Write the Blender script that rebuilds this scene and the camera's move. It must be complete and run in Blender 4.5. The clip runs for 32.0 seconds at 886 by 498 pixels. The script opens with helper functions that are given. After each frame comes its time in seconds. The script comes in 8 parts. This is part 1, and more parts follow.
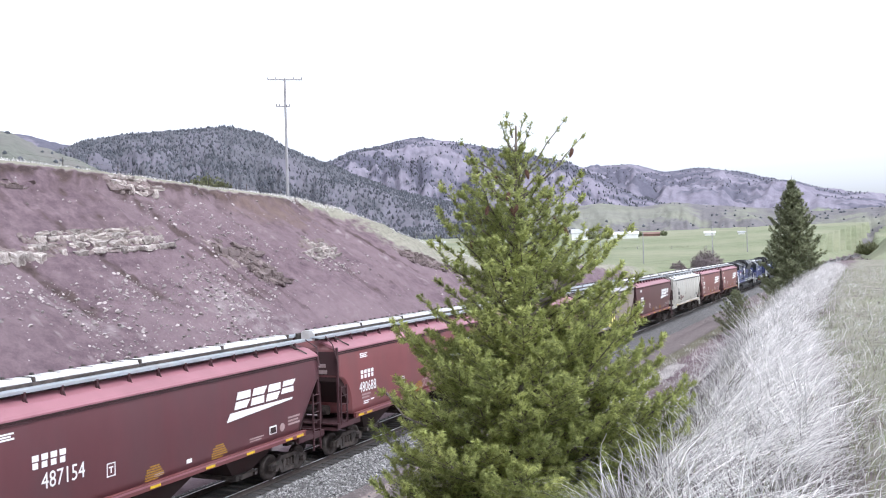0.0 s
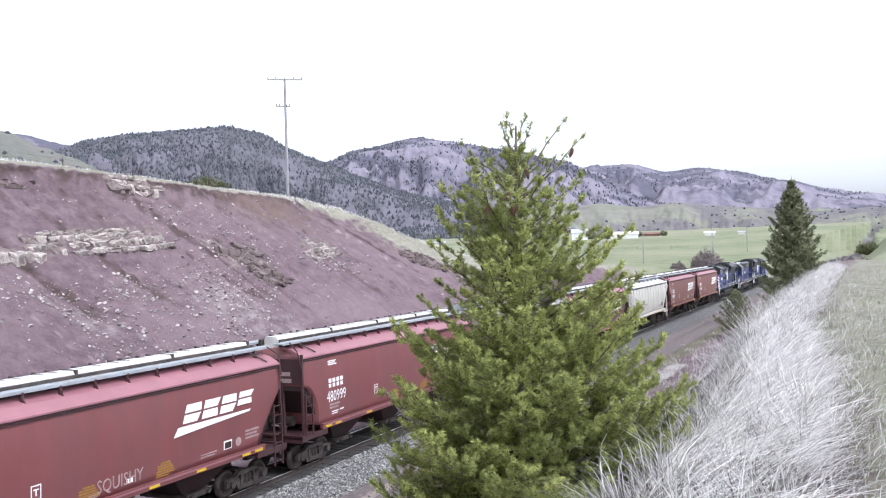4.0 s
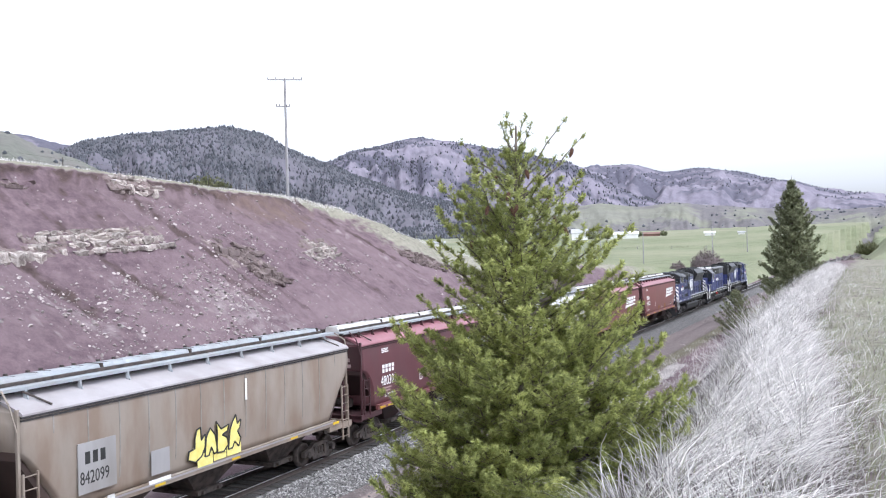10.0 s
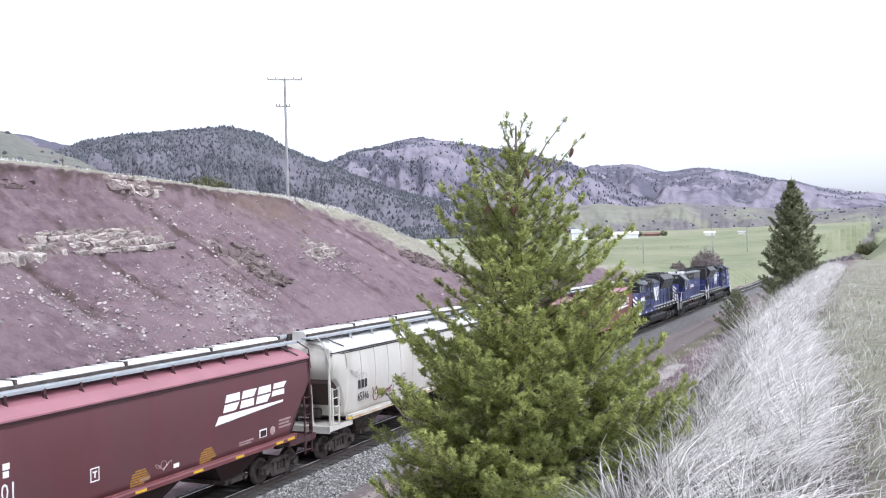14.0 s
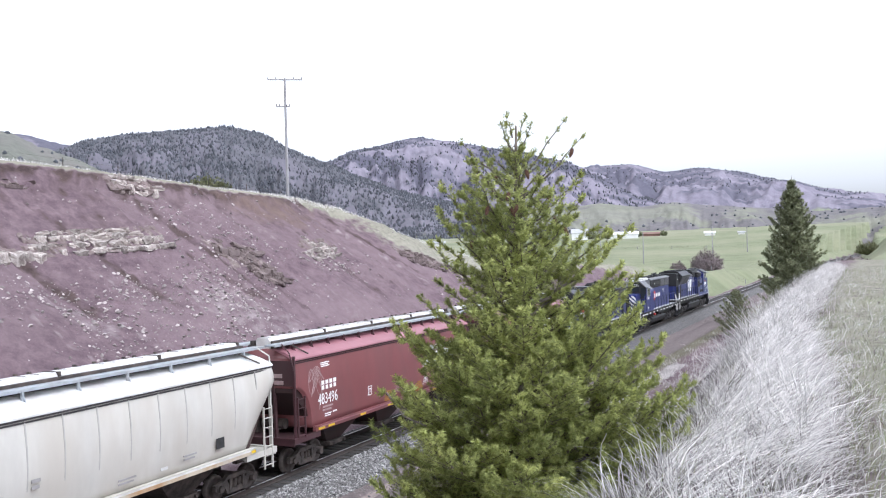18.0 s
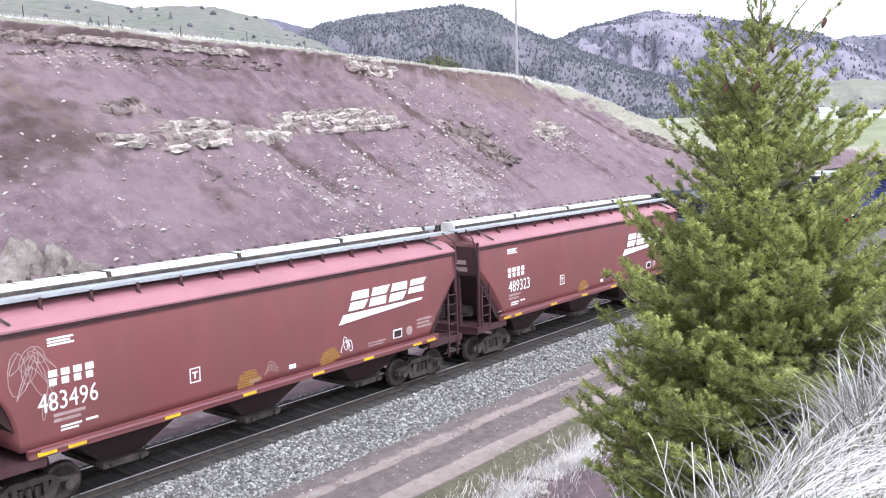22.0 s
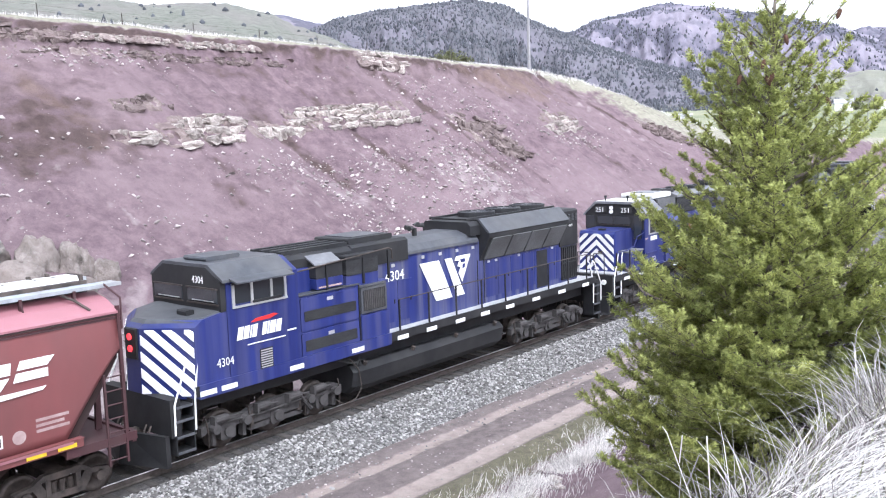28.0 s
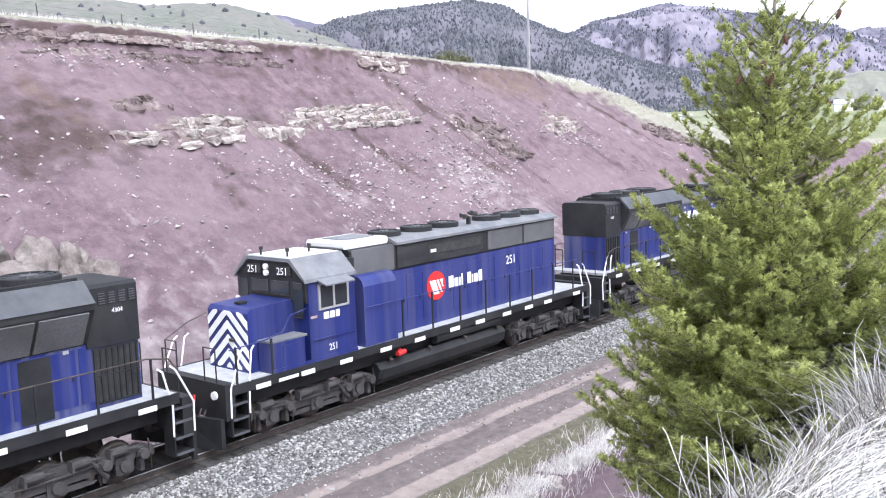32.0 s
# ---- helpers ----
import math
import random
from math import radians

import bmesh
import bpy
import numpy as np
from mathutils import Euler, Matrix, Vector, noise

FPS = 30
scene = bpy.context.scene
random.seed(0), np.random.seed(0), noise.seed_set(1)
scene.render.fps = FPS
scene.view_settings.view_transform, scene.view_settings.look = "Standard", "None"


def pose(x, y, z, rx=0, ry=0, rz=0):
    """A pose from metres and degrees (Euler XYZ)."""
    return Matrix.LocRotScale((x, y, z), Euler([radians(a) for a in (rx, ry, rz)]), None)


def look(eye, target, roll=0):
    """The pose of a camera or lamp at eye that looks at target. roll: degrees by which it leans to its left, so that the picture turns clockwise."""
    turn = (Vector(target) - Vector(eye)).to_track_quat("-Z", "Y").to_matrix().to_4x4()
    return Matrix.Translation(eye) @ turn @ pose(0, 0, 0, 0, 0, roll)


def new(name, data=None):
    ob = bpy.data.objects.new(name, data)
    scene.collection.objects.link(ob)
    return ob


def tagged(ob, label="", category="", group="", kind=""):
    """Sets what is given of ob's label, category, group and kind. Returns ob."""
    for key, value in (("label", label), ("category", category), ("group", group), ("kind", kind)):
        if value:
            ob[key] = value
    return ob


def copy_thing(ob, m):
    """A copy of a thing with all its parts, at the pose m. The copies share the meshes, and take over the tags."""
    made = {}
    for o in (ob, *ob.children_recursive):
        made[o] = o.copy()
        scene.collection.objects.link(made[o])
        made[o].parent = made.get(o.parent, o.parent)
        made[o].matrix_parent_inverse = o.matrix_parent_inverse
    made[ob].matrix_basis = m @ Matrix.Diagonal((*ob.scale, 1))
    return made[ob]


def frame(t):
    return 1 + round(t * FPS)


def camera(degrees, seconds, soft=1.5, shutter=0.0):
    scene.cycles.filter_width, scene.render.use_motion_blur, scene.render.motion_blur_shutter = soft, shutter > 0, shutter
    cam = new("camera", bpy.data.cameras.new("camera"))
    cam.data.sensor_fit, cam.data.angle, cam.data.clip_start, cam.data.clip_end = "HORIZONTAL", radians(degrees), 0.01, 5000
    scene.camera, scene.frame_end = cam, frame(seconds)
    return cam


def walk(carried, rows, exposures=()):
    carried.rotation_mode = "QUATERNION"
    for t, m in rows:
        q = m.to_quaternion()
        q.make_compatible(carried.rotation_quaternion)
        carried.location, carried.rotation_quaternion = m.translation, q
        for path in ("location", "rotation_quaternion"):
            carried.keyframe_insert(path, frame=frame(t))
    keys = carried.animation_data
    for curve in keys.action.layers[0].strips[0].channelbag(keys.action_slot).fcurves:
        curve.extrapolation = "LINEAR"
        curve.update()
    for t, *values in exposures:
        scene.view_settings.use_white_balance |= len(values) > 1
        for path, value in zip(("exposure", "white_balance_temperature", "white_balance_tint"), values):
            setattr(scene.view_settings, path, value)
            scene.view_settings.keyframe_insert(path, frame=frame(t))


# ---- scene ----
from math import sin, cos, tan, pi, exp, hypot, atan2, degrees, floor, sqrt

# ---- camera: a tripod on the near bank, panned once from the far end of the cut to the train ----
EYE = Vector((0.0, -20.49, 8.09))
cam = camera(51.5, 32.0, soft=1.1)


def aim(yaw, pitch, lean):
    a, b = radians(yaw), radians(pitch)
    way = Vector((cos(a) * cos(b), sin(a) * cos(b), sin(b)))
    return look(EYE, EYE + way * 10, -lean)


walk(cam, [(0.0, aim(24.228, 0.20, 1.64)), (18.2, aim(24.228, 0.20, 1.64)), (18.5, aim(24.274, 0.119, 1.62)),
           (19.0, aim(24.522, -0.896, 1.58)), (19.5, aim(24.77, -2.419, 1.56)), (20.0, aim(25.958, -3.425, 1.36)),
           (20.5, aim(27.365, -4.849, 1.18)), (21.0, aim(29.336, -5.347, 1.15)), (21.5, aim(34.52, -5.659, 1.25)),
           (22.0, aim(38.518, -6.886, 1.47)), (22.5, aim(40.02, -7.744, 1.77)), (23.0, aim(39.49, -7.473, 1.88)),
           (23.5, aim(39.441, -7.374, 1.90)), (24.5, aim(39.41, -7.30, 1.90)), (25.5, aim(39.388, -7.253, 1.90)),
           (27.5, aim(39.36, -7.20, 1.89)), (29.5, aim(39.35, -7.16, 1.89)), (32.0, aim(39.34, -7.16, 1.88))],
     exposures=[(0.0, 0.84, 5800, 12), (10.0, 0.82, 5800, 12), (14.0, 0.79, 5800, 12), (18.5, 0.77, 5800, 12), (19.2, 0.8, 5800, 12), (21.0, 1.08, 5800, 12), (22.5, 1.18, 5800, 12), (25.5, 1.2, 5800, 12), (28.5, 1.3, 5800, 12), (32.0, 1.3, 5800, 12)])

# ---- light: a bright overcast sky with a wide, soft sun ----
world = bpy.data.worlds.new("world")
scene.world = world
world.use_nodes = True
wn = world.node_tree
sky = wn.nodes.new("ShaderNodeTexSky")
sky.sky_type, sky.sun_disc = "NISHITA", False
sky.sun_elevation, sky.sun_rotation = radians(52), radians(200)
sky.air_density, sky.dust_density, sky.ozone_density = 1.0, 3.0, 1.0
haze = wn.nodes.new("ShaderNodeHueSaturation")
haze.inputs["Saturation"].default_value = 0.06
wn.links.new(sky.outputs[0], haze.inputs["Color"])
backdrop_light = wn.nodes["Background"]
wn.links.new(haze.outputs[0], backdrop_light.inputs["Color"])
backdrop_light.inputs["Strength"].default_value = 0.19
sun = new("sun", bpy.data.lights.new("sun", "SUN"))
sun.data.energy, sun.data.angle, sun.data.color = 0.7, radians(14), (1.0, 0.96, 0.9)
sun.matrix_world = look((0, -40, 90), (25, 5, 0))

# ---- materials ----
def mat(name, stops, scale=1.0, rough=0.8, metal=0.0, bump=0.3, fine=9.0, depth=0.02, stain=None, stain_scale=0.3, stain_amount=0.5, rand=0.0, island=0.0,
        stretch=(1, 1, 1), spec=0.3, coords="Object"):
    """A procedural surface: a colour ramp over noise at one scale, broad stains at another, fine relief."""
    m = bpy.data.materials.new(name)
    m.use_nodes = True
    nt = m.node_tree
    L, N = nt.links.new, nt.nodes.new
    bsdf = nt.nodes["Principled BSDF"]
    bsdf.inputs["Roughness"].default_value, bsdf.inputs["Metallic"].default_value = rough, metal
    bsdf.inputs["Specular IOR Level"].default_value = spec
    tc = N("ShaderNodeTexCoord")
    mp = N("ShaderNodeMapping")
    mp.inputs["Scale"].default_value = stretch
    L(tc.outputs[coords], mp.inputs[0])
    n1 = N("ShaderNodeTexNoise")
    n1.inputs["Scale"].default_value, n1.inputs["Detail"].default_value, n1.inputs["Roughness"].default_value = scale, 7, 0.65
    L(mp.outputs[0], n1.inputs["Vector"])
    ramp = N("ShaderNodeValToRGB")
    els = ramp.color_ramp.elements
    while len(els) < len(stops):
        els.new(0.5)
    for e, (p, c) in zip(els, stops):
        e.position, e.color = p, (*c, 1)
    L(n1.outputs["Fac"], ramp.inputs[0])
    col = ramp.outputs[0]
    if stain:
        n2 = N("ShaderNodeTexNoise")
        n2.inputs["Scale"].default_value, n2.inputs["Detail"].default_value = stain_scale, 5
        L(mp.outputs[0], n2.inputs["Vector"])
        r2 = N("ShaderNodeValToRGB")
        r2.color_ramp.elements[0].position, r2.color_ramp.elements[1].position = 0.42, 0.66
        r2.color_ramp.elements[1].color = (stain_amount,) * 3 + (1,)
        L(n2.outputs["Fac"], r2.inputs[0])
        mx = N("ShaderNodeMix")
        mx.data_type = "RGBA"
        L(r2.outputs[0], mx.inputs[0]), L(col, mx.inputs[6])
        mx.inputs[7].default_value = (*stain, 1)
        col = mx.outputs[2]
    if rand or island:
        src = N("ShaderNodeObjectInfo").outputs["Random"] if rand else N("ShaderNodeNewGeometry").outputs["Random Per Island"]
        k = rand or island
        mr = N("ShaderNodeMapRange")
        mr.inputs["To Min"].default_value, mr.inputs["To Max"].default_value = 1 - k, 1 + k
        L(src, mr.inputs[0])
        hs = N("ShaderNodeHueSaturation")
        L(col, hs.inputs["Color"]), L(mr.outputs[0], hs.inputs["Value"])
        col = hs.outputs[0]
    L(col, bsdf.inputs["Base Color"])
    if bump:
        n3 = N("ShaderNodeTexNoise")
        n3.inputs["Scale"].default_value, n3.inputs["Detail"].default_value = scale * fine, 6
        L(mp.outputs[0], n3.inputs["Vector"])
        b = N("ShaderNodeBump")
        b.inputs["Strength"].default_value, b.inputs["Distance"].default_value = bump, depth
        L(n3.outputs["Fac"], b.inputs["Height"]), L(b.outputs[0], bsdf.inputs["Normal"])
    return m


def paint(name, c, rough=0.5, dirt=(0.12, 0.09, 0.075), amount=0.35, scale=0.7, bump=0.05, spec=0.4):
    d = tuple(v * 0.86 for v in c)
    e = tuple(min(1, v * 1.12) for v in c)
    return mat(name, [(0.3, d), (0.55, c), (0.75, e)], scale, rough, 0, bump, 14, 0.004, dirt, scale * 1.3, amount, stretch=(1, 1, 0.35), spec=spec)


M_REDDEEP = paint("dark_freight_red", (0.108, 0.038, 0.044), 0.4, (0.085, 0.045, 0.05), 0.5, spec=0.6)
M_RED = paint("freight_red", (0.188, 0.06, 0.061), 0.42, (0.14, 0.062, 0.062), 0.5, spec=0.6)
# grimy red for cages; its darkness also paints shade on the end walls
M_REDFRAME = paint("shaded_grimy_red", (0.062, 0.025, 0.029), 0.6, (0.06, 0.04, 0.04), 0.6)
# freight red lightened and pinked as the sky brightens the roof
M_REDROOF = paint("skylit_freight_red", (0.33, 0.145, 0.17), 0.42, (0.26, 0.12, 0.135), 0.5, spec=0.6)
# freight red with the shade beneath and inside the car ends mixed into it
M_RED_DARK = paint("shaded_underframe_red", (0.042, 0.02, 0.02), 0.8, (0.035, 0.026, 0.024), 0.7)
M_TAN = paint("faded_tan", (0.3, 0.255, 0.215), 0.6, (0.2, 0.14, 0.1), 0.7, 0.9)
M_GREY = paint("weathered_grey_paint", (0.34, 0.33, 0.33), 0.55, (0.22, 0.2, 0.18), 0.6)
M_WHITE = paint("cream_white_paint", (0.55, 0.53, 0.485), 0.45, (0.46, 0.42, 0.36), 0.6)
M_RUSTSILL = mat("rust_stained_cream", [(0.35, (0.45, 0.4, 0.33)), (0.6, (0.5, 0.43, 0.33))], 2, 0.6, 0, 0.1, 9, 0.004, (0.36, 0.2, 0.08), 1.6, 0.8)
M_BROWNSHEET = paint("rusty_brown_sheet", (0.06, 0.04, 0.036), 0.7, (0.09, 0.06, 0.05), 0.6)
M_PALESEAM = mat("pale_weld_seam", [(0.3, (0.36, 0.345, 0.315)), (0.7, (0.46, 0.445, 0.41))], 3, 0.6, 0, 0.1, 9, 0.004)
M_TANROOF = paint("lilac_grey_roof", (0.4, 0.375, 0.385), 0.5, (0.27, 0.24, 0.235), 0.6)
M_SEAM = mat("grimy_weld_seam", [(0.3, (0.2, 0.185, 0.165)), (0.7, (0.32, 0.3, 0.275))], 3, 0.6, 0, 0.1, 9, 0.004)
M_GALV = mat("galvanised_grating", [(0.3, (0.3, 0.325, 0.35)), (0.7, (0.45, 0.48, 0.505))], 3, 0.55, 0.25, 0.2, 12, 0.004, (0.3, 0.26, 0.24), 1.0, 0.4)
M_HATCH = mat("pale_hatch_cover", [(0.3, (0.55, 0.55, 0.54)), (0.7, (0.72, 0.72, 0.7))], 2, 0.5, 0, 0.1, 12, 0.004, (0.35, 0.3, 0.28), 1.2, 0.5)
M_IRON = mat("dusty_iron", [(0.3, (0.035, 0.03, 0.028)), (0.7, (0.1, 0.085, 0.078))], 4, 0.75, 0.2, 0.3, 8, 0.006, (0.13, 0.1, 0.085), 2.0, 0.5)
M_TRUCK = mat("dusty_grey_truck", [(0.3, (0.035, 0.033, 0.033)), (0.7, (0.1, 0.093, 0.093))], 4, 0.8, 0.1, 0.3, 8, 0.006, (0.05, 0.045, 0.045), 2.0, 0.5)
M_STEEL = mat("worn_wheel_steel", [(0.3, (0.05, 0.042, 0.038)), (0.7, (0.12, 0.1, 0.09))], 5, 0.55, 0.5, 0.1, 8, 0.004)
M_RAIL = mat("rail_steel", [(0.3, (0.06, 0.05, 0.045)), (0.7, (0.12, 0.1, 0.092))], 6, 0.6, 0.4, 0.1)
M_RAILTOP = mat("polished_rail_head", [(0.3, (0.75, 0.75, 0.76)), (0.7, (0.9, 0.9, 0.9))], 8, 0.38, 0.7, 0)
M_MARK = mat("white_lettering", [(0.3, (0.7, 0.69, 0.68)), (0.7, (0.82, 0.82, 0.8))], 3, 0.5, bump=0)
M_DIMMARK = mat("faded_small_lettering", [(0.3, (0.28, 0.19, 0.185)), (0.7, (0.44, 0.34, 0.33))], 3, 0.6, bump=0)
M_INK = mat("black_lettering", [(0.3, (0.02, 0.02, 0.02)), (0.7, (0.05, 0.05, 0.05))], 3, 0.6, bump=0)
M_YEL = mat("yellow_reflector", [(0.3, (0.62, 0.4, 0.02)), (0.7, (0.8, 0.56, 0.04))], 5, 0.4, bump=0)
M_OCHRE = mat("faded_yellow_stencil", [(0.3, (0.24, 0.12, 0.03)), (0.7, (0.38, 0.22, 0.04))], 9, 0.6, bump=0)
M_SPRAY = mat("yellow_spray_paint", [(0.3, (0.72, 0.62, 0.16)), (0.7, (0.85, 0.78, 0.3))], 3, 0.6, bump=0)
M_BLUE = mat("loco_blue", [(0.3, (0.012, 0.018, 0.1)), (0.55, (0.018, 0.028, 0.145)), (0.75, (0.028, 0.04, 0.19))], 1.1, 0.4, 0, 0.05, 14, 0.004, (0.07, 0.072, 0.15), 1.5, 0.55, stretch=(2.2, 1, 0.12), spec=0.4)
M_BLUEHOOD = mat("streaked_loco_blue", [(0.3, (0.012, 0.018, 0.1)), (0.55, (0.018, 0.028, 0.145)), (0.75, (0.028, 0.04, 0.19))], 1.1, 0.42, 0, 0.05, 14, 0.004, (0.15, 0.15, 0.19), 1.7, 0.62, stretch=(2.2, 1, 0.1), spec=0.4)
M_BLACK = mat("loco_black", [(0.3, (0.01, 0.0105, 0.012)), (0.7, (0.026, 0.026, 0.029))], 1.5, 0.58, 0, 0.08, 10, 0.004, (0.045, 0.043, 0.042), 0.8, 0.35)
M_ROOFTOP = mat("dusty_loco_roof", [(0.3, (0.035, 0.038, 0.045)), (0.7, (0.085, 0.09, 0.1))], 2, 0.5, 0, 0.1, 8, 0.004, (0.14, 0.135, 0.13), 0.7, 0.3)
M_HOODROOF = mat("grey_loco_roof", [(0.3, (0.042, 0.045, 0.053)), (0.7, (0.088, 0.092, 0.105))], 2, 0.5, 0, 0.1, 8, 0.004, (0.115, 0.11, 0.108), 0.7, 0.4)
M_MESH = mat("grey_radiator_mesh", [(0.3, (0.09, 0.09, 0.094)), (0.7, (0.17, 0.17, 0.175))], 30, 0.7, 0.2, 0.8, 2, 0.01, (0.05, 0.048, 0.047), 0.8, 0.5)
M_PALEROOF = mat("pale_loco_roof", [(0.3, (0.1, 0.105, 0.12)), (0.7, (0.2, 0.205, 0.22))], 2, 0.5, 0, 0.1, 8, 0.004, (0.2, 0.19, 0.185), 0.7, 0.45)
M_GRILLE = mat("dark_grille", [(0.3, (0.02, 0.02, 0.022)), (0.7, (0.05, 0.05, 0.052))], 1, 0.7, 0.3, 1.0, 40, 0.02, stretch=(1, 1, 3))
M_DECK = mat("grey_walkway", [(0.3, (0.3, 0.3, 0.31)), (0.7, (0.45, 0.45, 0.46))], 3, 0.7, 0, 0.2)
M_GLASS = bpy.data.materials.new("cab_glass")
M_GLASS.use_nodes = True
gb = M_GLASS.node_tree.nodes["Principled BSDF"]
gb.inputs["Base Color"].default_value, gb.inputs["Roughness"].default_value = (0.03, 0.035, 0.04, 1), 0.06
gb.inputs["Specular IOR Level"].default_value = 0.8
M_LAMPRED = bpy.data.materials.new("lit_red_lamp")
M_LAMPRED.use_nodes = True
lb = M_LAMPRED.node_tree.nodes["Principled BSDF"]
lb.inputs["Base Color"].default_value = (0.6, 0.05, 0.03, 1)
lb.inputs["Emission Color"].default_value, lb.inputs["Emission Strength"].default_value = (1.0, 0.04, 0.06, 1), 0.7
M_REDPAINT = paint("red_roundel", (0.55, 0.03, 0.03), 0.4, amount=0.1)
M_SILVER = mat("bare_aluminium", [(0.3, (0.5, 0.5, 0.5)), (0.7, (0.65, 0.65, 0.64))], 4, 0.4, 0.6, 0)
M_POLE = mat("silvered_pole_wood", [(0.3, (0.22, 0.21, 0.22)), (0.7, (0.36, 0.35, 0.36))], 5, 0.9, 0, 0.5, 5, 0.01, stretch=(1, 1, 0.15))
M_TIE = mat("creosoted_tie", [(0.3, (0.03, 0.027, 0.026)), (0.7, (0.068, 0.06, 0.056))], 5, 0.95, 0, 0.7, 5, 0.01, (0.12, 0.11, 0.1), 2, 0.4, rand=0.3, stretch=(1, 0.2, 1))


def land_material(name, layers, bump=1.0, bump_scale=4.0, depth=0.14):
    """Ground in several covers. layers: (attribute or None, dark, light, grain scale, broad stain colour); each lies over the one before where its attribute says."""
    m = bpy.data.materials.new(name)
    m.use_nodes = True
    nt = m.node_tree
    L, N = nt.links.new, nt.nodes.new
    bsdf = nt.nodes["Principled BSDF"]
    bsdf.inputs["Roughness"].default_value, bsdf.inputs["Specular IOR Level"].default_value = 0.95, 0.15
    tc = N("ShaderNodeTexCoord")
    col = None
    for attr, dark, light, scale, broad in layers:
        n1, n2, n4 = N("ShaderNodeTexNoise"), N("ShaderNodeTexNoise"), N("ShaderNodeTexNoise")
        n1.inputs["Scale"].default_value, n1.inputs["Detail"].default_value, n1.inputs["Roughness"].default_value = scale, 8, 0.7
        n2.inputs["Scale"].default_value, n2.inputs["Detail"].default_value = scale * 0.12, 4
        n4.inputs["Scale"].default_value, n4.inputs["Detail"].default_value = scale * 0.6, 6
        for n in (n1, n2, n4):
            L(tc.outputs["Object"], n.inputs["Vector"])
        r = N("ShaderNodeValToRGB")
        r.color_ramp.elements[0].position, r.color_ramp.elements[1].position = 0.3, 0.7
        r.color_ramp.elements[0].color, r.color_ramp.elements[1].color = (*dark, 1), (*light, 1)
        L(n1.outputs["Fac"], r.inputs[0])
        r2 = N("ShaderNodeValToRGB")
        r2.color_ramp.elements[0].position, r2.color_ramp.elements[1].position = 0.42, 0.68
        r2.color_ramp.elements[1].color = (0.7, 0.7, 0.7, 1)
        L(n2.outputs["Fac"], r2.inputs[0])
        mx = N("ShaderNodeMix")
        mx.data_type = "RGBA"
        L(r2.outputs[0], mx.inputs[0]), L(r.outputs[0], mx.inputs[6])
        mx.inputs[7].default_value = (*broad, 1)
        here = mx.outputs[2]
        if col is None:
            col = here
            continue
        at = N("ShaderNodeAttribute")
        at.attribute_name = attr
        add = N("ShaderNodeMath")
        add.operation = "ADD"
        L(at.outputs["Fac"], add.inputs[0]), L(n4.outputs["Fac"], add.inputs[1])
        mr = N("ShaderNodeMapRange")
        mr.inputs["From Min"].default_value, mr.inputs["From Max"].default_value = 0.85, 1.15
        L(add.outputs[0], mr.inputs[0])
        over = N("ShaderNodeMix")
        over.data_type = "RGBA"
        L(mr.outputs[0], over.inputs[0]), L(col, over.inputs[6]), L(here, over.inputs[7])
        col = over.outputs[2]
    L(col, bsdf.inputs["Base Color"])
    n3 = N("ShaderNodeTexNoise")
    n3.inputs["Scale"].default_value, n3.inputs["Detail"].default_value, n3.inputs["Roughness"].default_value = bump_scale, 8, 0.7
    L(tc.outputs["Object"], n3.inputs["Vector"])
    b = N("ShaderNodeBump")
    b.inputs["Strength"].default_value, b.inputs["Distance"].default_value = bump, depth
    L(n3.outputs["Fac"], b.inputs["Height"]), L(b.outputs[0], bsdf.inputs["Normal"])
    return m


M_LAND = land_material("land", [
    (None, (0.092, 0.063, 0.074), (0.218, 0.158, 0.174), 1.3, (0.222, 0.165, 0.178)),
    ("soil", (0.045, 0.031, 0.03), (0.11, 0.078, 0.074), 1.5, (0.09, 0.064, 0.062)),
    ("scree", (0.21, 0.172, 0.175), (0.37, 0.32, 0.325), 2.2, (0.32, 0.268, 0.265)),
    ("turf", (0.16, 0.155, 0.115), (0.36, 0.34, 0.28), 2.5, (0.31, 0.29, 0.235)),
    ("green", (0.15, 0.17, 0.1), (0.25, 0.265, 0.165), 0.12, (0.3, 0.295, 0.21)),
    ("dirt", (0.12, 0.1, 0.098), (0.24, 0.2, 0.195), 3.0, (0.17, 0.142, 0.14)),
    ("rut", (0.26, 0.215, 0.198), (0.4, 0.335, 0.308), 3.0, (0.34, 0.28, 0.255)),
    ("verge", (0.09, 0.083, 0.06), (0.21, 0.19, 0.14), 4.0, (0.14, 0.13, 0.085)),
    ("rust", (0.11, 0.075, 0.066), (0.21, 0.152, 0.135), 1.2, (0.16, 0.115, 0.102)),
    ("grass_shade", (0.07, 0.055, 0.058), (0.2, 0.165, 0.165), 6.0, (0.15, 0.13, 0.11))])
M_GRASSHILL = land_material("hill_grass", [(None, (0.14, 0.145, 0.125), (0.26, 0.255, 0.235), 0.16, (0.2, 0.185, 0.18)), ("scrub", (0.1, 0.1, 0.098), (0.2, 0.19, 0.185), 0.3, (0.14, 0.135, 0.13)), ("grass", (0.11, 0.12, 0.1), (0.23, 0.23, 0.2), 0.3, (0.2, 0.182, 0.175))], 0.8, 0.5, 1.0)
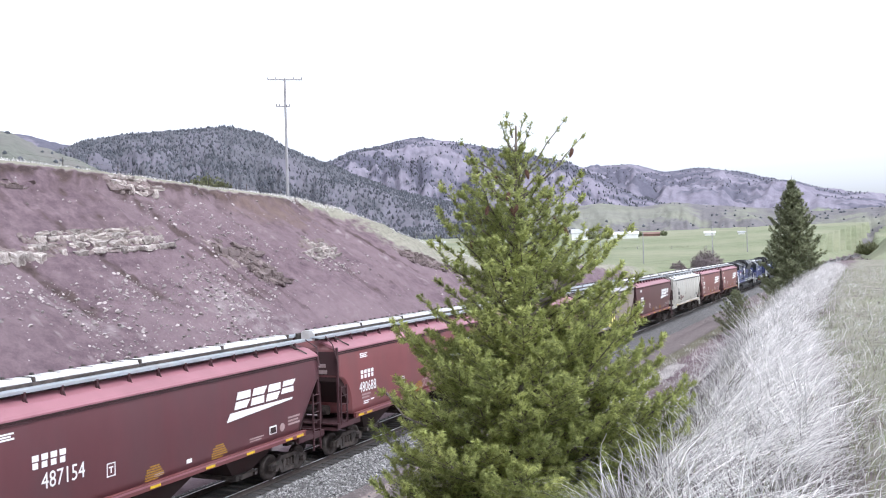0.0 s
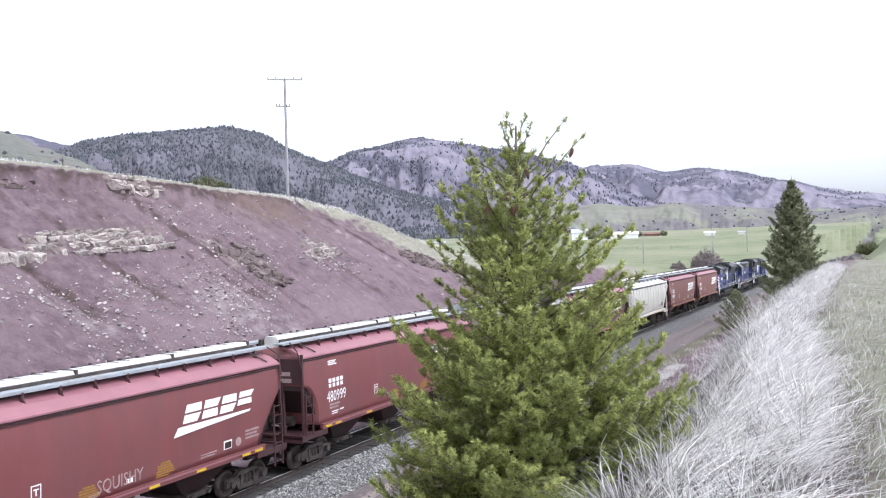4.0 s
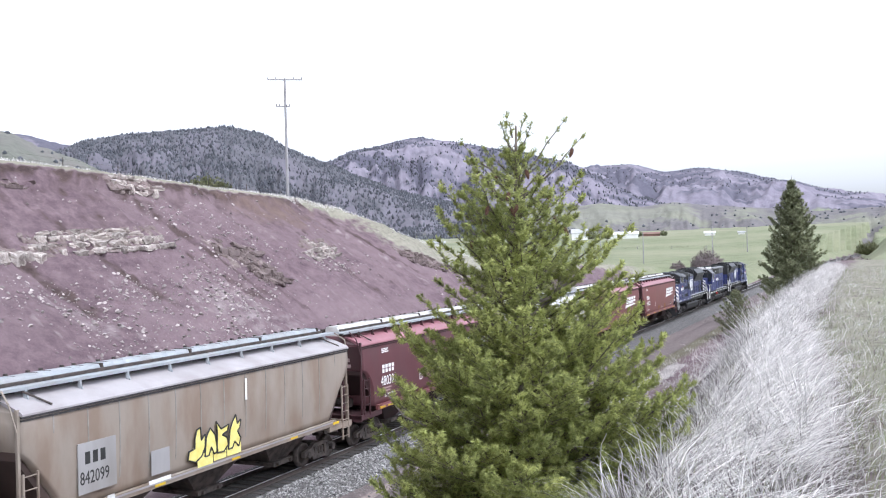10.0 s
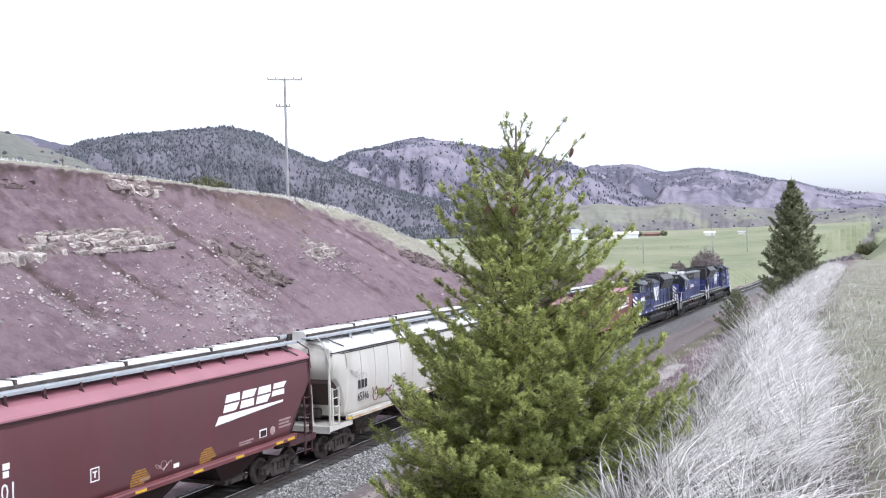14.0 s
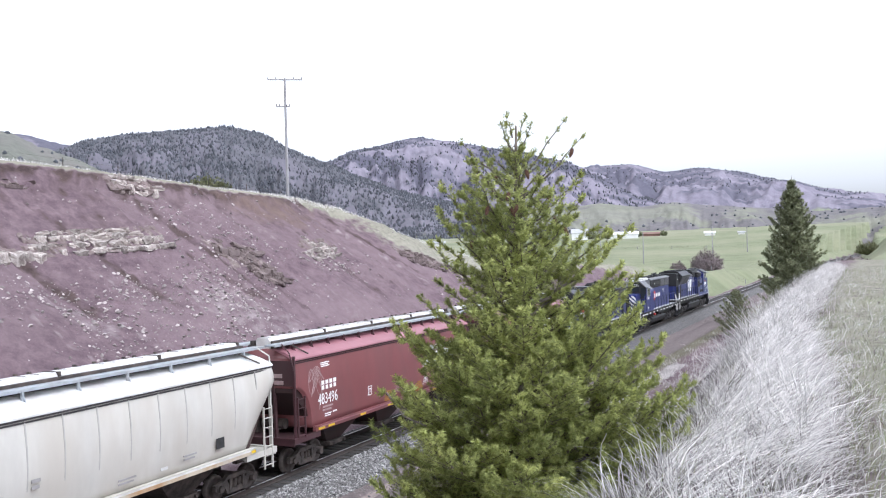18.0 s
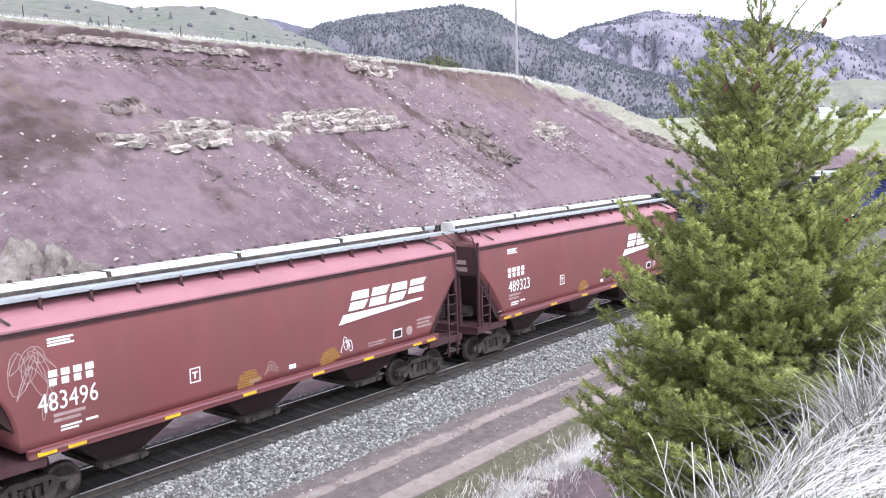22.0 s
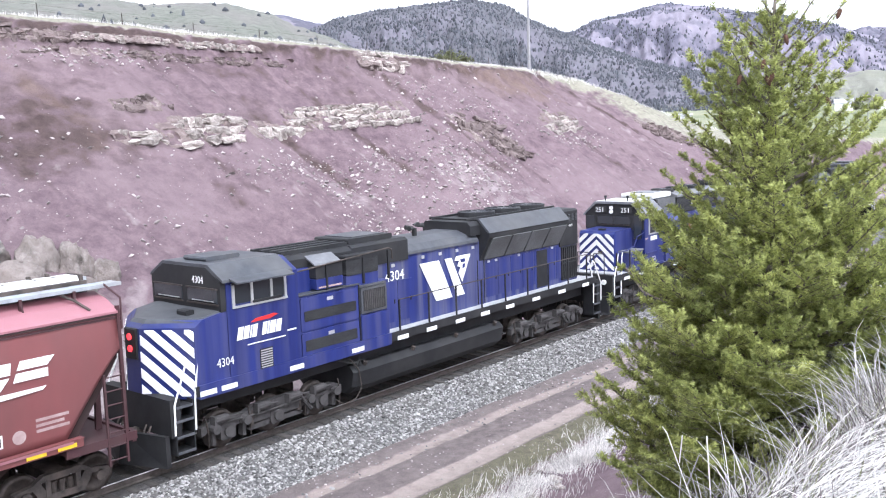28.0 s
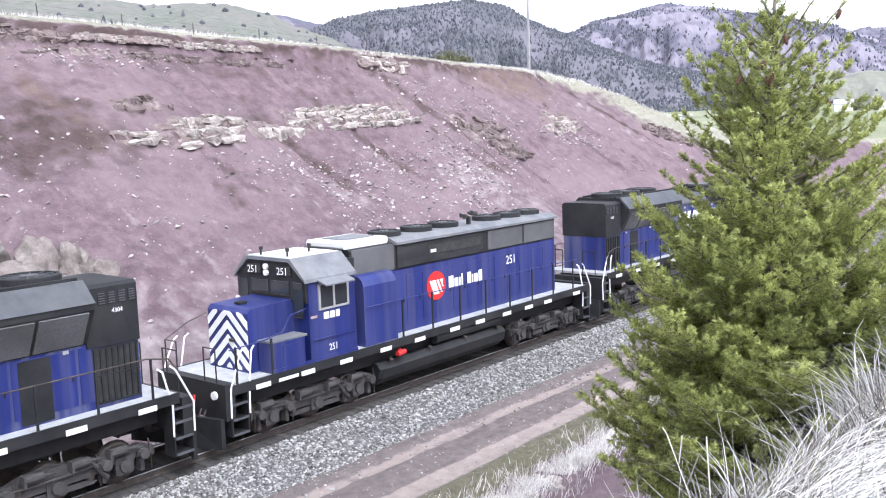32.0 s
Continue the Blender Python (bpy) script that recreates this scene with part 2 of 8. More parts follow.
M_FOOT = land_material("hill_foot", [(None, (0.17, 0.178, 0.135), (0.27, 0.272, 0.21), 0.03, (0.2, 0.19, 0.18)), ("scrub", (0.12, 0.112, 0.118), (0.2, 0.185, 0.19), 0.08, (0.155, 0.145, 0.15)), ("grass", (0.17, 0.185, 0.12), (0.26, 0.275, 0.19), 0.02, (0.23, 0.235, 0.18))], 0.4, 0.06, 3)
# aerial haze is mixed into both hill colours as violet, paler farther off
M_HILL = land_material("hazed_hill_near", [(None, (0.12, 0.112, 0.135), (0.18, 0.168, 0.198), 0.03, (0.14, 0.132, 0.15)), ("scrub", (0.085, 0.085, 0.1), (0.14, 0.135, 0.15), 0.06, (0.105, 0.105, 0.118)), ("grass", (0.08, 0.086, 0.062), (0.15, 0.148, 0.112), 0.06, (0.125, 0.112, 0.1))], 0.4, 0.05, 4)
M_HILL2 = land_material("hazed_hill_far", [(None, (0.17, 0.155, 0.2), (0.285, 0.26, 0.305), 0.02, (0.21, 0.19, 0.225)), ("scrub", (0.085, 0.083, 0.115), (0.14, 0.132, 0.165), 0.05, (0.11, 0.105, 0.135)), ("grass", (0.17, 0.19, 0.12), (0.25, 0.27, 0.18), 0.02, (0.24, 0.25, 0.18))], 0.4, 0.03, 6)
M_ROCK = mat("pale_ledge_rock", [(0.32, (0.22, 0.18, 0.165)), (0.48, (0.47, 0.42, 0.385)), (0.66, (0.68, 0.63, 0.59))], 2.4, 0.9, 0, 1.0, 3, 0.1, (0.15, 0.11, 0.1), 1.4, 0.7, rand=0.3, coords="Object")
M_DARKROCK = mat("earthy_ledge_rock", [(0.3, (0.1, 0.075, 0.073)), (0.5, (0.2, 0.16, 0.152)), (0.7, (0.33, 0.28, 0.26))], 1.6, 0.95, 0, 1.0, 4, 0.08, (0.13, 0.096, 0.096), 1.3, 0.8)
M_BOULDER = mat("worn_boulder", [(0.3, (0.12, 0.1, 0.09)), (0.5, (0.22, 0.19, 0.175)), (0.7, (0.33, 0.295, 0.275))], 2.2, 0.95, 0, 1.0, 5, 0.08, (0.19, 0.155, 0.14), 0.8, 0.7)
M_FACE = mat("crumbling_rock_bed", [(0.3, (0.11, 0.082, 0.08)), (0.5, (0.2, 0.16, 0.15)), (0.7, (0.34, 0.285, 0.265))], 2.2, 0.95, 0, 1.0, 4, 0.08, (0.14, 0.1, 0.1), 1.3, 0.6)
M_STONES = mat("loose_stones", [(0.3, (0.22, 0.185, 0.178)), (0.7, (0.46, 0.41, 0.395))], 2, 0.9, 0, 0.4, 5, 0.02, island=0.45)
M_BALLAST = mat("ballast", [(0.3, (0.04, 0.038, 0.038)), (0.5, (0.11, 0.106, 0.106)), (0.7, (0.27, 0.26, 0.26))], 9, 0.9, 0, 1.0, 2, 0.04, (0.12, 0.11, 0.1), 0.5, 0.5)
# oily stone, darkened further to paint in the shadow under the train
M_SHADEBALLAST = mat("oily_ballast", [(0.3, (0.02, 0.019, 0.019)), (0.5, (0.05, 0.047, 0.047)), (0.7, (0.1, 0.094, 0.094))], 12, 0.9, 0, 1.0, 2, 0.04, (0.05, 0.045, 0.042), 0.6, 0.6)
M_BSTONE = mat("ballast_stone", [(0.3, (0.13, 0.126, 0.122)), (0.7, (0.33, 0.32, 0.31))], 6, 0.9, 0, 0.3, 3, 0.01, island=0.75)
# conifer green lightened toward blue-grey to carry the haze of distance
M_FIRTREE = mat("hazed_hill_conifers", [(0.3, (0.066, 0.07, 0.084)), (0.7, (0.108, 0.112, 0.126))], 0.02, 0.9, bump=0, island=0.4)
M_NEEDLE = mat("fir_needles", [(0.3, (0.215, 0.245, 0.078)), (0.7, (0.49, 0.515, 0.18))], 1.6, 0.65, bump=0, island=0.4)
M_PINE = mat("pine_needles", [(0.3, (0.17, 0.185, 0.105)), (0.7, (0.28, 0.295, 0.17))], 0.5, 0.7, bump=0, island=0.5)
M_TWIG = mat("fir_bark", [(0.3, (0.09, 0.075, 0.06)), (0.7, (0.2, 0.17, 0.145))], 8, 0.95, bump=0.4)
M_CONE = mat("fir_cone", [(0.3, (0.07, 0.035, 0.025)), (0.7, (0.16, 0.085, 0.06))], 20, 0.8, bump=0.6)
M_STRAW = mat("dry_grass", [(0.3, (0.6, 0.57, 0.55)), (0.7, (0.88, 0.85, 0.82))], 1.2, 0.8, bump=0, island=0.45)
# old grass darkened to paint the violet-brown shade between pale blades
M_SHADEGRASS = mat("shaded_old_grass", [(0.3, (0.07, 0.058, 0.062)), (0.7, (0.2, 0.17, 0.168))], 1.2, 0.9, bump=0, island=0.4)
M_BLADE = mat("new_grass", [(0.3, (0.16, 0.18, 0.09)), (0.7, (0.32, 0.33, 0.2))], 1.2, 0.8, bump=0, island=0.4)
M_BRUSH = mat("bare_brush", [(0.3, (0.16, 0.12, 0.13)), (0.7, (0.3, 0.25, 0.25))], 2, 0.9, bump=0, island=0.3)
M_LEAFY = mat("juniper_green", [(0.3, (0.11, 0.12, 0.055)), (0.7, (0.2, 0.205, 0.1))], 1, 0.8, bump=0, island=0.4)
M_WALLWHITE = mat("white_siding", [(0.3, (0.7, 0.7, 0.69)), (0.7, (0.82, 0.82, 0.81))], 0.5, 0.8, 0, 0.1)
M_ROOFRED = mat("rusty_roof", [(0.3, (0.2, 0.12, 0.1)), (0.7, (0.28, 0.17, 0.145))], 0.5, 0.8, 0, 0.1)
M_ROOFGREY = mat("grey_roof", [(0.3, (0.35, 0.35, 0.36)), (0.7, (0.5, 0.5, 0.51))], 0.5, 0.7, 0, 0.1)


def let_light_through(m, share):
    """Thin leaves: part of the light passes through."""
    nt = m.node_tree
    bsdf, out = nt.nodes["Principled BSDF"], nt.nodes["Material Output"]
    tr, mx = nt.nodes.new("ShaderNodeBsdfTranslucent"), nt.nodes.new("ShaderNodeMixShader")
    nt.links.new(bsdf.inputs["Base Color"].links[0].from_socket, tr.inputs["Color"])
    mx.inputs[0].default_value = share
    nt.links.new(bsdf.outputs[0], mx.inputs[1]), nt.links.new(tr.outputs[0], mx.inputs[2])
    nt.links.new(mx.outputs[0], out.inputs["Surface"])


for leaf, share in ((M_NEEDLE, 0.5), (M_PINE, 0.5), (M_STRAW, 0.35), (M_BLADE, 0.5), (M_LEAFY, 0.5)):
    let_light_through(leaf, share)

# ---- the lie of the land ----
def smooth(a, b, v):
    u = min(1.0, max(0.0, (v - a) / (b - a)))
    return u * u * (3 - 2 * u)


def lerp(a, b, u):
    return a + (b - a) * u


def knots(v, pts):
    if v <= pts[0][0]:
        return pts[0][1]
    for (a, p), (b, q) in zip(pts, pts[1:]):
        if v <= b:
            return lerp(p, q, smooth(a, b, v) * 0.4 + 0.6 * (v - a) / (b - a))
    return pts[-1][1]


def rough(x, y, z=0.0, octaves=4):
    return noise.fractal(Vector((x, y, z)), 0.9, 2.1, octaves)


def track_y(x):
    """The track's centre line: straight by the camera, bending slowly to the south farther on."""
    return -6.0e-5 * x * x if x > 0 else 0.0


def track_turn(x):
    return atan2(-1.2e-4 * max(0, x), 1)


CREST = [(-60, 15.2), (0, 14.9), (22, 14.5), (40, 14.0), (50, 13.6), (58, 13.2), (67, 13.0), (71, 12.4), (75, 11.0), (79, 9.2), (86, 7.4), (100, 6.0), (125, 5.6), (150, 4.6), (185, 2.6), (230, 1.5), (600, 2)]


def natural(x, y):
    """The old hillside into which the cut was dug, north of the track."""
    d = y - track_y(x)
    top = knots(x, CREST)
    back = d - 23
    z = top + (0.035 * back if x < 60 else lerp(0.035, -0.02, smooth(60, 100, x)) * back)
    if back > 20 and x > 60:
        z += 0.03 * (back - 20)
    return z + 0.25 * rough(x * 0.06, y * 0.06)


def bank_edge(x):
    return knots(x, [(-40, -18.9), (6, -18.9), (13, -18.7), (28, -17.7), (50, -17.8), (110, -19.0), (170, -22), (240, -30)])


def bank(x, y):
    """The camera's bank, south of the track: a flat grassy top and a face down to the service road."""
    edge = bank_edge(x)
    foot = track_y(x) - 7.6
    top = knots(x, [(-40, 6.3), (0, 6.2), (10, 5.85), (30, 5.65), (60, 5.9), (95, 6.2), (120, 4.6), (150, 3.4), (200, 5.5), (260, 9.0), (330, 9.5), (500, 6)])
    if y <= edge:
        return top + 0.012 * min(30, edge - y) + 0.03 * rough(x * 0.5, y * 0.5)
    u = (y - edge) / (foot - edge)
    face = lerp(top, -0.75, 1 - (1 - u) ** 1.75)
    return face + 0.1 * rough(x * 0.3, y * 0.3) * min(1, u * 6)


def far_land(x, y):
    r = hypot(x, y + 20)
    az = degrees(atan2(y + 20, x))
    z = 0.6 + max(0, r - 240) * 0.036
    if az > 26:
        z += (az - 26) * 0.02 * max(0, r - 200) * 0.03
    return z


def height(x, y):
    d = y - track_y(x)
    if d < -7.6:
        near = bank(x, y)
    elif d < -2.9:
        rut = exp(-((d + 3.84) / 0.34) ** 2) + exp(-((d + 5.7) / 0.4) ** 2)
        near = -0.75 - 0.08 * rut + 0.05 * exp(-((d + 6.4) / 0.3) ** 2) + 0.03 * rough(x * 0.4, y * 1.2)
    elif d < 3.4:
        near = -0.8
    else:
        m = 0.75 * (d - 5.5)
        if d < 6:
            m = max(m, -0.8 + 0.25 * max(0, d - 4.2))
        n1 = rough(x * 0.10, d * 0.05, 3.0) * 0.7
        gully = rough((x + d * 0.25) * 0.5, d * 0.04, 9.0, 4) * 0.3
        m += (n1 + gully) * smooth(6, 11, d) + 0.09 * rough(x * 1.5, y * 1.5)
        n = natural(x, y)
        m += 0.45 * smooth(n - 1.5 - 0.3 * rough(x * 0.5, 1.0, 4.0, 2), n - 1.0, m) * smooth(70, 60, x)
        near = min(m, n)
    edge = smooth(150, 330, x) if x > 0 else 0.0
    side = smooth(60, 220, y)
    f = max(edge if abs(d) > 12 else edge * 0.0, side)
    if d < -7.6:
        f = smooth(420, 700, x)
    return lerp(near, far_land(x, y), f)


def steps(*runs):
    out = []
    for a, b, h in runs:
        n = max(1, round((b - a) / h))
        out += [a + (b - a) * i / n for i in range(n)]
    return out + [runs[-1][1]]


def sheet(name, xs, ys, fn, material, smooth_faces=True):
    nx, ny = len(xs), len(ys)
    verts = [(x, y, fn(x, y)) for x in xs for y in ys]
    faces = [(i * ny + j, (i + 1) * ny + j, (i + 1) * ny + j + 1, i * ny + j + 1) for i in range(nx - 1) for j in range(ny - 1)]
    me = bpy.data.meshes.new(name)
    me.from_pydata(verts, [], faces)
    me.polygons.foreach_set("use_smooth", [smooth_faces] * len(me.polygons))
    me.materials.append(material)
    return new(name, me)


XS = steps((-1500, -200, 130), (-200, -30, 10), (-30, 0, 1.2), (0, 95, 0.42), (95, 180, 1.3), (180, 420, 6), (420, 1100, 40), (1100, 4000, 300))
YS = steps((-1500, -200, 130), (-200, -60, 14), (-60, -26, 1.6), (-26, -8.6, 0.4), (-8.6, -2.9, 0.14), (-2.9, 4.2, 0.9), (4.2, 27, 0.3), (27, 60, 1.6), (60, 220, 8), (220, 1100, 40), (1100, 4000, 300))
ground = tagged(sheet("ground", XS, YS, height, M_LAND), "brown earth cut, grassy banks and green pasture", "ground", kind="structure")


def covers(me):
    """Which cover lies where: bare cut, scree, turf, pasture, the dirt road and its wheel ruts."""
    vals = {k: [] for k in ("soil", "scree", "turf", "green", "dirt", "rut", "verge", "rust", "grass_shade")}
    for v in me.vertices:
        x, y, z = v.co
        d = y - track_y(x)
        wob = 0.4 * noise.noise(Vector((x * 0.35, y * 0.35, 5)))
        soil = scree = turf = green = dirt = rut = verge = rust = grass_shade = 0.0
        if d > 4:
            cut = 0.75 * (d - 5.5) - natural(x, y)
            far = max(smooth(105, 160, x), smooth(60, 140, y))
            under = natural(x, y) - z
            rag = noise.noise(Vector((x * 0.8, 3.0, 1.0))) + 0.5 * noise.noise(Vector((x * 2.3, y, 1.0)))
            soil = smooth(0.12, 0.3, under) * max(0.75 * smooth(1.0, 0.45, under - 0.5 * rag), 0.4 * smooth(4.5, 1.5, under + 2 * wob)) * smooth(80, 66, x)
            turf = smooth(0.3, 0.08, natural(x, y) - z) if x < 66 else smooth(-1.5, 0.4, cut + wob * 3)
            turf = max(turf, far)
            if 66 < x < 100:
                turf = max(turf, 0.75 * smooth(66, 75, x) * smooth(0.45, 0.8, (d - 5.5) * 0.75 / max(1, natural(x, y))))
            green = far * (0.75 + wob * smooth(200, 120, max(x, y)))
            left = smooth(34, 12, x)
            scree = max(0.62 * left * smooth(13, 7, d), 0.5 * smooth(9.5, 6, d), 0.22 * left)
            streak = noise.noise(Vector(((x + d * 0.45) * 0.75, d * 0.05, 21.0))) + 0.6 * noise.noise(Vector(((x + d * 0.45) * 1.9, d * 0.09, 25.0)))
            if under > 0.5:
                soil = max(soil, 0.62 * smooth(0.05, 0.55, streak) * smooth(9, 15, d))
                scree = max(scree, 0.4 * smooth(0.1, 0.6, -streak))
            scree = max(scree, 0.45 * exp(-((x - 44 + (d - 12) * 0.6) / 5) ** 2) * smooth(17, 13, d), 0.36 * exp(-((x - 33 + (d - 14) * 0.6) / 3) ** 2) * smooth(16.5, 14, d))
            if under > 0.3:
                broad = noise.noise(Vector((x * 0.12, d * 0.12, 31.0)))
                soil = max(soil, (0.5 + 0.35 * broad) * smooth(32, 20, x) * smooth(12.5, 16.5, d), (0.3 + 0.5 * broad) * smooth(60, 40, x) * smooth(16, 19, d))
                rust = max(0.55 * exp(-((x - 60) / 8) ** 2) * smooth(17, 20, d), 0.4 * exp(-((x - 21.0 + (d - 18) * 0.2) / 1.3) ** 2) * smooth(13, 16, d)) + 0.3 * wob
        elif d > -2.9:
            dirt = 0.3
        elif d > -7.2:
            sway = 0.12 * noise.noise(Vector((x * 0.12, 7.0, 1.0))) + 0.06 * noise.noise(Vector((x * 0.9, d, 1.0)))
            dirt = 0.9
            rut = 0.8 * smooth(62, 34, x) * max(0.85 * smooth(0.42, 0.15, abs(d + 3.84 + sway)), smooth(0.5, 0.28, abs(d + 5.7 + sway)))
            verge = 0.85 * smooth(-6.05, -6.2, d + sway)
        else:
            verge = 0.5 * smooth(-8.6, -7.4, d)
            turf = 0.3 + 0.45 * smooth(bank_edge(x) - 0.8, bank_edge(x) - 2.6, y) + 0.4 * wob
            # ground darkened along the bank's edge as shade among the grass
            grass_shade = (0.72 + 0.5 * wob) * smooth(bank_edge(x) + 3.5, bank_edge(x) + 1.0, y) * smooth(bank_edge(x) - 2.6, bank_edge(x) - 0.9, y) * smooth(90, 40, x)
            green = max(0.1 + 0.22 * smooth(bank_edge(x) - 0.5, bank_edge(x) - 4, y) + 0.25 * wob * smooth(200, 120, x), 0.8 * smooth(90, 130, x))
        for k, q in (("soil", soil), ("scree", scree), ("turf", turf), ("green", green), ("dirt", dirt), ("rut", rut), ("verge", verge), ("rust", rust), ("grass_shade", grass_shade)):
            vals[k].append(min(1.0, max(0.0, q)) if q > 0.02 else 0.0)
    for k, q in vals.items():
        me.attributes.new(k, "FLOAT", "POINT").data.foreach_set("value", q)


covers(ground.data)

# ---- hills and mountains: sheets that rise from the valley to their ridge and fall behind it ----


HILL_ROWS = 44


def hills(name, ridge, r_foot, r_top, skyline, material, label, grass=0.0, az_step=0.12, seed=0.0, crag=1.0, sink=6):
    a0, a1 = skyline[0][0], skyline[-1][0]
    na = round((a1 - a0) / az_step)
    radial = [i / HILL_ROWS for i in range(HILL_ROWS + 1)] + [1.1, 1.3]
    verts, scrub, gr = [], [], []
    for i in range(na + 1):
        az = a0 + (a1 - a0) * i / na
        el = knots(az, skyline) + 0.12
        for u in radial:
            r = lerp(r_foot, r_top, u)
            a = radians(az)
            x, y = r * cos(a), -20.49 + r * sin(a)
            top = 8.09 + r_top * tan(radians(el))
            foot = far_land(x, y) - sink
            n = noise.fractal(Vector((x * 0.004, y * 0.004, seed)), 0.7, 2.1, 7)
            spur = abs(noise.noise(Vector((az * 0.55 + n * 0.5, seed, u * 0.6))))
            if u <= 1:
                z = lerp(foot, top, u ** 1.15)
                bell = sin(pi * min(1, u)) ** 1.2
                rill = abs(noise.noise(Vector((az * 1.9 + n, seed + 9, u * 1.6)))) + 0.5 * abs(noise.noise(Vector((az * 4.3 - n, seed + 5, u * 3.1))))
                z += bell * (top - foot) * (0.16 * n - 0.24 * spur - 0.11 * rill + 0.1) * crag
                z += (top - foot) * 0.012 * noise.noise(Vector((az * 3.1, seed, u))) * u
            else:
                z = top - (u - 1) * (top - foot) * 1.6
            verts.append((x, y, z))
            s = 0.45 + 0.7 * noise.noise(Vector((x * 0.006, y * 0.006, seed + 4))) + 0.5 * noise.noise(Vector((x * 0.022, y * 0.022, seed + 6))) + 0.3 * spur + 0.25 * (u - 0.5)
            scrub.append(min(1, max(0, s * (1 - grass))))
            gr.append(min(1, max(0, grass + 0.9 * smooth(0.35, 0.0, u))))
    m = len(radial)
    faces = [(i * m + j, i * m + j + 1, (i + 1) * m + j + 1, (i + 1) * m + j) for i in range(na) for j in range(m - 1)]
    me = bpy.data.meshes.new(name)
    me.from_pydata(verts, [], faces)
    me.polygons.foreach_set("use_smooth", [True] * len(me.polygons))
    me.attributes.new("scrub", "FLOAT", "POINT").data.foreach_set("value", scrub)
    me.attributes.new("grass", "FLOAT", "POINT").data.foreach_set("value", gr)
    me.materials.append(material)
    return tagged(new(name, me), label, "mountain", kind="structure"), verts, scrub, m


def hill_trees(name, source, count, h0, h1, seed, label, bias=0.5, low=1, squat=0.35):
    """Distant conifers, standing where the hill's scrub is thickest."""
    rnd = random.Random(seed)
    _, verts, scrub, m = source
    v, f = [], []
    made = tries = 0
    n = len(verts) // m
    while made < count and tries < count * 30:
        tries += 1
        i, j = rnd.randrange(n - 1), rnd.randrange(3 * low, HILL_ROWS)
        if rnd.random() > (scrub[i * m + j] - bias + 0.35) * 1.2:
            continue
        p, q, s = (Vector(verts[k]) for k in (i * m + j, (i + 1) * m + j, i * m + j + 1))
        c = p + (q - p) * rnd.random() + (s - p) * rnd.random()
        h = rnd.uniform(h0, h1)
        w = h * squat * rnd.uniform(0.8, 1.2)
        o = len(v)
        a0 = rnd.random() * 6
        for z, k in ((-1.5, 0.8), (h * 0.35, 1.0), (h * 0.7, 0.5)):
            for a in range(5):
                ang = a0 + a * 1.2566
                rr = w * k * rnd.uniform(0.8, 1.15)
                v.append((c.x + rr * cos(ang), c.y + rr * sin(ang), c.z + z))
        v.append((c.x, c.y, c.z + h))
        for ring in range(2):
            for a in range(5):
                b = (a + 1) % 5
                f.append((o + ring * 5 + a, o + ring * 5 + b, o + ring * 5 + 5 + b, o + ring * 5 + 5 + a))
        f += [(o + 10 + a, o + 10 + (a + 1) % 5, o + 15) for a in range(5)]
        made += 1
    me = bpy.data.meshes.new(name)
    me.from_pydata(v, [], f)
    me.materials.append(M_FIRTREE)
    return tagged(new(name, me), label, "trees", kind="stuff")


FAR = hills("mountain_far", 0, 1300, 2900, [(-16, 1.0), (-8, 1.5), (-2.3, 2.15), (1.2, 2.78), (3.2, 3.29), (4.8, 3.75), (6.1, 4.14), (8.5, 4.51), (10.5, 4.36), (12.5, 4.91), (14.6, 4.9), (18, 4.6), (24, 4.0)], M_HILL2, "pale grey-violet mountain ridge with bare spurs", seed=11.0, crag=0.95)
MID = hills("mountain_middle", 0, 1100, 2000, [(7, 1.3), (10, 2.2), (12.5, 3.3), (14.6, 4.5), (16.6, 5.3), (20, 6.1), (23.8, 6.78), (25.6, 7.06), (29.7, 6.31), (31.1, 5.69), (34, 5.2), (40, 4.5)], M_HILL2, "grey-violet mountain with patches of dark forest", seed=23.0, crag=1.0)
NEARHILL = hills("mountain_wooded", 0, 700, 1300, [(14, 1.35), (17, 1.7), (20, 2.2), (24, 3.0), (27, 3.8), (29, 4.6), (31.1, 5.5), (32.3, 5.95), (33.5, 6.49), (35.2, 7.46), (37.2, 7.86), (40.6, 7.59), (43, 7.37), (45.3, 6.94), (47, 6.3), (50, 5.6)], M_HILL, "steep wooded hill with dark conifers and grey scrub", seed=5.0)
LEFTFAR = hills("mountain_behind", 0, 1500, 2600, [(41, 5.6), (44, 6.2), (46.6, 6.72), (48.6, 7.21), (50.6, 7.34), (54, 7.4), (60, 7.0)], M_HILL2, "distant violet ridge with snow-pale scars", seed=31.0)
LEFTHILL = hills("grass_hill", 0, 110, 350, [(44, 5.0), (46.2, 6.0), (47.6, 6.5), (49.5, 7.35), (52, 7.9), (54, 7.93), (56.2, 7.79), (59, 8.2), (65, 8.6), (80, 9.3), (110, 9)], M_GRASSHILL, "smooth green grass hill with scattered junipers", grass=0.85, seed=41.0, crag=0.3, az_step=0.3)
FOOT = hills("foothills", 0, 660, 1010, [(-18, 1.7), (-8, 1.9), (-2, 1.75), (2, 1.65), (5, 1.95), (8, 2.25), (10, 2.5), (12, 2.3), (14.5, 2.6), (17, 2.3), (20, 2.0), (24, 1.6)], M_FOOT, "low grey-green foothills above the pasture", seed=53.0, crag=0.9, sink=26)
hill_trees("foothill_scrub", FOOT, 420, 0.8, 2.2, 8, "dark scrub in patches on the foothills", 0.5, 2, 0.7)
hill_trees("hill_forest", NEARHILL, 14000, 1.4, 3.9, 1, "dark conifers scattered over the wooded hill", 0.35)
